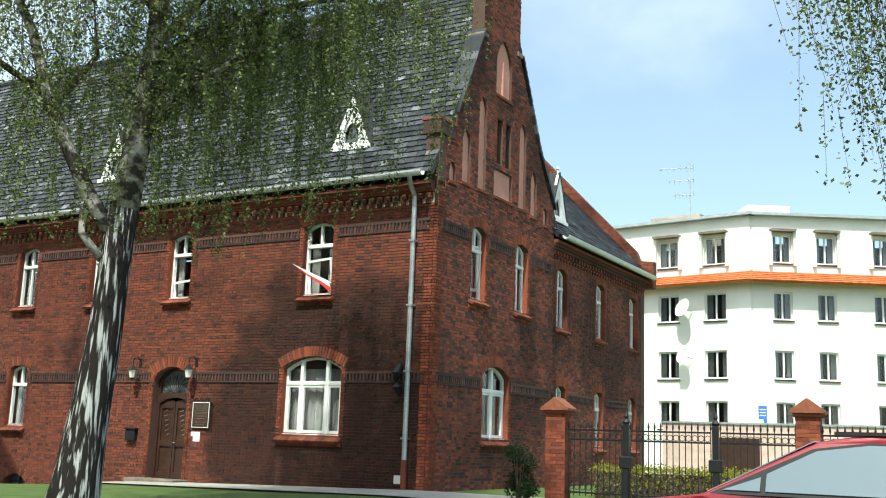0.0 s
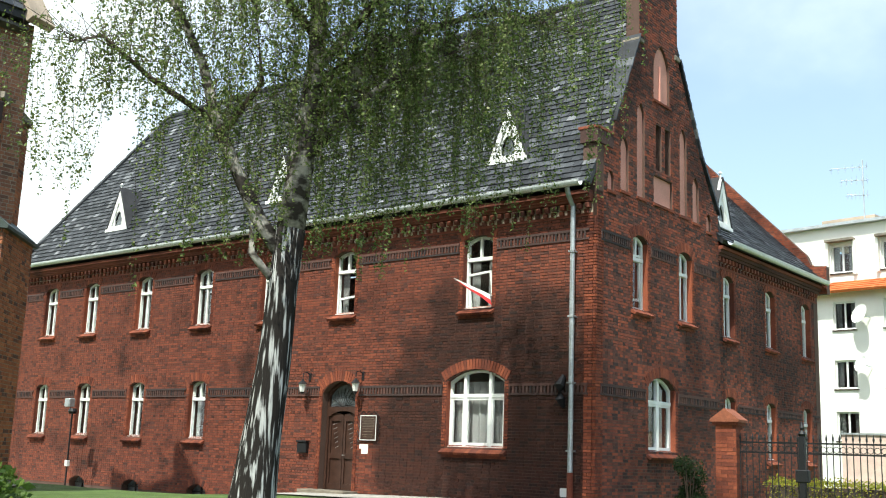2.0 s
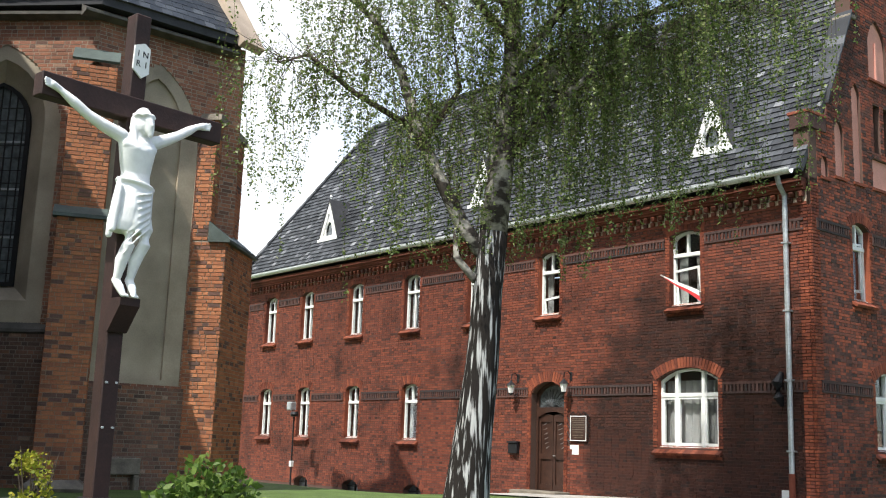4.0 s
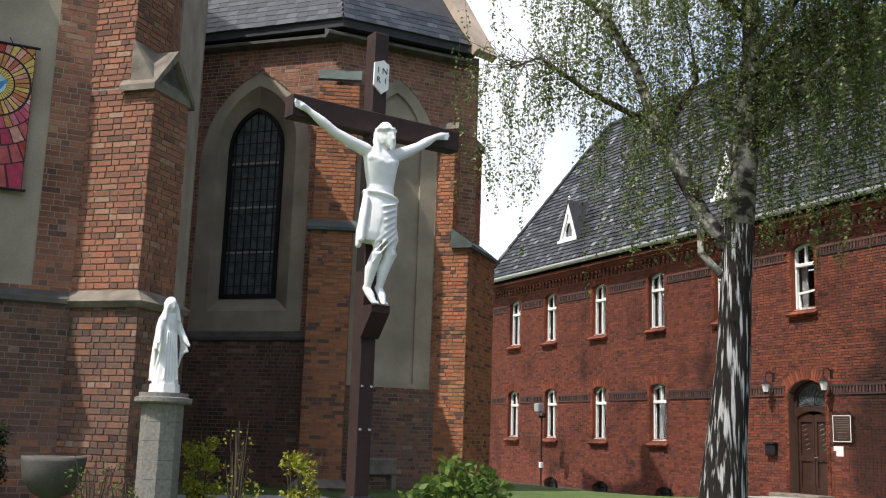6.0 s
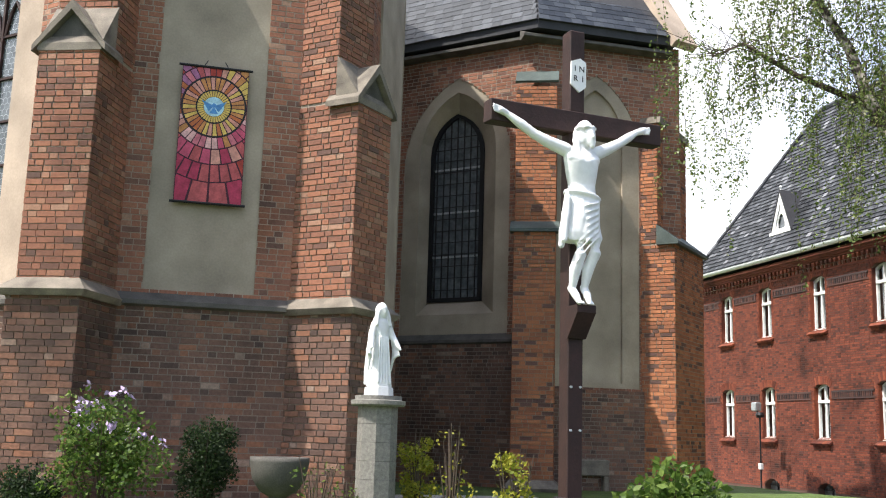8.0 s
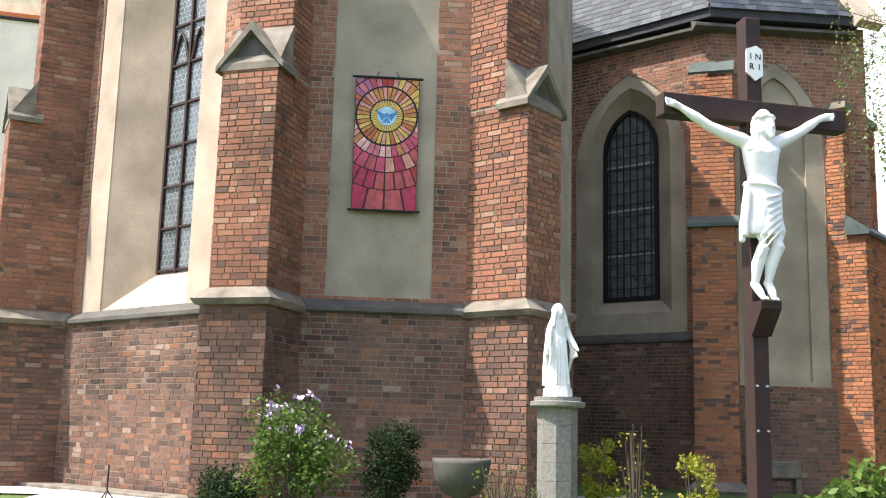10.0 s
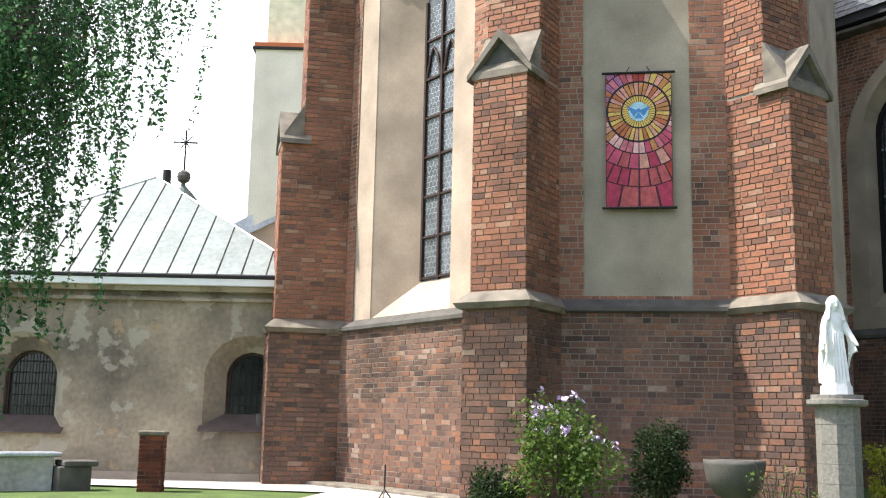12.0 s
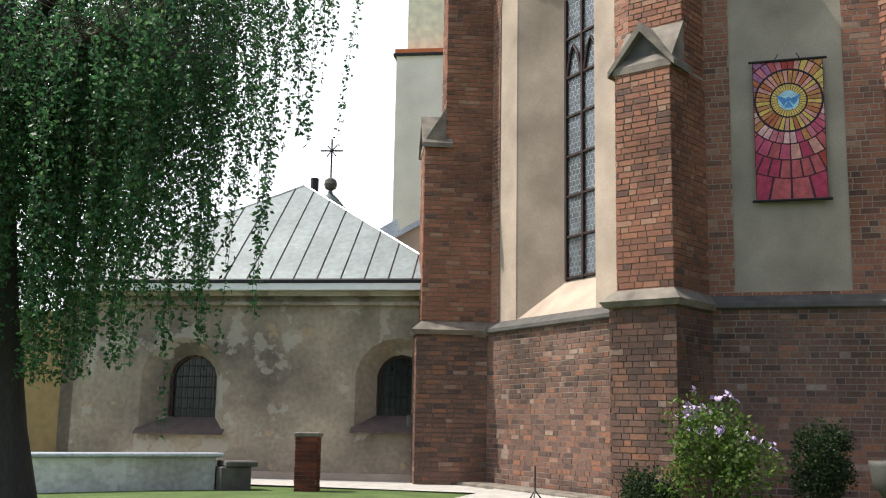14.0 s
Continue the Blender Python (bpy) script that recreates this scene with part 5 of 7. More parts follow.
for s in (-1, 1):
    for k in range(4):
        prism(bm, [(0, ZC + 0.01), (s * (0.2 - 0.03 * k), ZC + 0.1 - 0.045 * k), (s * (0.17 - 0.03 * k), ZC + 0.05 - 0.045 * k)], -0.024, -0.02)
prism(bm, disc(0.035, ZC + 0.02, 10), -0.026, -0.02)
prism(bm, [(-0.07, ZC - 0.12), (0.07, ZC - 0.12), (0, ZC)], -0.024, -0.02)
part("dove", bm, mat("dove_blue", (0.10, 0.30, 0.62), 0.7, scale=9), bn)
for z in (1.15, -1.15):
    part("banner_rod", tube(bmesh.new(), [(-0.6, -0.02, z), (0.6, -0.02, z)], 0.022, 8), IRON, bn)
part("cord", tube(bmesh.new(), [(-0.2, 0, 1.16), (-0.14, 0.02, 1.27)], 0.008, 5), IRON, bn)
part("cord", tube(bmesh.new(), [(0.2, 0, 1.16), (0.14, 0.02, 1.27)], 0.008, 5), IRON, bn)

# ---- crucifix ----
CR = frame_at(3.47, -17.8, 98)
cross = thing("cross", CR, "tall dark brown wooden cross standing in the garden", "cross")
part("post", boxes((-0.083, 0.083, -0.083, 0.083, -0.2, 5.26), bevel=0.01), CROSS_WOOD, cross)
part("beam", boxes((-0.95, 0.96, -0.11, 0.05, 4.2, 4.42), bevel=0.01), CROSS_WOOD, cross)
bm = bmesh.new()
side = [(-0.08, 2.2), (-0.12, 2.2), (-0.30, 2.43), (-0.30, 2.5), (-0.08, 2.5)]
f, g = [[bm.verts.new((u, d, z)) for d, z in side] for u in (-0.11, 0.09)]
for k in range(5):
    bm.faces.new((f[k], g[k], g[(k + 1) % 5], f[(k + 1) % 5]))
bm.faces.new(f[::-1])
bm.faces.new(g)
part("foot_block", bm, CROSS_WOOD, cross, "tapered wooden foot rest")
part("iron_collar", boxes((-0.12, 0.12, -0.12, 0.12, 0.62, 0.74), bevel=0.01), IRON, cross)
for u in (-0.05, 0.05):
    for z in (1.35, 1.75):
        part("bolt", tube(bmesh.new(), [(u, -0.1, z), (u, -0.08, z)], 0.012, 6), ZINC, cross)
ti_ = part("title_board", prism(bmesh.new(), [(-0.085, 4.70), (0.01, 4.62), (0.085, 4.68), (0.085, 4.93), (0.02, 4.97), (-0.08, 4.93)], -0.105, -0.084), WHITE_PAINT, cross, "white scroll with worn lettering")
for k, (ch, u, z) in enumerate((("I", -0.04, 4.83), ("N", 0.035, 4.83), ("R", -0.035, 4.73), ("I", 0.045, 4.73))):
    fc = bpy.data.curves.new("letter", "FONT")
    fc.body, fc.size, fc.extrude, fc.align_x = ch, 0.085, 0.002, "CENTER"
    fc.materials.append(IRON)
    lo_ = new("letter", fc)
    lo_.parent = cross
    lo_.matrix_local = pose(u, -0.108, z, 90, 0, 0)


def loft(bm, rings, n=40):
    """Oval rings (u, d, z, half width, half depth, fold depth, folds) joined into a closed skin."""
    rows = []
    for j, (u, d, z, rx, ry, amp, k) in enumerate(rings):
        row = []
        for i in range(n):
            a = 2 * math.pi * i / n
            w = 1 + amp * math.sin(k * a + 0.25 * j) + 0.4 * amp * math.sin((k * 2 + 1) * a + 1.3)
            row.append(bm.verts.new((u + rx * w * math.cos(a), d + ry * w * math.sin(a), z)))
        rows.append(row)
    for a, b in zip(rows, rows[1:]):
        for i in range(n):
            bm.faces.new((a[i], a[(i + 1) % n], b[(i + 1) % n], b[i]))
    bm.faces.new(rows[0][::-1])
    bm.faces.new(rows[-1])


def blob_statue(name, pieces, lofts, m, label, voxel=0.016, smooth=6, category="statue"):
    """Rounded limbs and lofted cloth fused into one figure."""
    bm = bmesh.new()
    for rings in lofts:
        loft(bm, rings)
    for pts, radii in pieces:
        tube(bm, pts, radii, 12)
        for p, r in ((pts[0], radii[0]), (pts[-1], radii[-1])):
            g = bmesh.ops.create_icosphere(bm, subdivisions=2, radius=r)["verts"]
            bmesh.ops.translate(bm, vec=p, verts=g)
    ob = part(name, bm, STATUE_WHITE)
    ob.matrix_world = m
    tagged(ob, label, category)
    r = ob.modifiers.new("fuse", "REMESH")
    r.mode, r.voxel_size, r.use_smooth_shade = "VOXEL", voxel, True
    s = ob.modifiers.new("soften", "SMOOTH")
    s.iterations, s.factor = smooth, 0.5
    return ob


D0 = -0.21
torso = [(-0.01, D0, 3.30, 0.15, 0.10, 0, 1), (-0.02, D0, 3.45, 0.165, 0.11, 0, 1), (-0.02, D0, 3.55, 0.15, 0.095, 0, 1), (-0.02, D0, 3.65, 0.142, 0.088, 0, 1),
         (-0.03, D0 - 0.01, 3.76, 0.162, 0.105, 0, 1), (-0.035, D0 - 0.02, 3.86, 0.178, 0.115, 0, 1), (-0.04, D0 - 0.01, 3.94, 0.185, 0.10, 0, 1), (-0.04, D0, 4.0, 0.16, 0.075, 0, 1), (-0.03, D0 - 0.01, 4.04, 0.07, 0.06, 0, 1)]
wrap = [(-0.03, D0 - 0.01, 3.10, 0.185, 0.125, 0.05, 7), (-0.03, D0 - 0.015, 3.18, 0.19, 0.135, 0.045, 7), (-0.025, D0 - 0.015, 3.32, 0.185, 0.135, 0.035, 6), (-0.02, D0 - 0.01, 3.46, 0.175, 0.125, 0.025, 6), (-0.02, D0 - 0.01, 3.56, 0.16, 0.11, 0.015, 6)]
body_ = [
    ([(-0.02, D0 - 0.02, 4.0), (0.0, D0 - 0.04, 4.08)], [0.058, 0.055]),
    ([(-0.01, D0 - 0.045, 4.10), (-0.02, D0 - 0.03, 4.19)], [0.082, 0.086]),
    ([(0.015, D0 - 0.115, 4.06), (0.005, D0 - 0.10, 4.15)], [0.045, 0.058]),
    ([(0.02, D0 - 0.13, 4.02), (0.015, D0 - 0.12, 4.06)], [0.028, 0.036]),
    ([(0.015, D0 - 0.168, 4.10), (0.005, D0 - 0.155, 4.14)], [0.013, 0.01]),
    ([(-0.08, D0 - 0.02, 4.18), (-0.105, D0 - 0.03, 4.08), (-0.10, D0 - 0.07, 3.97), (-0.085, D0 - 0.10, 3.90)], [0.035, 0.036, 0.028, 0.014]),
    ([(0.06, D0 - 0.01, 4.18), (0.075, D0 - 0.02, 4.08), (0.07, D0, 4.0)], [0.035, 0.034, 0.02]),
    ([(-0.03, D0 + 0.04, 4.18), (-0.04, D0 + 0.04, 4.0)], [0.06, 0.05]),
    ([(-0.20, D0, 3.985), (-0.38, D0 + 0.01, 4.04), (-0.53, D0 + 0.03, 4.105), (-0.66, D0 + 0.05, 4.19), (-0.79, D0 + 0.075, 4.275)], [0.068, 0.058, 0.047, 0.047, 0.03]),
    ([(-0.79, D0 + 0.075, 4.275), (-0.86, D0 + 0.07, 4.30)], [0.032, 0.036]),
    ([(0.13, D0, 3.985), (0.28, D0 + 0.01, 4.06), (0.42, D0 + 0.03, 4.14), (0.53, D0 + 0.05, 4.215), (0.64, D0 + 0.075, 4.29)], [0.068, 0.058, 0.047, 0.047, 0.03]),
    ([(0.64, D0 + 0.075, 4.29), (0.71, D0 + 0.07, 4.315)], [0.032, 0.036]),
    ([(-0.08, D0 - 0.09, 3.87), (-0.17, D0 - 0.055, 3.90)], [0.045, 0.045]),
    ([(0.0, D0 - 0.09, 3.87), (0.10, D0 - 0.055, 3.90)], [0.045, 0.045]),
    ([(-0.085, D0, 3.3), (-0.075, D0 - 0.06, 3.12), (-0.075, D0 - 0.085, 2.98), (-0.10, D0 - 0.03, 2.84), (-0.11, D0, 2.68)], [0.088, 0.075, 0.058, 0.06, 0.036]),
    ([(0.075, D0, 3.3), (0.085, D0 - 0.07, 3.12), (0.075, D0 - 0.10, 3.0), (0.03, D0 - 0.04, 2.85), (0.01, D0 - 0.02, 2.69)], [0.088, 0.075, 0.058, 0.06, 0.036]),
    ([(-0.11, D0 + 0.02, 2.66), (-0.10, D0 - 0.05, 2.58), (-0.09, D0 - 0.09, 2.52)], [0.04, 0.038, 0.026]),
    ([(0.01, D0, 2.67), (0.015, D0 - 0.06, 2.59), (0.01, D0 - 0.10, 2.53)], [0.04, 0.038, 0.026]),
    ([(-0.19, D0 - 0.03, 3.54), (-0.215, D0 - 0.04, 3.35), (-0.235, D0 - 0.03, 3.18), (-0.245, D0 - 0.02, 3.05)], [0.03, 0.04, 0.042, 0.03]),
    ([(-0.20, D0 - 0.07, 3.50), (-0.225, D0 - 0.08, 3.3), (-0.24, D0 - 0.07, 3.1)], [0.025, 0.03, 0.03]),
]
for k in range(4):
    body_.append(([(-0.85, D0 + 0.07, 4.325 - 0.018 * k), (-0.95 + 0.008 * abs(k - 1), D0 + 0.055, 4.345 - 0.022 * k)], [0.013, 0.009]))
    body_.append(([(0.70, D0 + 0.07, 4.34 - 0.018 * k), (0.80 - 0.008 * abs(k - 1), D0 + 0.055, 4.355 - 0.022 * k)], [0.013, 0.009]))
    for x in (-0.11, -0.01):
        body_.append(([(x + 0.02 * k, D0 - 0.09 - 0.01 * (k < 3), 2.525), (x + 0.02 * k, D0 - 0.13 + 0.006 * k, 2.508)], [0.012, 0.01]))
body_.append(([(-0.01, D0 - 0.035, 4.19), (-0.01, D0 - 0.03, 4.225)], [0.088, 0.072]))
# rolled waistband and slanting folds of the cloth
for k in range(14):
    a, b = 2 * math.pi * k / 14, 2 * math.pi * (k + 1) / 14
    body_.append(([(-0.02 + 0.172 * math.cos(a), D0 - 0.01 + 0.122 * math.sin(a), 3.55 - 0.03 * math.cos(a)), (-0.02 + 0.172 * math.cos(b), D0 - 0.01 + 0.122 * math.sin(b), 3.55 - 0.03 * math.cos(b))], [0.022, 0.022]))
for k in range(7):
    z = 3.50 - 0.055 * k
    body_.append(([(0.14, D0 - 0.06, 3.52 - 0.03 * k), (0.08, D0 - 0.135, z - 0.03), (-0.03, D0 - 0.155, z - 0.06 - 0.012 * k), (-0.13, D0 - 0.105, z - 0.10 - 0.03 * k)], [0.008, 0.011, 0.010, 0.005]))
# plaited crown
for k in range(16):
    a = k / 16 * 2 * math.pi
    body_.append(([(-0.01 + 0.093 * math.cos(a), D0 - 0.045 + 0.093 * math.sin(a), 4.20 + 0.012 * (k % 2)), (-0.01 + 0.096 * math.cos(a + 0.5), D0 - 0.045 + 0.096 * math.sin(a + 0.5), 4.205 - 0.012 * (k % 2))], [0.014, 0.014]))
blob_statue("crucifix_statue", body_, [torso, wrap], CR, "white painted plaster statue fixed to the dark cross", 0.0085, 3)

# madonna on a pedestal
MA = frame_at(-0.52, -18.82, 75)
ped = thing("pedestal", MA, "grey terrazzo pedestal of stacked blocks", "pedestal")
for k in range(7):
    z = 0.0 + 0.23 * k
    part("block", lathe(bmesh.new(), [(0.255, z - (0.2 if k == 0 else 0)), (0.255, z + 0.222), (0.245, z + 0.23)], 8), TERRAZZO, ped)
part("cap_slab", lathe(bmesh.new(), [(0.33, 1.60), (0.35, 1.62), (0.35, 1.67), (0.30, 1.68), (0.30, 1.73)], 24), TERRAZZO, ped)
part("foot_slab", boxes((-0.4, 0.4, -0.4, 0.4, -0.2, 0.1), bevel=0.02), TERRAZZO, ped)
part("statue_base", lathe(bmesh.new(), [(0.19, 1.73), (0.18, 1.84)], 8), STATUE_WHITE, ped, "white octagonal base")
B = 1.84
robe = [(0.0, 0, B, 0.165, 0.145, 0.05, 9), (0.0, 0, B + 0.12, 0.15, 0.13, 0.06, 9), (0, 0, B + 0.35, 0.125, 0.11, 0.06, 9), (0, 0, B + 0.58, 0.105, 0.09, 0.05, 9), (0, 0, B + 0.66, 0.10, 0.085, 0.02, 9), (0, 0, B + 0.76, 0.115, 0.085, 0.01, 9), (0, 0, B + 0.84, 0.10, 0.07, 0, 9), (0, 0, B + 0.89, 0.045, 0.045, 0, 9)]
mantle = [(0.0, 0.075, B + 0.03, 0.17, 0.09, 0.06, 7), (0.0, 0.07, B + 0.25, 0.17, 0.09, 0.06, 7), (0, 0.06, B + 0.5, 0.16, 0.085, 0.04, 7), (0, 0.04, B + 0.75, 0.14, 0.085, 0.02, 7), (0, 0.03, B + 0.86, 0.105, 0.075, 0, 7), (0, 0.02, B + 0.93, 0.075, 0.075, 0, 7), (0, 0.015, B + 1.02, 0.078, 0.08, 0, 7), (0, 0.015, B + 1.07, 0.05, 0.055, 0, 7)]
mad = [([(0, 0.0, B + 1.0), (0, 0.0, B + 1.035)], [0.075, 0.065]),
       ([(0, -0.03, B + 0.93), (0.0, -0.035, B + 1.01)], [0.045, 0.058]),
       ([(0, -0.085, B + 0.955), (0, -0.088, B + 0.985)], [0.012, 0.01]),
       ([(0.10, 0.0, B + 0.80), (0.155, -0.03, B + 0.66), (0.19, -0.10, B + 0.55), (0.21, -0.15, B + 0.49)], [0.05, 0.045, 0.035, 0.018]),
       ([(-0.10, 0.0, B + 0.80), (-0.155, -0.03, B + 0.66), (-0.19, -0.10, B + 0.55), (-0.21, -0.15, B + 0.49)], [0.05, 0.045, 0.035, 0.018])]
for s_ in (-1, 1):
    for k in range(5):
        mad.append(([(s_ * (0.14 + 0.012 * k), -0.02 - 0.02 * k, B + 0.70 - 0.03 * k), (s_ * (0.185 + 0.008 * k), -0.03 - 0.018 * k, B + 0.5 - 0.02 * k), (s_ * (0.17 - 0.004 * k), 0.0 - 0.012 * k, B + 0.22 + 0.04 * k)], [0.022, 0.026, 0.012]))
    mad.append(([(s_ * 0.055, -0.045, B + 0.99), (s_ * 0.08, -0.045, B + 0.92), (s_ * 0.10, -0.07, B + 0.8)], [0.022, 0.024, 0.018]))
for k in range(5):
    mad.append(([(-0.06 + 0.03 * k, -0.085, B + 0.64), (-0.09 + 0.045 * k, -0.13, B + 0.06)], [0.009, 0.016]))
blob_statue("madonna_statue", mad, [robe, mantle], frame_at(-0.52, -18.82, 108), "white painted madonna statue standing on the pedestal", 0.008, 3)

urn = thing("stone_urn", pose(-1.7, -19.9, 0), "wide grey stone flower bowl on a foot", "urn")
part("bowl", lathe(bmesh.new(), [(0.12, 0.38), (0.25, 0.45), (0.36, 0.62), (0.4, 0.84), (0.4, 0.9), (0.35, 0.9), (0.3, 0.8)], 32), DARK_STONE, urn, smooth=True)
part("foot", lathe(bmesh.new(), [(0.22, 0.0), (0.2, 0.1), (0.12, 0.2), (0.12, 0.38)], 16), DARK_STONE, urn)
tri = thing("tripod_sprinkler", pose(-4.6, -25.2, 0), "small black garden sprinkler on three legs", "sprinkler")
for k in range(3):
    a = k * 2.1
    part("leg", tube(bmesh.new(), [(0, 0, 0.2), (0.16 * math.cos(a), 0.16 * math.sin(a), 0)], 0.012, 5), IRON, tri)
part("stem", tube(bmesh.new(), [(0, 0, 0.18), (0, 0, 0.6)], 0.014, 6), IRON, tri)

# ---- grey side building ----
GM = frame_at(-7.28, -36.6, 99)
gh = [arch(2.41, 3.52, 1.25, 2.68, 0.5), arch(7.15, 8.2, 1.35, 2.72, 0.5)]
go = [arch(1.9, 3.8, 1.0, 3.05, 0.75), arch(6.75, 8.6, 1.05, 3.05, 0.75)]
gwall = wall("wall_annex", GM, [rect(0, 8.95, -0.2, 4.05)] + go, 0.35, "stained grey-beige plaster wall of a low side building", GREY_PLASTER)
wall("wall_annex_inner", GM @ pose(0, 0.35, 0), [rect(0, 8.95, -0.2, 4.05)] + gh, 0.3, "stained plaster inner leaf", GREY_PLASTER)
wall("wall_annex_side", GM @ pose(0, 0, 0, 0, 0, -90), [rect(-6.5, 0, -0.2, 4.05)], 0.3, "plain plaster side wall", GREY_PLASTER)
wall("wall_annex_rear", GM @ pose(8.95, 6.5, 0, 0, 0, 180), [rect(0, 8.95, -0.2, 4.05)], 0.3, "plain plaster rear wall", GREY_PLASTER)
for o, h in zip(go, gh):
    bm = bmesh.new()
    a = [bm.verts.new((u, 0.0, z)) for u, z in o]
    b = [bm.verts.new((u, 0.345, z)) for u, z in h]
    for i in range(len(a)):
        bm.faces.new((a[i], a[(i + 1) % len(a)], b[(i + 1) % len(a)], b[i]))
    part("window_splay", bm, GREY_PLASTER, gwall, "splayed plaster reveal")
    u0, u1 = min(u for u, _ in o), max(u for u, _ in o)
    part("tin_sill", prism(bmesh.new(), [(u0, 0.0), (u1, 0.0), (u1, 0.01), (u0, 0.01)], 0, 0.01), TIN, gwall)
    sl = part("sloping_sill", boxes((u0 - 0.06, u1 + 0.06, -0.62, 0.0, 0.0, 0.025)), BROWN_TIN, gwall, "brown tin sill with raised seams")
    sl.matrix_local = Matrix.Translation((0, 0.36, min(z for _, z in h) + 0.03)) @ Matrix.Rotation(radians(35), 4, "X")
    for k in range(4):
        u = u0 + (u1 - u0) * (k + 0.5) / 4
        se = part("sill_seam", boxes((u - 0.02, u + 0.02, -0.63, 0.0, 0.02, 0.065)), IRON, gwall)
        se.matrix_local = sl.matrix_local.copy()
    count["window"] += 1
    w = thing("window_%d" % count["window"], GM, "round-headed barred window in a deep splayed reveal", "window", "barred windows", "structure")
    part("dark_glass", prism(bmesh.new(), h, 0.52, 0.55), DARK_PANE, w)
    a, b = min(u for u, _ in h), max(u for u, _ in h)
    za, zb = min(z for _, z in h), max(z for _, z in h)
    for i in range(1, 8):
        part("bar", tube(bmesh.new(), [(a + (b - a) * i / 8, 0.42, za), (a + (b - a) * i / 8, 0.42, zb - 0.06)], 0.012, 5), IRON, w)
    for i in range(1, 6):
        z = za + (zb - za) * i / 6
        s = spans([h], z)
        part("bar", tube(bmesh.new(), [(s[0][0], 0.43, z), (s[0][1], 0.43, z)], 0.012, 5), IRON, w)
    part("window_frame", plate([h, slab_loop(h, 0.06)], 0.46, 0.54), DOOR_WOOD, w)
vp = part("vent_pipe", tube(bmesh.new(), [(7.95, 0.1, 1.1), (7.95, 0.1, 1.42)], 0.08, 10), DARK_STONE, gwall)
part("cornice", boxes((0, 8.95, -0.12, 0.05, 3.75, 3.82), (0, 8.95, -0.2, 0.05, 3.95, 4.05)), GREY_PLASTER, gwall, "moulded plaster cornice")
part("eaves_board", boxes((-0.3, 8.95, -0.38, 0.05, 4.06, 4.2)), WHITE_PAINT, gwall, "pale eaves board")
part("eaves_gutter", boxes((-0.3, 8.95, -0.42, -0.3, 4.2, 4.3), bevel=0.03), IRON, gwall, "dark gutter")
part("plaster_plinth", boxes((0, 8.95, -0.05, 0.0, -0.2, 0.18)), CREAM_PLASTER, gwall, "worn pale plinth")
# hipped sheet roof with standing seams
E0, E1, E2, E3, AP = Vector((-0.35, -0.4, 4.28)), Vector((9.05, -0.4, 4.28)), Vector((9.05, 6.8, 4.28)), Vector((-0.35, 6.8, 4.28)), Vector((4.55, 3.2, 7.2))
bm = bmesh.new()
vv = [bm.verts.new(p) for p in (E0, E1, E2, E3, AP)]
for i in range(4):
    bm.faces.new((vv[i], vv[(i + 1) % 4], vv[4]))
bm.faces.new(vv[3::-1])
ar = part("annex_roof", bm, TIN)
ar.matrix_world = GM
tagged(ar, "pale grey sheet-metal hipped roof with standing seams", "roof", kind="structure")
for i in range(1, 18):
    u = E0.x + (E1.x - E0.x) * i / 18
    t = (u - E0.x) / (AP.x - E0.x) if u < AP.x else (E1.x - u) / (E1.x - AP.x)
    p = Vector((u, E0.y, E0.z))
    q = Vector((u, E0.y + (AP.y - E0.y) * t, E0.z + (AP.z - E0.z) * t))
    part("standing_seam", tube(bmesh.new(), [p + Vector((0, 0, 0.01)), q + Vector((0, 0, 0.01))], 0.017, 4), DARK_STONE, ar)
for p in (E0, E1):
    part("hip_seam", tube(bmesh.new(), [p, AP], 0.03, 5), PALE_ZINC, ar)
# tower behind, little spire, chimney
tw = part("church_tower", boxes((0, 9, 0, 9, 0, 16.8)), mat("pale_tower_plaster", (0.85, 0.76, 0.62), 0.9, spread=0.25, scale=0.5, fine=15, bump=0.1, grain=0.2))
tw.matrix_world = pose(-27.72, -36.22, 0, 0, 0, 100)
tagged(tw, "tall plain plastered church tower", "tower", kind="structure")
part("tower_eaves", boxes((-0.12, 9.2, -0.12, 9.2, 16.8, 16.9)), IRON, tw)
part("tower_roof", boxes((-0.06, 9.1, -0.06, 9.1, 16.9, 17.1)), ORANGE_TILE, tw, "red tile skirt roof")
part("tower_stage", boxes((0.4, 8.4, 0.4, 8.4, 17.1, 27)), mat("pale_yellow_plaster", (0.88, 0.79, 0.56), 0.9), tw, "pale yellow upper stage")
ch = part("flue", tube(bmesh.new(), [(0, 0, 6.6), (0, 0, 7.9)], 0.11, 10), IRON)
ch.matrix_world = pose(-13.26, -33.29, 0)
tagged(ch, "black metal flue pipe behind the roof", "flue")
sp = thing("ridge_turret", pose(-21.3, -36.3, -0.5), "small copper turret with a ball and iron cross", "turret")
part("turret_cap", lathe(bmesh.new(), [(0.62, 0.4), (0.6, 8.95), (0.68, 9.0), (0.6, 9.3), (0.35, 9.6), (0.1, 9.85), (0.05, 10.0)], 12), COPPER, sp)
part("ball", lathe(bmesh.new(), [(0.05, 9.95), (0.2, 10.05), (0.24, 10.2), (0.2, 10.35), (0.05, 10.45)], 12), DARK_STONE, sp)
bm = tube(bmesh.new(), [(0, 0, 10.4), (0, 0, 11.9)], 0.03, 6)
tube(bm, [(-0.1, 0.4, 11.45), (0.1, -0.4, 11.45)], 0.03, 6)
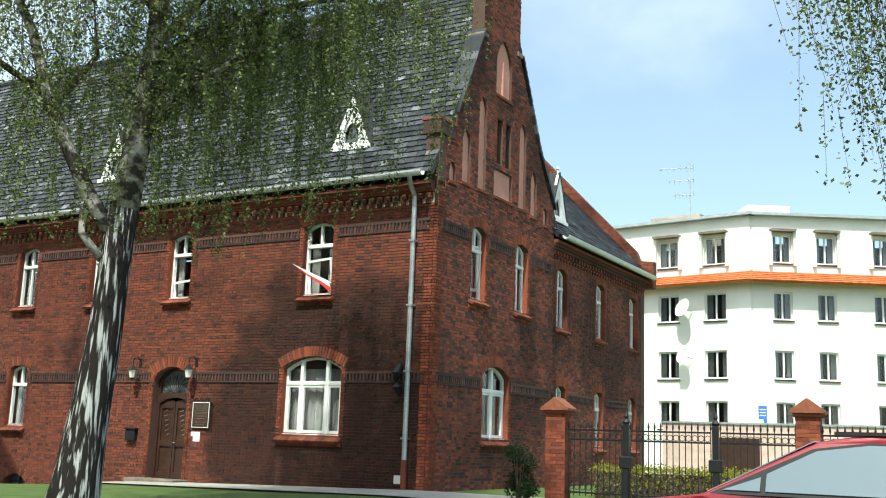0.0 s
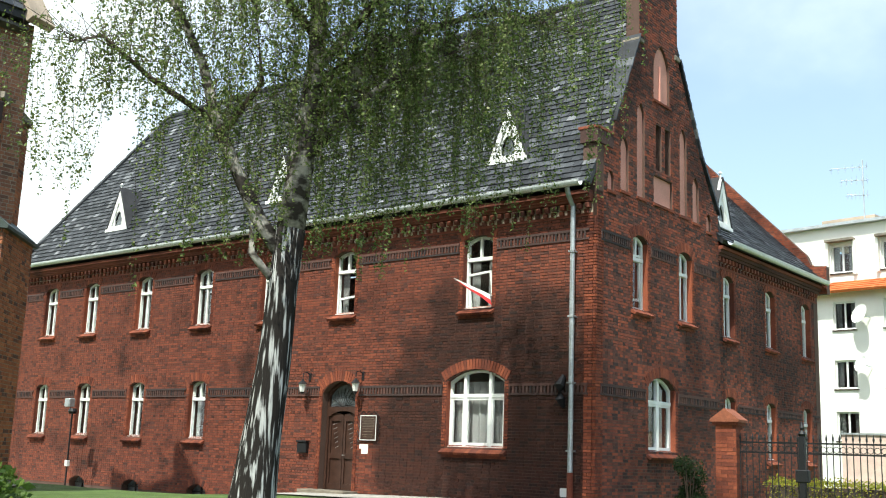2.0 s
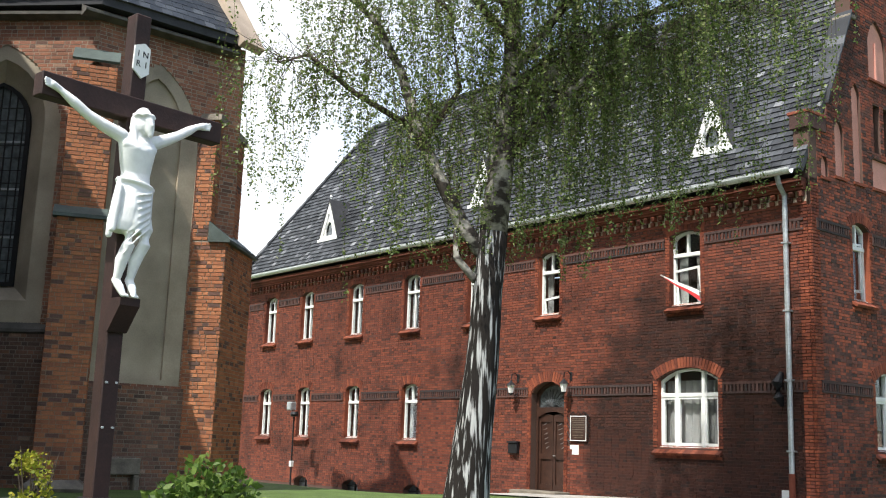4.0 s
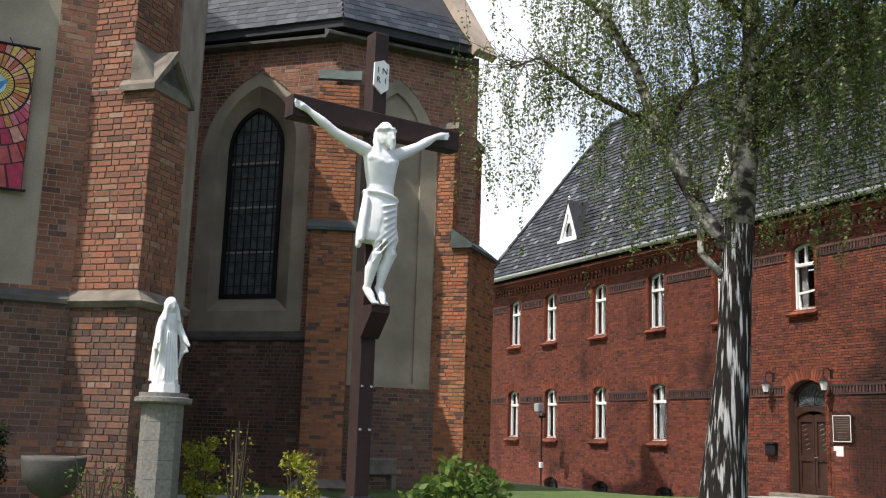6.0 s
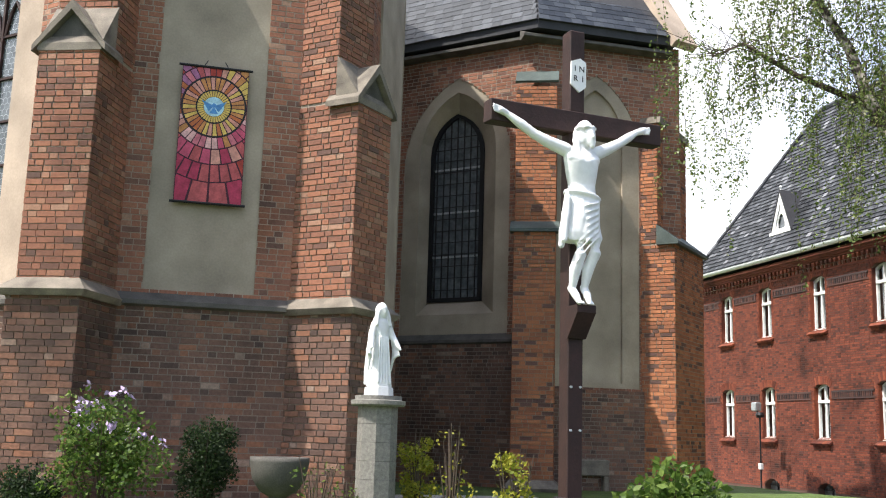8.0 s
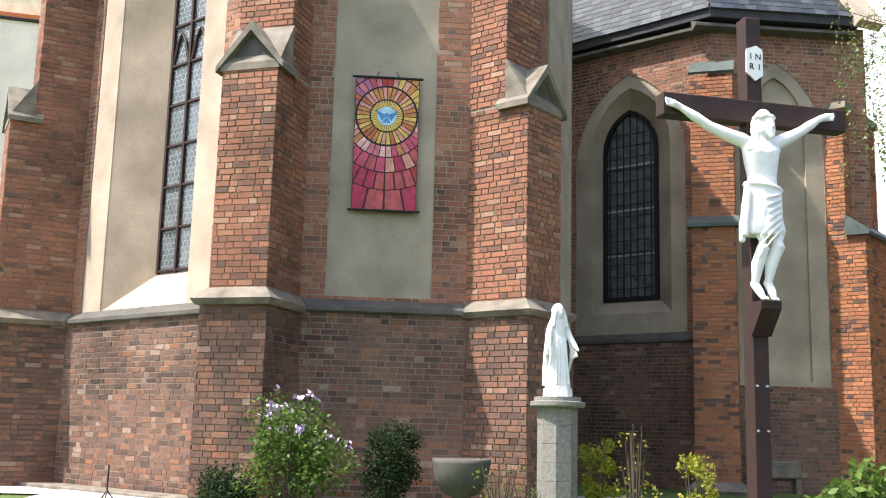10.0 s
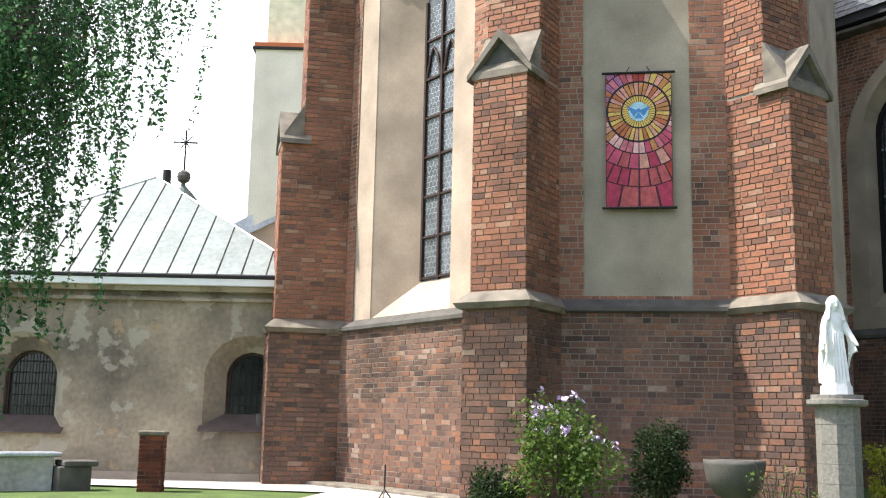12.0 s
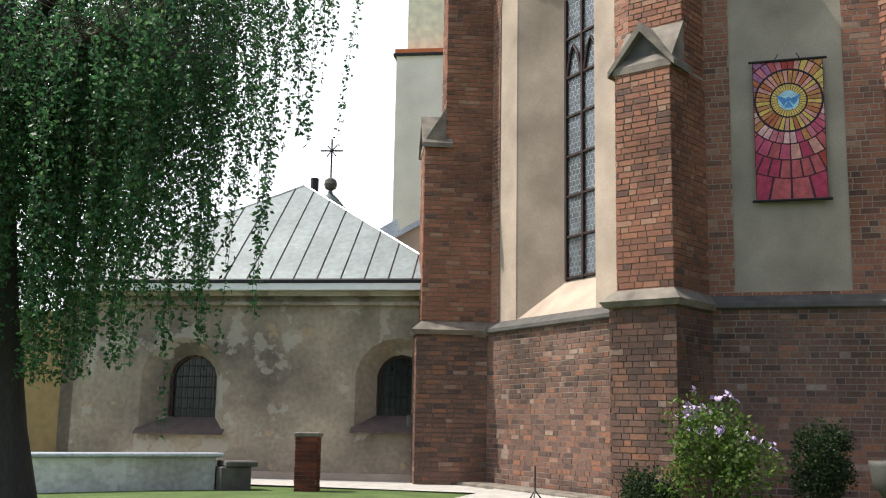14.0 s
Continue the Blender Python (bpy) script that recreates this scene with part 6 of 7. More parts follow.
for a in (0.7, 2.3, 3.9, 5.4):
    tube(bm, [(0, 0, 11.45), (0.05 * math.cos(a), 0.28 * math.cos(a), 11.45 + 0.28 * math.sin(a))], 0.02, 5)
part("iron_cross", bm, IRON, sp)
SHED = frame_at(-15.53, -31.69, 107)
nr = part("aisle_wall", prism(bmesh.new(), [(-0.55, 4.0), (3.0, 4.0), (3.0, 8.2), (0.92, 7.12), (-0.45, 6.3)], 0.0, 1.5), CREAM_PLASTER)
nr.matrix_world = SHED
tagged(nr, "pale plastered aisle wall under a grey roof", "wall", kind="structure")
part("aisle_roof", prism(prism(bmesh.new(), [(-0.5, 6.27), (3.0, 8.2), (3.0, 8.36), (-0.58, 6.4)], -0.12, 1.5), [(-0.9, 6.6), (-0.6, 6.42), (0.05, 6.79), (0.05, 7.16)], 0.1, 1.4), ZINC, nr, "grey sheet-metal aisle roof")

# garden pieces before the annex
bp = thing("brick_post", pose(-5.27, -29.6, 0, 0, 0, 15), "short red brick post with a stone cap", "post")
part("post_core", boxes((-0.19, 0.19, -0.19, 0.19, -0.1, 0.98)), MORTAR, bp)
for k in range(4):
    PIECES.append((bp, Matrix.Rotation(k * math.pi / 2, 4, "Z") @ pose(-0.2, -0.2, 0), lay([rect(0, 0.4, -0.1, 0.98)], 0.25, 0.077, bond="run"), TRIM_BRICK))
part("cap", boxes((-0.24, 0.24, -0.24, 0.24, 0.98, 1.06), bevel=0.015), STONE, bp)
lw = thing("low_wall", frame_at(-4.9, -31.4, -44), "low whitewashed wall with a flat coping", "wall", kind="structure")
part("wall_body", boxes((0, 6.5, 0, 0.35, -0.2, 0.58), bevel=0.01), LIMEWASH, lw)
part("coping", boxes((-0.12, 6.6, -0.08, 0.43, 0.58, 0.66), bevel=0.02), ZINC, lw)
part("end_step", boxes((-0.6, -0.02, 0.1, 0.6, -0.2, 0.42), (-0.7, -0.1, 0.05, 0.65, 0.42, 0.52), bevel=0.02), DARK_STONE, lw, "dark mossy stone block")
gv_ = sheet("gravel_path", steps(-9.5, -6.0, 6), steps(-36, -24.5, 12), GRAVEL, 0.03, "pale gravel strip along the church walls")
gp = sheet("church_apron", steps(-8, -2.6, 8), steps(-26.5, -14.0, 12), GRAVEL, 0.05, "pale paved apron at the foot of the choir")
for (p, yaw, L) in ((VA, 45, 6.4), (VB, 90, 4.0)):
    k = part("kerb", boxes((0, L, -0.65, -0.1, -0.1, 0.1), bevel=0.02), STONE)
    k.matrix_world = frame_at(p[0], p[1], yaw)
    tagged(k, "weathered stone footing along the church wall", "kerb", kind="structure")
yh = part("yellow_house", boxes((0, 9, 0, 6, 0, 5.0)), mat("ochre_plaster", (0.38, 0.25, 0.11), 0.9))
yh.matrix_world = frame_at(-17.0, -52.0, 110)
tagged(yh, "ochre plastered house behind the tree", "house", kind="structure")
part("window", boxes((1.0, 1.8, -0.05, 0.02, 1.2, 2.6)), WHITE_PAINT, yh)


# ---- gate, fence, street side ----
def gate_pillar(x, y, label):
    p = thing("gate_pillar", pose(x, y, 0, 0, 0, 5), label, "pillar", "gate pillars")
    part("core", boxes((-0.2, 0.2, -0.2, 0.2, -0.2, 2.05)), HOUSE_MORTAR, p)
    for k in range(4):
        PIECES.append((p, Matrix.Rotation(k * math.pi / 2, 4, "Z") @ pose(-0.21, -0.21, 0), lay([rect(0, 0.42, -0.1, 2.05)], 0.25, 0.077, joint=0.006, bond="run"), TRIM_BRICK))
    part("cap_band", boxes((-0.27, 0.27, -0.27, 0.27, 2.05, 2.12), bevel=0.01), TRIM_BRICK, p)
    bm = prism(bmesh.new(), [(-0.31, 2.12), (0.31, 2.12), (0.31, 2.17), (0.0, 2.40), (-0.31, 2.17)], -0.31, 0.31)
    part("gabled_cap", bm, CAP_TILE, p, "gabled red tile cap")


gate_pillar(3.5, -0.45, "orange brick gate pillar with a gabled cap")
gate_pillar(8.8, -0.9, "orange brick gate pillar with a gabled cap")


def railing(a, b, label):
    a, b = Vector(a), Vector(b)
    L = (b - a).length
    f = thing("iron_fence", Matrix.Translation(a) @ pose(0, 0, 0, 0, 0, math.degrees(math.atan2(b.y - a.y, b.x - a.x))), label, "fence", "fence panels")
    for z in (0.35, 1.45, 1.65):
        part("rail", boxes((0, L, -0.015, 0.015, z, z + 0.035)), IRON, f)
    n = int(L / 0.13)
    for i in range(n + 1):
        u = L * i / n
        bm = tube(bmesh.new(), [(u, 0, 0.3), (u, 0, 1.72)], 0.011, 5)
        tube(bm, [(u, 0, 1.7), (u, 0, 1.76), (u, 0, 1.86)], [0.011, 0.024, 0.002], 5)
        part("bar", bm, IRON, f)
    bm = bmesh.new()
    for i in range(n):
        u = L * (i + 0.5) / n
        r = 0.06
        for zc in (1.55, 0.48):
            for k in range(8):
                p0, p1 = 2 * math.pi * k / 8, 2 * math.pi * (k + 1) / 8
                tube(bm, [(u + r * math.cos(p0), 0, zc + r * math.sin(p0)), (u + r * math.cos(p1), 0, zc + r * math.sin(p1))], 0.007, 4, cap=False)
    part("scrolls", bm, IRON, f)
    return f


def gate_post(x, y):
    g = thing("gate_post", pose(x, y, 0), "black iron gate post with a spear top", "post", "gate posts")
    part("shaft", boxes((-0.06, 0.06, -0.06, 0.06, 0, 1.85), bevel=0.01), IRON, g)
    part("spear", lathe(bmesh.new(), [(0.06, 1.85), (0.085, 1.9), (0.03, 1.97), (0.05, 2.02), (0.005, 2.15)], 8), IRON, g)
    part("lock_box", boxes((-0.13, 0.13, -0.08, 0.08, 0.95, 1.2), bevel=0.02), IRON, g)


railing((3.75, -0.47, 0.05), (5.0, -0.6, 0.05), "black wrought-iron fence panel with spear tips")
gate_post(5.1, -0.62)
railing((5.2, -0.63, 0.05), (6.9, -0.75, 0.05), "black wrought-iron gate leaf with spear tips")
gate_post(7.0, -0.76)
railing((7.1, -0.77, 0.05), (8.55, -0.88, 0.05), "black wrought-iron gate leaf with spear tips")
railing((9.05, -0.92, 0.05), (12.5, -1.2, 0.05), "black wrought-iron fence panel with spear tips")

pw = part("pink_wall", boxes((0, 12, 0, 0.3, 0, 2.55)), mat("pink_render", (0.70, 0.52, 0.45), 0.9))
pw.matrix_world = frame_at(-1.5, 22.0, 3)
tagged(pw, "low pale pink garden wall", "wall", kind="structure")
part("coping", boxes((0, 12, -0.06, 0.36, 2.55, 2.63)), ZINC, pw)
part("garage_door", boxes((2.2, 4.0, -0.03, 0.05, 0, 2.0)), DOOR_WOOD, pw, "dark garage door")

# white apartment block
WBM = [frame_at(-13.5, 31.9, -8), frame_at(0.4, 30.0, 31)]
wb = thing("apartment_block", pose(0, 0, 0), "white four-storey apartment block with an orange tile band", "building")
ROWS = [(2.5, 3.9), (5.0, 6.4), (7.9, 9.3), (10.74, 12.17)]


def facade(m, length, cols, w):
    holes = [rect(c - w / 2, c + w / 2, a, b) for c in cols for a, b in ROWS]
    f = part("facade", plate([rect(0, length, -0.5, 13.1)] + holes, 0, 0.4), WHITE_WALL, wb)
    f.matrix_world = m
    for c in cols:
        for a, b in ROWS:
            o = part("window_frame", plate([rect(c - w / 2, c + w / 2, a, b), rect(c - w / 2 + 0.07, c - 0.04, a + 0.08, b - 0.08), rect(c + 0.04, c + w / 2 - 0.07, a + 0.08, b - 0.08)], 0.12, 0.2), WHITE_PAINT, wb)
            o.matrix_world = m
            g = part("pane", boxes((c - w / 2 + 0.05, c + w / 2 - 0.05, 0.16, 0.17, a + 0.05, b - 0.05)), GLASS, o)
            s = part("sill", boxes((c - w / 2 - 0.05, c + w / 2 + 0.05, -0.08, 0.14, a - 0.07, a - 0.01)), DARK_BRICK, o)
            bk = part("curtain", boxes((c - w / 2, c - w * 0.22, 0.3, 0.32, a, b), (c + w * 0.2, c + w / 2, 0.3, 0.32, a, b)), CURTAIN, o)
    # dark brown sheet behind the panes, standing in for the unlit rooms
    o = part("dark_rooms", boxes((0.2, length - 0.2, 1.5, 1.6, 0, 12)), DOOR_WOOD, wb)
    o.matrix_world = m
    ob = tiles("tile_band", m @ pose(0, -0.75, 9.75, -55), [(-0.3, 0), (length + 0.35, 0), (length + 0.1, 1.0), (-0.1, 1.0)], "orange tile band round the white block", 0.22, 0.2, ORANGE_TILE, ORANGE_TILE)
    g = part("roof_edge", boxes((-0.2, length + 0.2, -0.35, 1.0, 13.1, 13.25), (0.2, length, 0.8, 4.0, 13.25, 13.4)), ZINC, wb)
    g.matrix_world = m
    for c in cols:
        a = part("window_awning", boxes((c - w / 2 - 0.15, c + w / 2 + 0.15, -0.4, 0.1, 12.3, 12.42)), STONE, wb)
        a.matrix_world = m
        for k in (c - w / 2 - 0.2, c + w / 2 + 0.05):
            s = part("frame_pier", boxes((k, k + 0.15, -0.2, 0.05, 10.6, 12.3)), WHITE_WALL, wb)
            s.matrix_world = m


facade(WBM[0], 14.05, [3.2, 6.4, 9.65, 12.2], 1.15)
facade(WBM[1], 14.0, [1.59, 3.78, 6.6, 9.5], 0.95)
rb = part("penthouse", boxes((0.2, 2.4, 1, 3, 13.2, 13.9)), WHITE_WALL, wb)
rb.matrix_world = WBM[1]
rb2 = part("stair_head", boxes((6.4, 9.4, 4.5, 9, 13.2, 14.6)), CREAM_PLASTER, wb)
rb2.matrix_world = WBM[0]
wall("wall_block_rear", frame_at(13, 50, 180), [rect(0, 30, 0, 12)], 0.4, "plain rear wall of the white block", WHITE_WALL)
for nm, (u, z, r) in (("satellite_dish", (10.75, 8.5, 0.5)), ("satellite_dish", (10.75, 6.1, 0.42))):
    d = thing(nm, WBM[0] @ pose(u, -0.5, z, 70, 0, -25), "white round satellite dish on the facade", "satellite dish", "dishes")
    part("dish", lathe(bmesh.new(), [(0.02, 0.0), (r * 0.6, 0.05), (r, 0.16), (r * 0.98, 0.17), (r * 0.6, 0.07), (0.02, 0.02)], 20), WHITE_PAINT, d)
    part("feed_arm", tube(bmesh.new(), [(0, -r, 0.1), (0, -0.1, 0.55)], 0.02, 5), ZINC, d)
    part("wall_arm", tube(bmesh.new(), [(0, 0, 0), (0, 0.1, -0.5)], 0.03, 5), ZINC, d)
ns = thing("notice_sign", WBM[1] @ pose(0.45, -0.02, 2.55), "tall blue and white notice sign on the white facade", "sign")
part("board", boxes((-0.2, 0.2, -0.03, 0.015, 0.0, 1.15), bevel=0.008), mat("sign_blue", (0.06, 0.20, 0.62), 0.5, spread=0.15, scale=4), ns)
part("white_field", boxes((-0.19, 0.02, -0.036, -0.031, 0.05, 0.5)), WHITE_PAINT, ns)
for k in range(3):
    part("text_bar", boxes((-0.15, 0.14, -0.036, -0.031, 0.66 + k * 0.14, 0.71 + k * 0.14)), WHITE_PAINT, ns)
an = thing("roof_aerial", pose(-3.2, 32.0, 13.2), "thin metal television aerial on the roof", "aerial")
part("mast", tube(bmesh.new(), [(0, 0, 0), (0, 0, 3.6)], 0.035, 6), ZINC, an)
for z, L in ((2.5, 1.1), (3.2, 1.6), (1.7, 0.8)):
    bm = tube(bmesh.new(), [(0.2, 0, z), (-L, 0, z + 0.15)], 0.02, 5)
    for k in range(6):
        u = 0.2 - (L + 0.2) * k / 5
        tube(bm, [(u, -0.25, z + 0.02), (u, 0.25, z + 0.1)], 0.012, 4)
        tube(bm, [(u, 0, z - 0.15), (u, 0, z + 0.25)], 0.012, 4)
    part("antenna", bm, ZINC, an)

# ---- red car ----
def car(m):
    c = thing("car", m, "dark red hatchback parked by the fence", "car")
    prof = [(-2.0, 0.35), (-2.02, 0.72), (-1.9, 0.86), (-1.0, 0.98), (-0.92, 0.99), (-0.1, 1.40), (0.3, 1.47), (1.0, 1.45), (1.6, 1.36), (1.95, 0.98), (2.02, 0.7), (2.0, 0.35)]
    bm = bmesh.new()
    rows = []
    for yk, sc, ins in ((-0.84, 0.0, 0.0), (-0.80, 1.0, 0.0), (0.80, 1.0, 0.0), (0.84, 0.0, 0.0)):
        rows.append([bm.verts.new((x, yk * (1 if z < 1.0 else 1 - 0.28 * (z - 0.98) / 0.5), z if sc else min(z, 1.43 if z > 1 else z))) for x, z in prof])
    for a, b in zip(rows, rows[1:]):
        for i in range(len(prof)):
            j = (i + 1) % len(prof)
            bm.faces.new((a[i], a[j], b[j], b[i]))
    bm.faces.new(rows[0])
    bm.faces.new(rows[-1][::-1])
    bmesh.ops.recalc_face_normals(bm, faces=list(bm.faces))
    b = part("car_body", bm, CAR_RED, c)
    bv = b.modifiers.new("round", "BEVEL")
    bv.width, bv.segments, bv.limit_method, bv.angle_limit = 0.04, 3, "ANGLE", radians(25)
    for s in (-1, 1):
        def side(name, pts, mt, off):
            bmm = bmesh.new()
            vs = [bmm.verts.new((x, s * (0.84 * (1 - 0.28 * max(0, z - 0.98) / 0.5) + off), z)) for x, z in pts]
            bmm.faces.new(vs)
            o = part(name, bmm, mt, c)
            o.modifiers.new("thick", "SOLIDIFY").thickness = 0.012
        side("window_seal", [(-0.86, 1.0), (0.1, 1.0), (1.55, 1.02), (1.5, 1.30), (0.9, 1.38), (0.25, 1.40), (-0.14, 1.345)], BLACK, 0.008)
        side("side_window", [(-0.45, 1.03), (0.52, 1.03), (0.52, 1.375), (0.25, 1.38), (-0.11, 1.33), (-0.45, 1.155)], CAR_GLASS, 0.02)
        side("side_window", [(0.6, 1.03), (1.45, 1.05), (1.42, 1.26), (0.9, 1.355), (0.6, 1.37)], CAR_GLASS, 0.02)
        side("quarter_light", [(-0.76, 1.03), (-0.49, 1.03), (-0.49, 1.13)], CAR_GLASS, 0.02)
        part("door_mirror", boxes((-0.85, -0.65, s * 0.84 - (0.16 if s < 0 else 0), s * 0.84 + (0.16 if s > 0 else 0), 0.8, 0.92), bevel=0.04), CAR_RED, c)
        for x in (-1.25, 1.25):
            w = part("wheel", bmesh.new(), BLACK, c)
            bmw = tube(bmesh.new(), [(x, s * 0.66, 0.31), (x, s * 0.84, 0.31)], 0.31, 24)
            bmw.to_mesh(w.data)
            bmw.free()
            part("rim", tube(bmesh.new(), [(x, s * 0.8, 0.31), (x, s * 0.855, 0.31)], 0.19, 16), ZINC, w)
        part("headlight", boxes((-1.98, -1.8, s * 0.65 - 0.14, s * 0.65 + 0.14, 0.66, 0.82), bevel=0.03), GLASS, c)
        part("roof_rail", boxes((-0.0, 1.3, s * 0.60 - 0.015, s * 0.60 + 0.015, 1.45, 1.475)), BLACK, c)
    bmm = bmesh.new()
    bmm.faces.new([bmm.verts.new(v) for v in ((-0.9, -0.74, 1.005), (-0.9, 0.74, 1.005), (-0.14, 0.62, 1.395), (-0.14, -0.62, 1.395))])
    o = part("windscreen", bmm, CAR_GLASS, c)
    o.modifiers.new("thick", "SOLIDIFY").thickness = 0.008


car(pose(11.35, -12.85, 0.02, 0, 0, 0))


# ---- plants ----
def leaf_mesh(name, pts, size, droop=0.6, seed=1, wide=0.6):
    """One small four-cornered leaf at each place."""
    r = np.random.RandomState(seed)
    pts = np.asarray(pts, float)
    n = len(pts)
    a = r.uniform(0, 2 * np.pi, n)
    el = r.uniform(-1.2, 0.3, n) if droop > 0.5 else r.uniform(-0.7, 1.1, n)
    s = size * r.uniform(0.6, 1.3, n)
    d = np.stack([np.cos(a) * np.cos(el), np.sin(a) * np.cos(el), np.sin(el)], 1)
    t = r.normal(size=(n, 3))
    w = np.cross(d, t)
    w /= np.linalg.norm(w, axis=1)[:, None] + 1e-9
    d, w = d * s[:, None], w * (s * wide * 0.5)[:, None]
    v = np.stack([pts, pts + d * 0.45 + w, pts + d, pts + d * 0.45 - w], 1).reshape(-1, 3)
    me = bpy.data.meshes.new(name)
    me.vertices.add(4 * n)
    me.vertices.foreach_set("co", v.ravel())
    me.loops.add(4 * n)
    me.loops.foreach_set("vertex_index", np.arange(4 * n, dtype=np.int32))
    me.polygons.add(n)
    me.polygons.foreach_set("loop_start", np.arange(0, 4 * n, 4, dtype=np.int32))
    me.update(calc_edges=True)
    return me


def weeping(name, m, trunk, limbs, strands, leaf_mat, label, seed, leaf=0.055, length=(0.8, 2.6), per=26, bark=None, spread=0.075, hem=None):
    """A weeping birch. trunk: (points, radii); limbs: (points, radii); strands: how many hang from each limb."""
    r = random.Random(seed)
    t = thing(name, m, label, "tree", "birch trees")
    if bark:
        part("trunk", tube(bmesh.new(), *trunk, 16), bark, t, "bark coloured dark to stand for shade", smooth=True)
    else:
        k = len(trunk[0]) // 2
        part("trunk", tube(bmesh.new(), trunk[0][:k + 1], trunk[1][:k + 1], 16), BARK, t, "white birch bark with black fissures", smooth=True)
        part("upper_trunk", tube(bmesh.new(), trunk[0][k:], trunk[1][k:], 14), LIMB_BARK, t, "smooth pale bark with dark bands", smooth=True)
    leaves = []
    tw = bmesh.new()
    for (pts, radii), ns in zip(limbs, strands):
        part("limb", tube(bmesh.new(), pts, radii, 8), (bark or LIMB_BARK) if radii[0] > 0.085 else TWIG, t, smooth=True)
        for k in range(ns):
            s = (r.random() ** 0.7) * (len(pts) - 1.001)
            i = int(s)
            p = Vector(pts[i]).lerp(Vector(pts[i + 1]), s - i)
            a = r.uniform(0, 2 * math.pi)
            out = r.uniform(0.1, 1.15)
            q = p + Vector((math.cos(a) * out, math.sin(a) * out, r.uniform(-0.1, 0.45)))
            L = r.uniform(*length)
            e = q + Vector((r.uniform(-0.25, 0.25), r.uniform(-0.25, 0.25), -L))
            if hem and r.random() > 0.03:
                e.z = max(e.z, hem(e.x) + r.uniform(-0.15, 0.9) ** 2)
                if e.z > q.z - 0.25:
                    continue
                L = q.z - e.z
            mid = q.lerp(e, 0.35) + Vector((math.cos(a) * 0.18, math.sin(a) * 0.18, 0.05))
            tube(tw, [p, q, mid, e], [0.009, 0.006, 0.004, 0.002], 3, cap=False)
            for j in range(int(per * L)):
                f = r.random() ** 0.8
                c = (q.lerp(mid, f * 2) if f < 0.5 else mid.lerp(e, f * 2 - 1))
                sp = spread * (1.15 - f * 0.7)
                leaves.append((c.x + r.gauss(0, sp), c.y + r.gauss(0, sp), c.z + r.gauss(0, sp)))
    tagged(part("twigwork", tw, TWIG, t), kind="stuff")
    cr = part("crown", leaf_mesh("crown", leaves, leaf, seed=seed), leaf_mat, t, "drooping strands of small leaves")
    tagged(cr, kind="stuff")
    return t


# the birch before the house: x to the right across the view, y away from the camera
def limb(a, b, c, r0):
    return ([a, b, c], [r0, r0 * 0.6, r0 * 0.2])


T1 = pose(0.1, -10.1, 0, 0, 0, 47.6)
trunk1 = ([(-0.36, 0, -0.2), (-0.27, 0, 0.5), (-0.2, 0, 1.4), (-0.08, 0, 2.6), (-0.02, 0, 3.8), (0.05, 0, 4.8), (0.18, 0.0, 6.2), (0.3, 0.05, 8.0), (0.25, 0.1, 10), (0.3, 0.1, 12.5), (0.3, 0.1, 16.5)],
          [0.48, 0.37, 0.31, 0.27, 0.24, 0.24, 0.2, 0.15, 0.12, 0.09, 0.03])
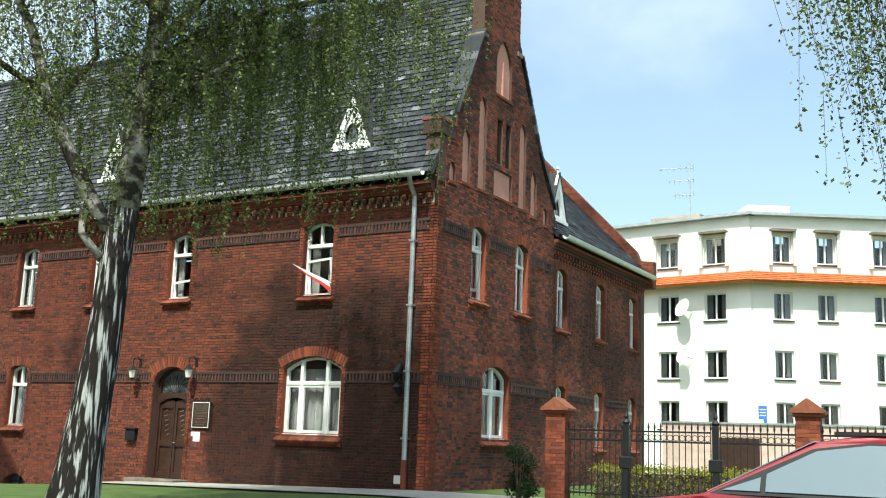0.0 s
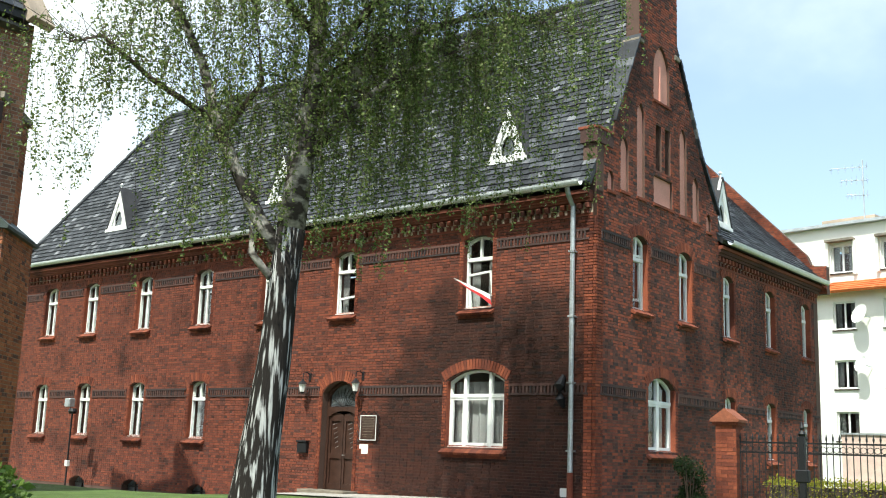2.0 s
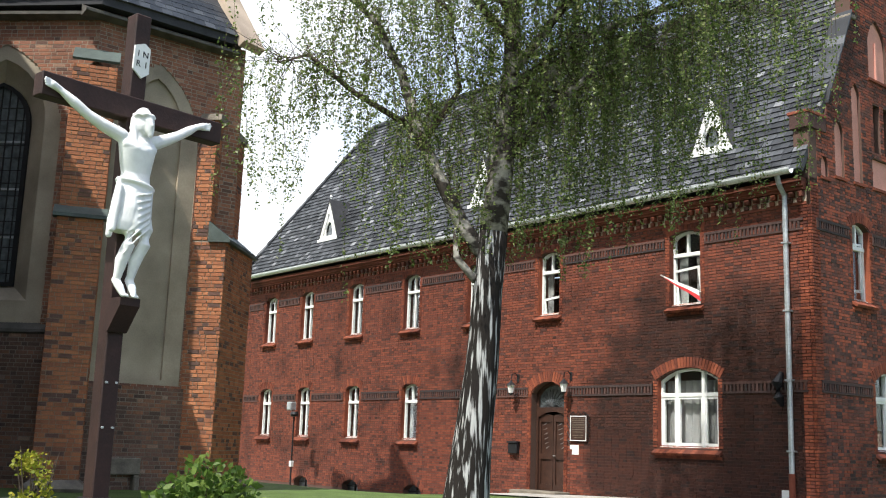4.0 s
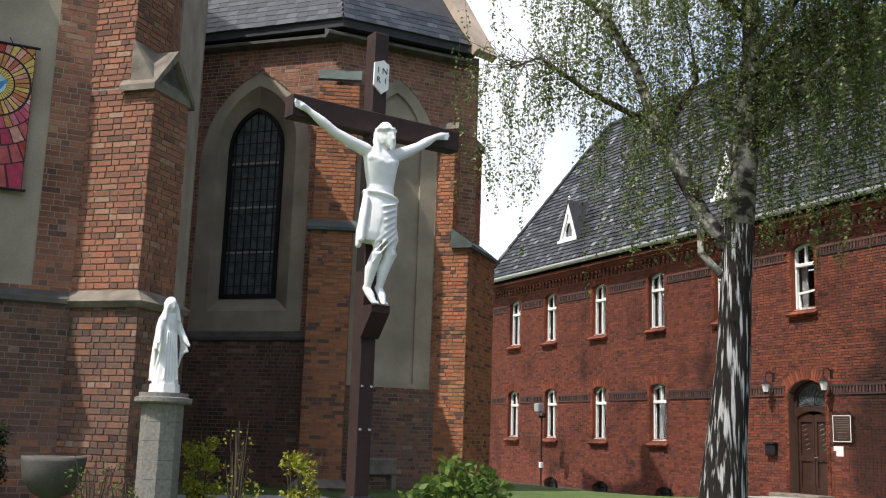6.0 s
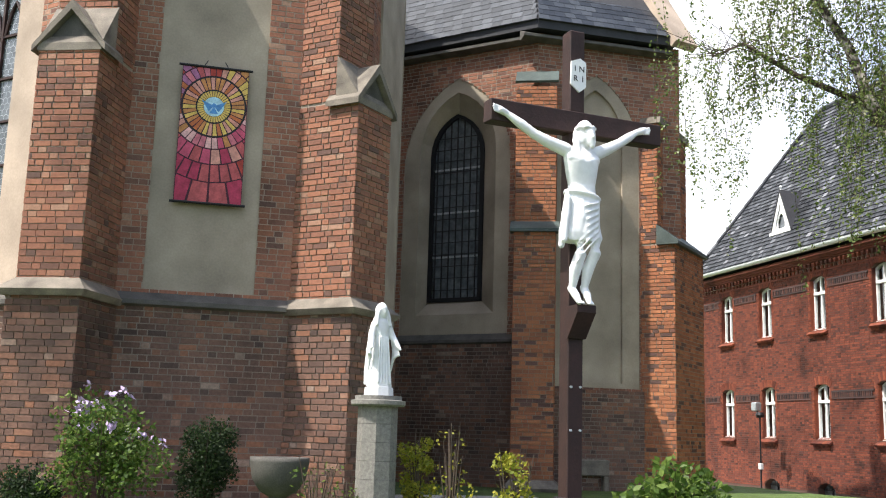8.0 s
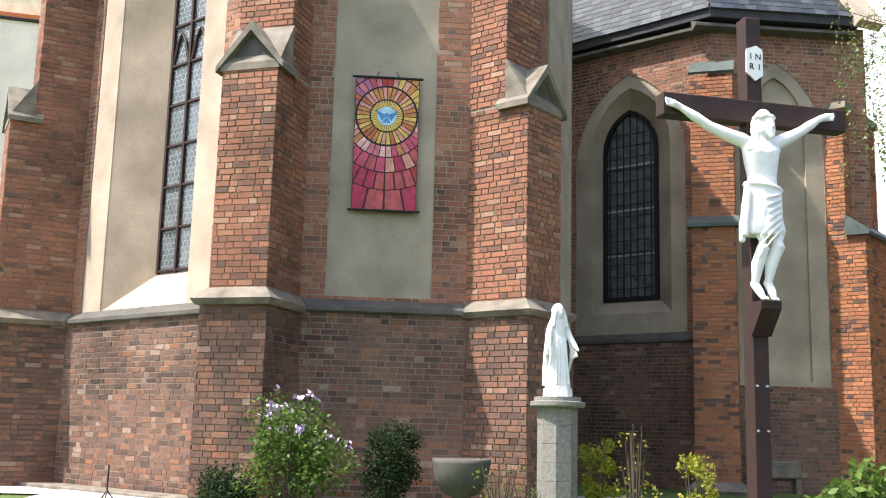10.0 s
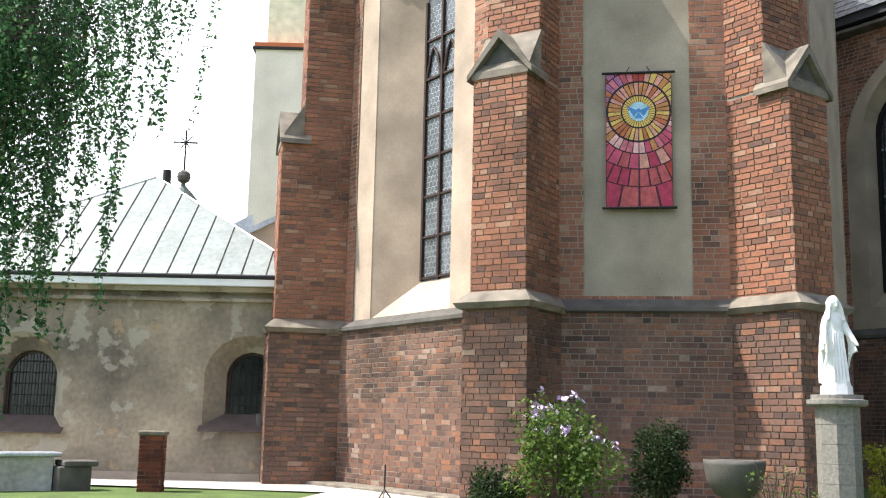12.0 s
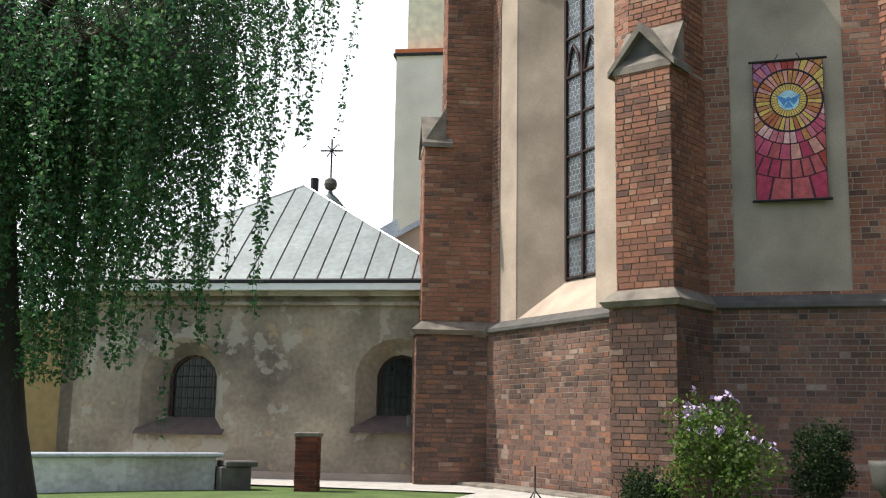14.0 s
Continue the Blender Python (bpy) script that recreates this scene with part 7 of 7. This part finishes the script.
limbs1 = [([(0, 0, 4.3), (-0.45, 0.1, 4.9), (-0.86, 0.2, 5.7), (-1.3, 0.2, 6.6), (-1.6, 0.2, 7.6), (-2.1, 0.3, 8.6), (-2.9, 0.4, 9.4)], [0.14, 0.13, 0.11, 0.10, 0.08, 0.06, 0.02]),
          ([(0.02, 0, 4.2), (-0.25, -0.05, 4.0), (-0.55, -0.1, 4.35), (-0.6, -0.1, 4.8)], [0.09, 0.08, 0.06, 0.02]),
          ([(0.2, 0, 6.0), (0.9, -0.1, 6.9), (1.7, -0.2, 7.6), (3.0, -0.2, 8.3)], [0.09, 0.07, 0.05, 0.02]),
          ([(0.2, 0, 6.6), (1.5, 0.3, 8.4), (3.4, 0.5, 9.2), (5.0, 0.6, 9.0)], [0.10, 0.08, 0.05, 0.02]),
          ([(0.3, 0, 7.6), (1.6, -0.4, 9.3), (3.2, -0.8, 10.0), (4.8, -1.0, 9.7)], [0.09, 0.07, 0.05, 0.02]),
          ([(-1.3, 0.2, 6.6), (-2.4, 0.0, 7.2), (-3.2, -0.2, 7.8), (-3.7, -0.3, 7.6)], [0.06, 0.05, 0.03, 0.015]),
          ([(-1.2, 0.2, 6.4), (-0.6, 0.3, 7.4), (-0.8, 0.2, 8.8), (-1.8, 0.1, 9.6)], [0.06, 0.05, 0.04, 0.02]),
          ([(0.3, 0.1, 8.2), (-0.8, 0.4, 9.6), (-2.4, 0.6, 10.4), (-3.8, 0.6, 10.2)], [0.08, 0.06, 0.04, 0.02]),
          ([(0.3, 0.1, 9.0), (1.0, 1.2, 10.4), (1.8, 2.2, 11.0), (2.6, 2.9, 10.6)], [0.07, 0.05, 0.04, 0.02]),
          ([(0.3, 0.1, 9.0), (0.6, -1.0, 10.2), (1.0, -2.0, 10.8), (1.2, -2.8, 10.4)], [0.07, 0.05, 0.04, 0.02]),
          ([(0.3, 0.1, 8.6), (-0.6, -1.0, 9.8), (-1.2, -2.0, 10.4)], [0.07, 0.05, 0.02]),
          ([(0.25, 0, 7.2), (1.0, 0.6, 8.2), (2.2, 1.2, 8.8), (3.6, 1.4, 8.4)], [0.07, 0.05, 0.04, 0.02]),
          ([(0.25, 0.1, 10), (1.4, 0.2, 11.5), (2.6, 0.2, 12.0)], [0.06, 0.04, 0.02]),
          ([(0.25, 0.1, 10.5), (-1.0, 0.2, 11.8), (-2.2, 0.2, 12.0)], [0.06, 0.04, 0.02])]
# unseen upper limbs, added so that the crown shades the house front
top_limbs = []
for k in range(14):
    a = k * 2.4
    z = 11.8 + 0.36 * k
    R = 3.9 - 0.11 * k
    top_limbs.append(([(0.3, 0.1, z - 0.6), (0.3 + 0.5 * R * math.cos(a), 0.1 + 0.5 * R * math.sin(a), z + 0.7), (0.3 + R * math.cos(a), 0.1 + R * math.sin(a), z + 0.6)], [0.06, 0.04, 0.02]))
limbs1 += top_limbs


def crown_hem(x):
    """How low the strands hang across the crown: a gap of sky left of the middle."""
    return 5.2 if x < -3.3 else 6.5 if x < -2.5 else 4.3 if x < 1.2 else 3.5


weeping("birch_tree", T1, trunk1, limbs1, [80, 4, 75, 190, 180, 70, 70, 90, 110, 100, 60, 120, 100, 75] + [80] * 14, BIRCH_LEAF, "weeping birch with black and white bark before the brick house", 3, leaf=0.06, length=(0.8, 3.7), per=42, spread=0.06, hem=crown_hem)

T2 = pose(3.4, -29.2, 0, 0, 0, 129.5)
trunk2 = ([(0.05, 0, -0.2), (0.0, 0, 0.5), (-0.08, 0, 1.1), (-0.2, 0, 2.2), (-0.4, 0, 4.5), (-0.4, 0, 8.0)], [0.46, 0.36, 0.31, 0.27, 0.22, 0.1])
limbs2 = [([(-0.4, 0, 4.5), (0.4, 0.1, 6.0), (1.2, 0.2, 6.6), (2.2, 0.3, 6.3)], [0.1, 0.07, 0.05, 0.02]),
          ([(-0.4, 0, 5.0), (0.6, -0.5, 6.8), (2.0, -0.6, 7.6), (3.4, -0.5, 7.6)], [0.1, 0.07, 0.05, 0.02]),
          ([(-0.4, 0, 4.8), (0.2, 0.8, 5.8), (0.7, 1.3, 6.0), (1.4, 1.6, 5.6)], [0.09, 0.06, 0.04, 0.02]),
          ([(-0.4, 0, 4.2), (0.1, -0.7, 5.0), (0.6, -1.2, 5.2), (1.2, -1.5, 4.9)], [0.08, 0.06, 0.04, 0.02]),
          ([(-0.4, 0, 4.6), (-1.2, 0.2, 5.8), (-2.2, 0.3, 6.2)], [0.09, 0.06, 0.02]),
          ([(-0.4, 0, 4.0), (-0.2, 0.4, 4.6), (0.1, 0.7, 4.9)], [0.07, 0.05, 0.02]),
          ([(-0.4, 0, 5.2), (0.9, 0.9, 7.2), (2.2, 1.4, 7.8), (3.0, 1.6, 7.5)], [0.08, 0.06, 0.04, 0.02])]
def curtain_hem(x):
    """The lowest level of the hanging strands: low beside the trunk, rising outwards."""
    return 1.55 + 0.2 * max(0.0, x) + 4.0 * max(0.0, x - 2.3) ** 1.1


# this birch carries its shade in the bark and leaf colours
weeping("birch_tree", T2, trunk2, limbs2, [150, 90, 150, 150, 100, 90, 90], SHADED_LEAF, "weeping birch with dark hanging curtains of leaves", 5, leaf=0.062, length=(1.0, 4.2), per=58, bark=SHADED_BARK, spread=0.048, hem=curtain_hem)

T3 = pose(12.0, -9.5, 0)
trunk3 = ([(2.2, 0, -0.2), (2.1, 0, 2), (2.0, 0, 6), (1.9, 0, 9)], [0.3, 0.25, 0.18, 0.06])
limbs3 = [([(2.0, 0, 5.5), (0.6, -0.1, 6.6), (-0.45, -0.13, 6.9)], [0.07, 0.05, 0.02]),
          ([(2.0, 0, 4.2), (0.6, -0.1, 5.5), (-0.15, -0.13, 5.3)], [0.06, 0.04, 0.02]),
          ([(2.0, 0, 4.5), (0.9, 0, 6.2), (-0.3, -0.2, 7.0), (-1.0, -0.3, 7.0)], [0.08, 0.06, 0.04, 0.02]),
          ([(2.0, 0, 4.0), (1.2, 0.3, 5.0), (0.5, 0.5, 5.3)], [0.07, 0.05, 0.02]),
          ([(2.0, 0, 6), (1.0, -0.8, 7.4), (0.0, -1.2, 7.8)], [0.07, 0.05, 0.02])]
weeping("birch_tree", T3, trunk3, limbs3, [90, 130, 150, 110, 80], BIRCH_LEAF, "weeping birch reaching over the street", 9, leaf=0.06, length=(0.6, 2.3), per=38)


def shrub(name, x, y, w, h, n, leaf_mat, label, seed, leaf=0.07, z=0.0, shape=1.0, category="shrub", flowers=0):
    r = random.Random(seed)
    t = thing(name, pose(x, y, z), label, category, "garden shrubs")
    bm = bmesh.new()
    pts, tips = [], []
    for k in range(14):
        a = r.uniform(0, 6.28)
        e = Vector((math.cos(a) * w * 0.5 * r.random(), math.sin(a) * w * 0.5 * r.random(), h * r.uniform(0.6, 1.0)))
        tube(bm, [(0, 0, -0.1), (e.x * 0.5, e.y * 0.5, e.z * 0.45), tuple(e)], [0.02, 0.012, 0.004], 4)
        tips.append(e)
    lumps = []
    for k in range(16):
        a, zz = r.uniform(0, 6.28), r.uniform(0.2, 0.9)
        rad = w * 0.5 * (1 - abs(zz - 0.45) ** 2 * 1.6 * shape) * r.uniform(0.4, 0.85)
        lumps.append((Vector((math.cos(a) * rad, math.sin(a) * rad, zz * h)), r.uniform(0.18, 0.32) * w))
    for k in range(n):
        c, s = r.choice(lumps)
        d = Vector((r.gauss(0, 1), r.gauss(0, 1), r.gauss(0, 0.9))).normalized() * s * r.uniform(0.6, 1.05)
        p = c + d
        if p.z > 0.02:
            pts.append(tuple(p))
    tagged(part("stemwork", bm, TWIG, t), kind="stuff")
    o = part("foliage", leaf_mesh("foliage", pts, leaf, droop=0.2, seed=seed), leaf_mat, t)
    tagged(o, kind="stuff")
    if flowers:
        fp = []
        for k in range(flowers):
            c, s = r.choice([l for l in lumps if l[0].z > h * 0.45])
            q = c + Vector((r.gauss(0, 0.4), r.gauss(0, 0.4), 1)).normalized() * s
            fp += [(q.x + r.gauss(0, 0.03), q.y + r.gauss(0, 0.03), q.z + r.gauss(0, 0.02)) for i in range(9)]
        tagged(part("blossom", leaf_mesh("blossom", fp, 0.09, droop=0.0, seed=seed + 1), PETAL, t, "lilac blossoms"), kind="stuff")
    return t


shrub("rhododendron", -2.1, -22.2, 1.45, 1.55, 3600, SHRUB_LEAF, "flowering rhododendron with pale lilac blossoms", 11, 0.075, flowers=22)
shrub("yew_bush", -2.5, -20.85, 0.85, 1.32, 8000, YEW_LEAF, "dark green clipped evergreen bush by the church", 12, 0.05, shape=0.5)
shrub("low_shrub", -2.3, -23.1, 0.95, 0.62, 4200, YEW_LEAF, "low dark green shrub at the buttress", 13, 0.06)
shrub("laurel_shrub", 0.3, -15.1, 1.25, 1.0, 1500, SHRUB_LEAF, "broad light green laurel shrub beside the cross", 14, 0.13)
shrub("golden_conifer", -0.6, -18.25, 0.45, 1.35, 2200, YELLOW_LEAF, "golden green conifer behind the pedestal", 15, 0.05, shape=0.4)
shrub("golden_shrub", 0.9, -17.45, 0.5, 1.15, 700, YELLOW_LEAF, "slender yellow-leaved shrub by the cross", 16, 0.06)
shrub("garden_twigs", -0.2, -17.9, 0.55, 1.45, 130, YELLOW_LEAF, "sparse twiggy shrub with a few yellow leaves", 17, 0.06)
shrub("rose_bush", -0.9, -19.5, 0.6, 0.95, 160, SHRUB_LEAF, "bare thorny rose bush with few leaves", 18, 0.05)
shrub("rose_bush", -0.35, -19.2, 0.5, 0.7, 120, SHRUB_LEAF, "bare thorny rose bush with few leaves", 19, 0.05)
shrub("corner_conifer", 3.0, -1.3, 0.75, 1.15, 6000, YEW_LEAF, "bushy green conifer before the gate pillar", 20, 0.05, z=0.2, shape=0.5)


def hedge(x0, x1, y0, y1, z1, leaf_mat, label, seed, n):
    r = random.Random(seed)
    t = thing("hedge", pose(x0, y0, 0), label, "hedge")
    part("hedge_core", boxes((0.08, x1 - x0 - 0.08, 0.08, y1 - y0 - 0.08, -0.6, z1 - 0.1)), TWIG, t)
    pts = []
    for k in range(n):
        s = r.random()
        p = [r.uniform(0, x1 - x0), r.uniform(0, y1 - y0), r.uniform(-0.2, z1) + 0.06 * noise.noise((k * 0.3, 0, 0))]
        if s < 0.5:
            p[1] = r.gauss(0.03, 0.04)
        else:
            p[2] = z1 + r.gauss(-0.03, 0.05)
        pts.append(p)
    o = part("foliage", leaf_mesh("foliage", pts, 0.06, droop=0.2, seed=seed), leaf_mat, t)
    tagged(o, kind="stuff")


hedge(3.9, 12.0, 0.4, 1.1, 0.95, YELLOW_LEAF, "clipped yellow-green hedge behind the iron fence", 30, 9000)
hedge(-22.5, -15.5, -7.0, -6.4, 0.1, YEW_LEAF, "low dark clipped hedge before the house", 31, 7000)


# ---- single bricks of the nearest walls ----
unit = brick_mesh("brick", [(0.0, 1.0, 0.0, 1.0, 0.012)])
for k, v in enumerate(unit.vertices):
    v.co = (round(v.co.x), v.co.y, round(v.co.z))
for holder, where, laid, material in PIECES:
    me = unit.copy()
    me.materials.append(material)
    for p, q, z0, z1, d in laid:
        b = new("brick", me)
        b.parent = holder
        b.matrix_local = where @ Matrix.Translation((p, -d + 0.012, z0)) @ Matrix.Diagonal((q - p, 1, z1 - z0, 1))
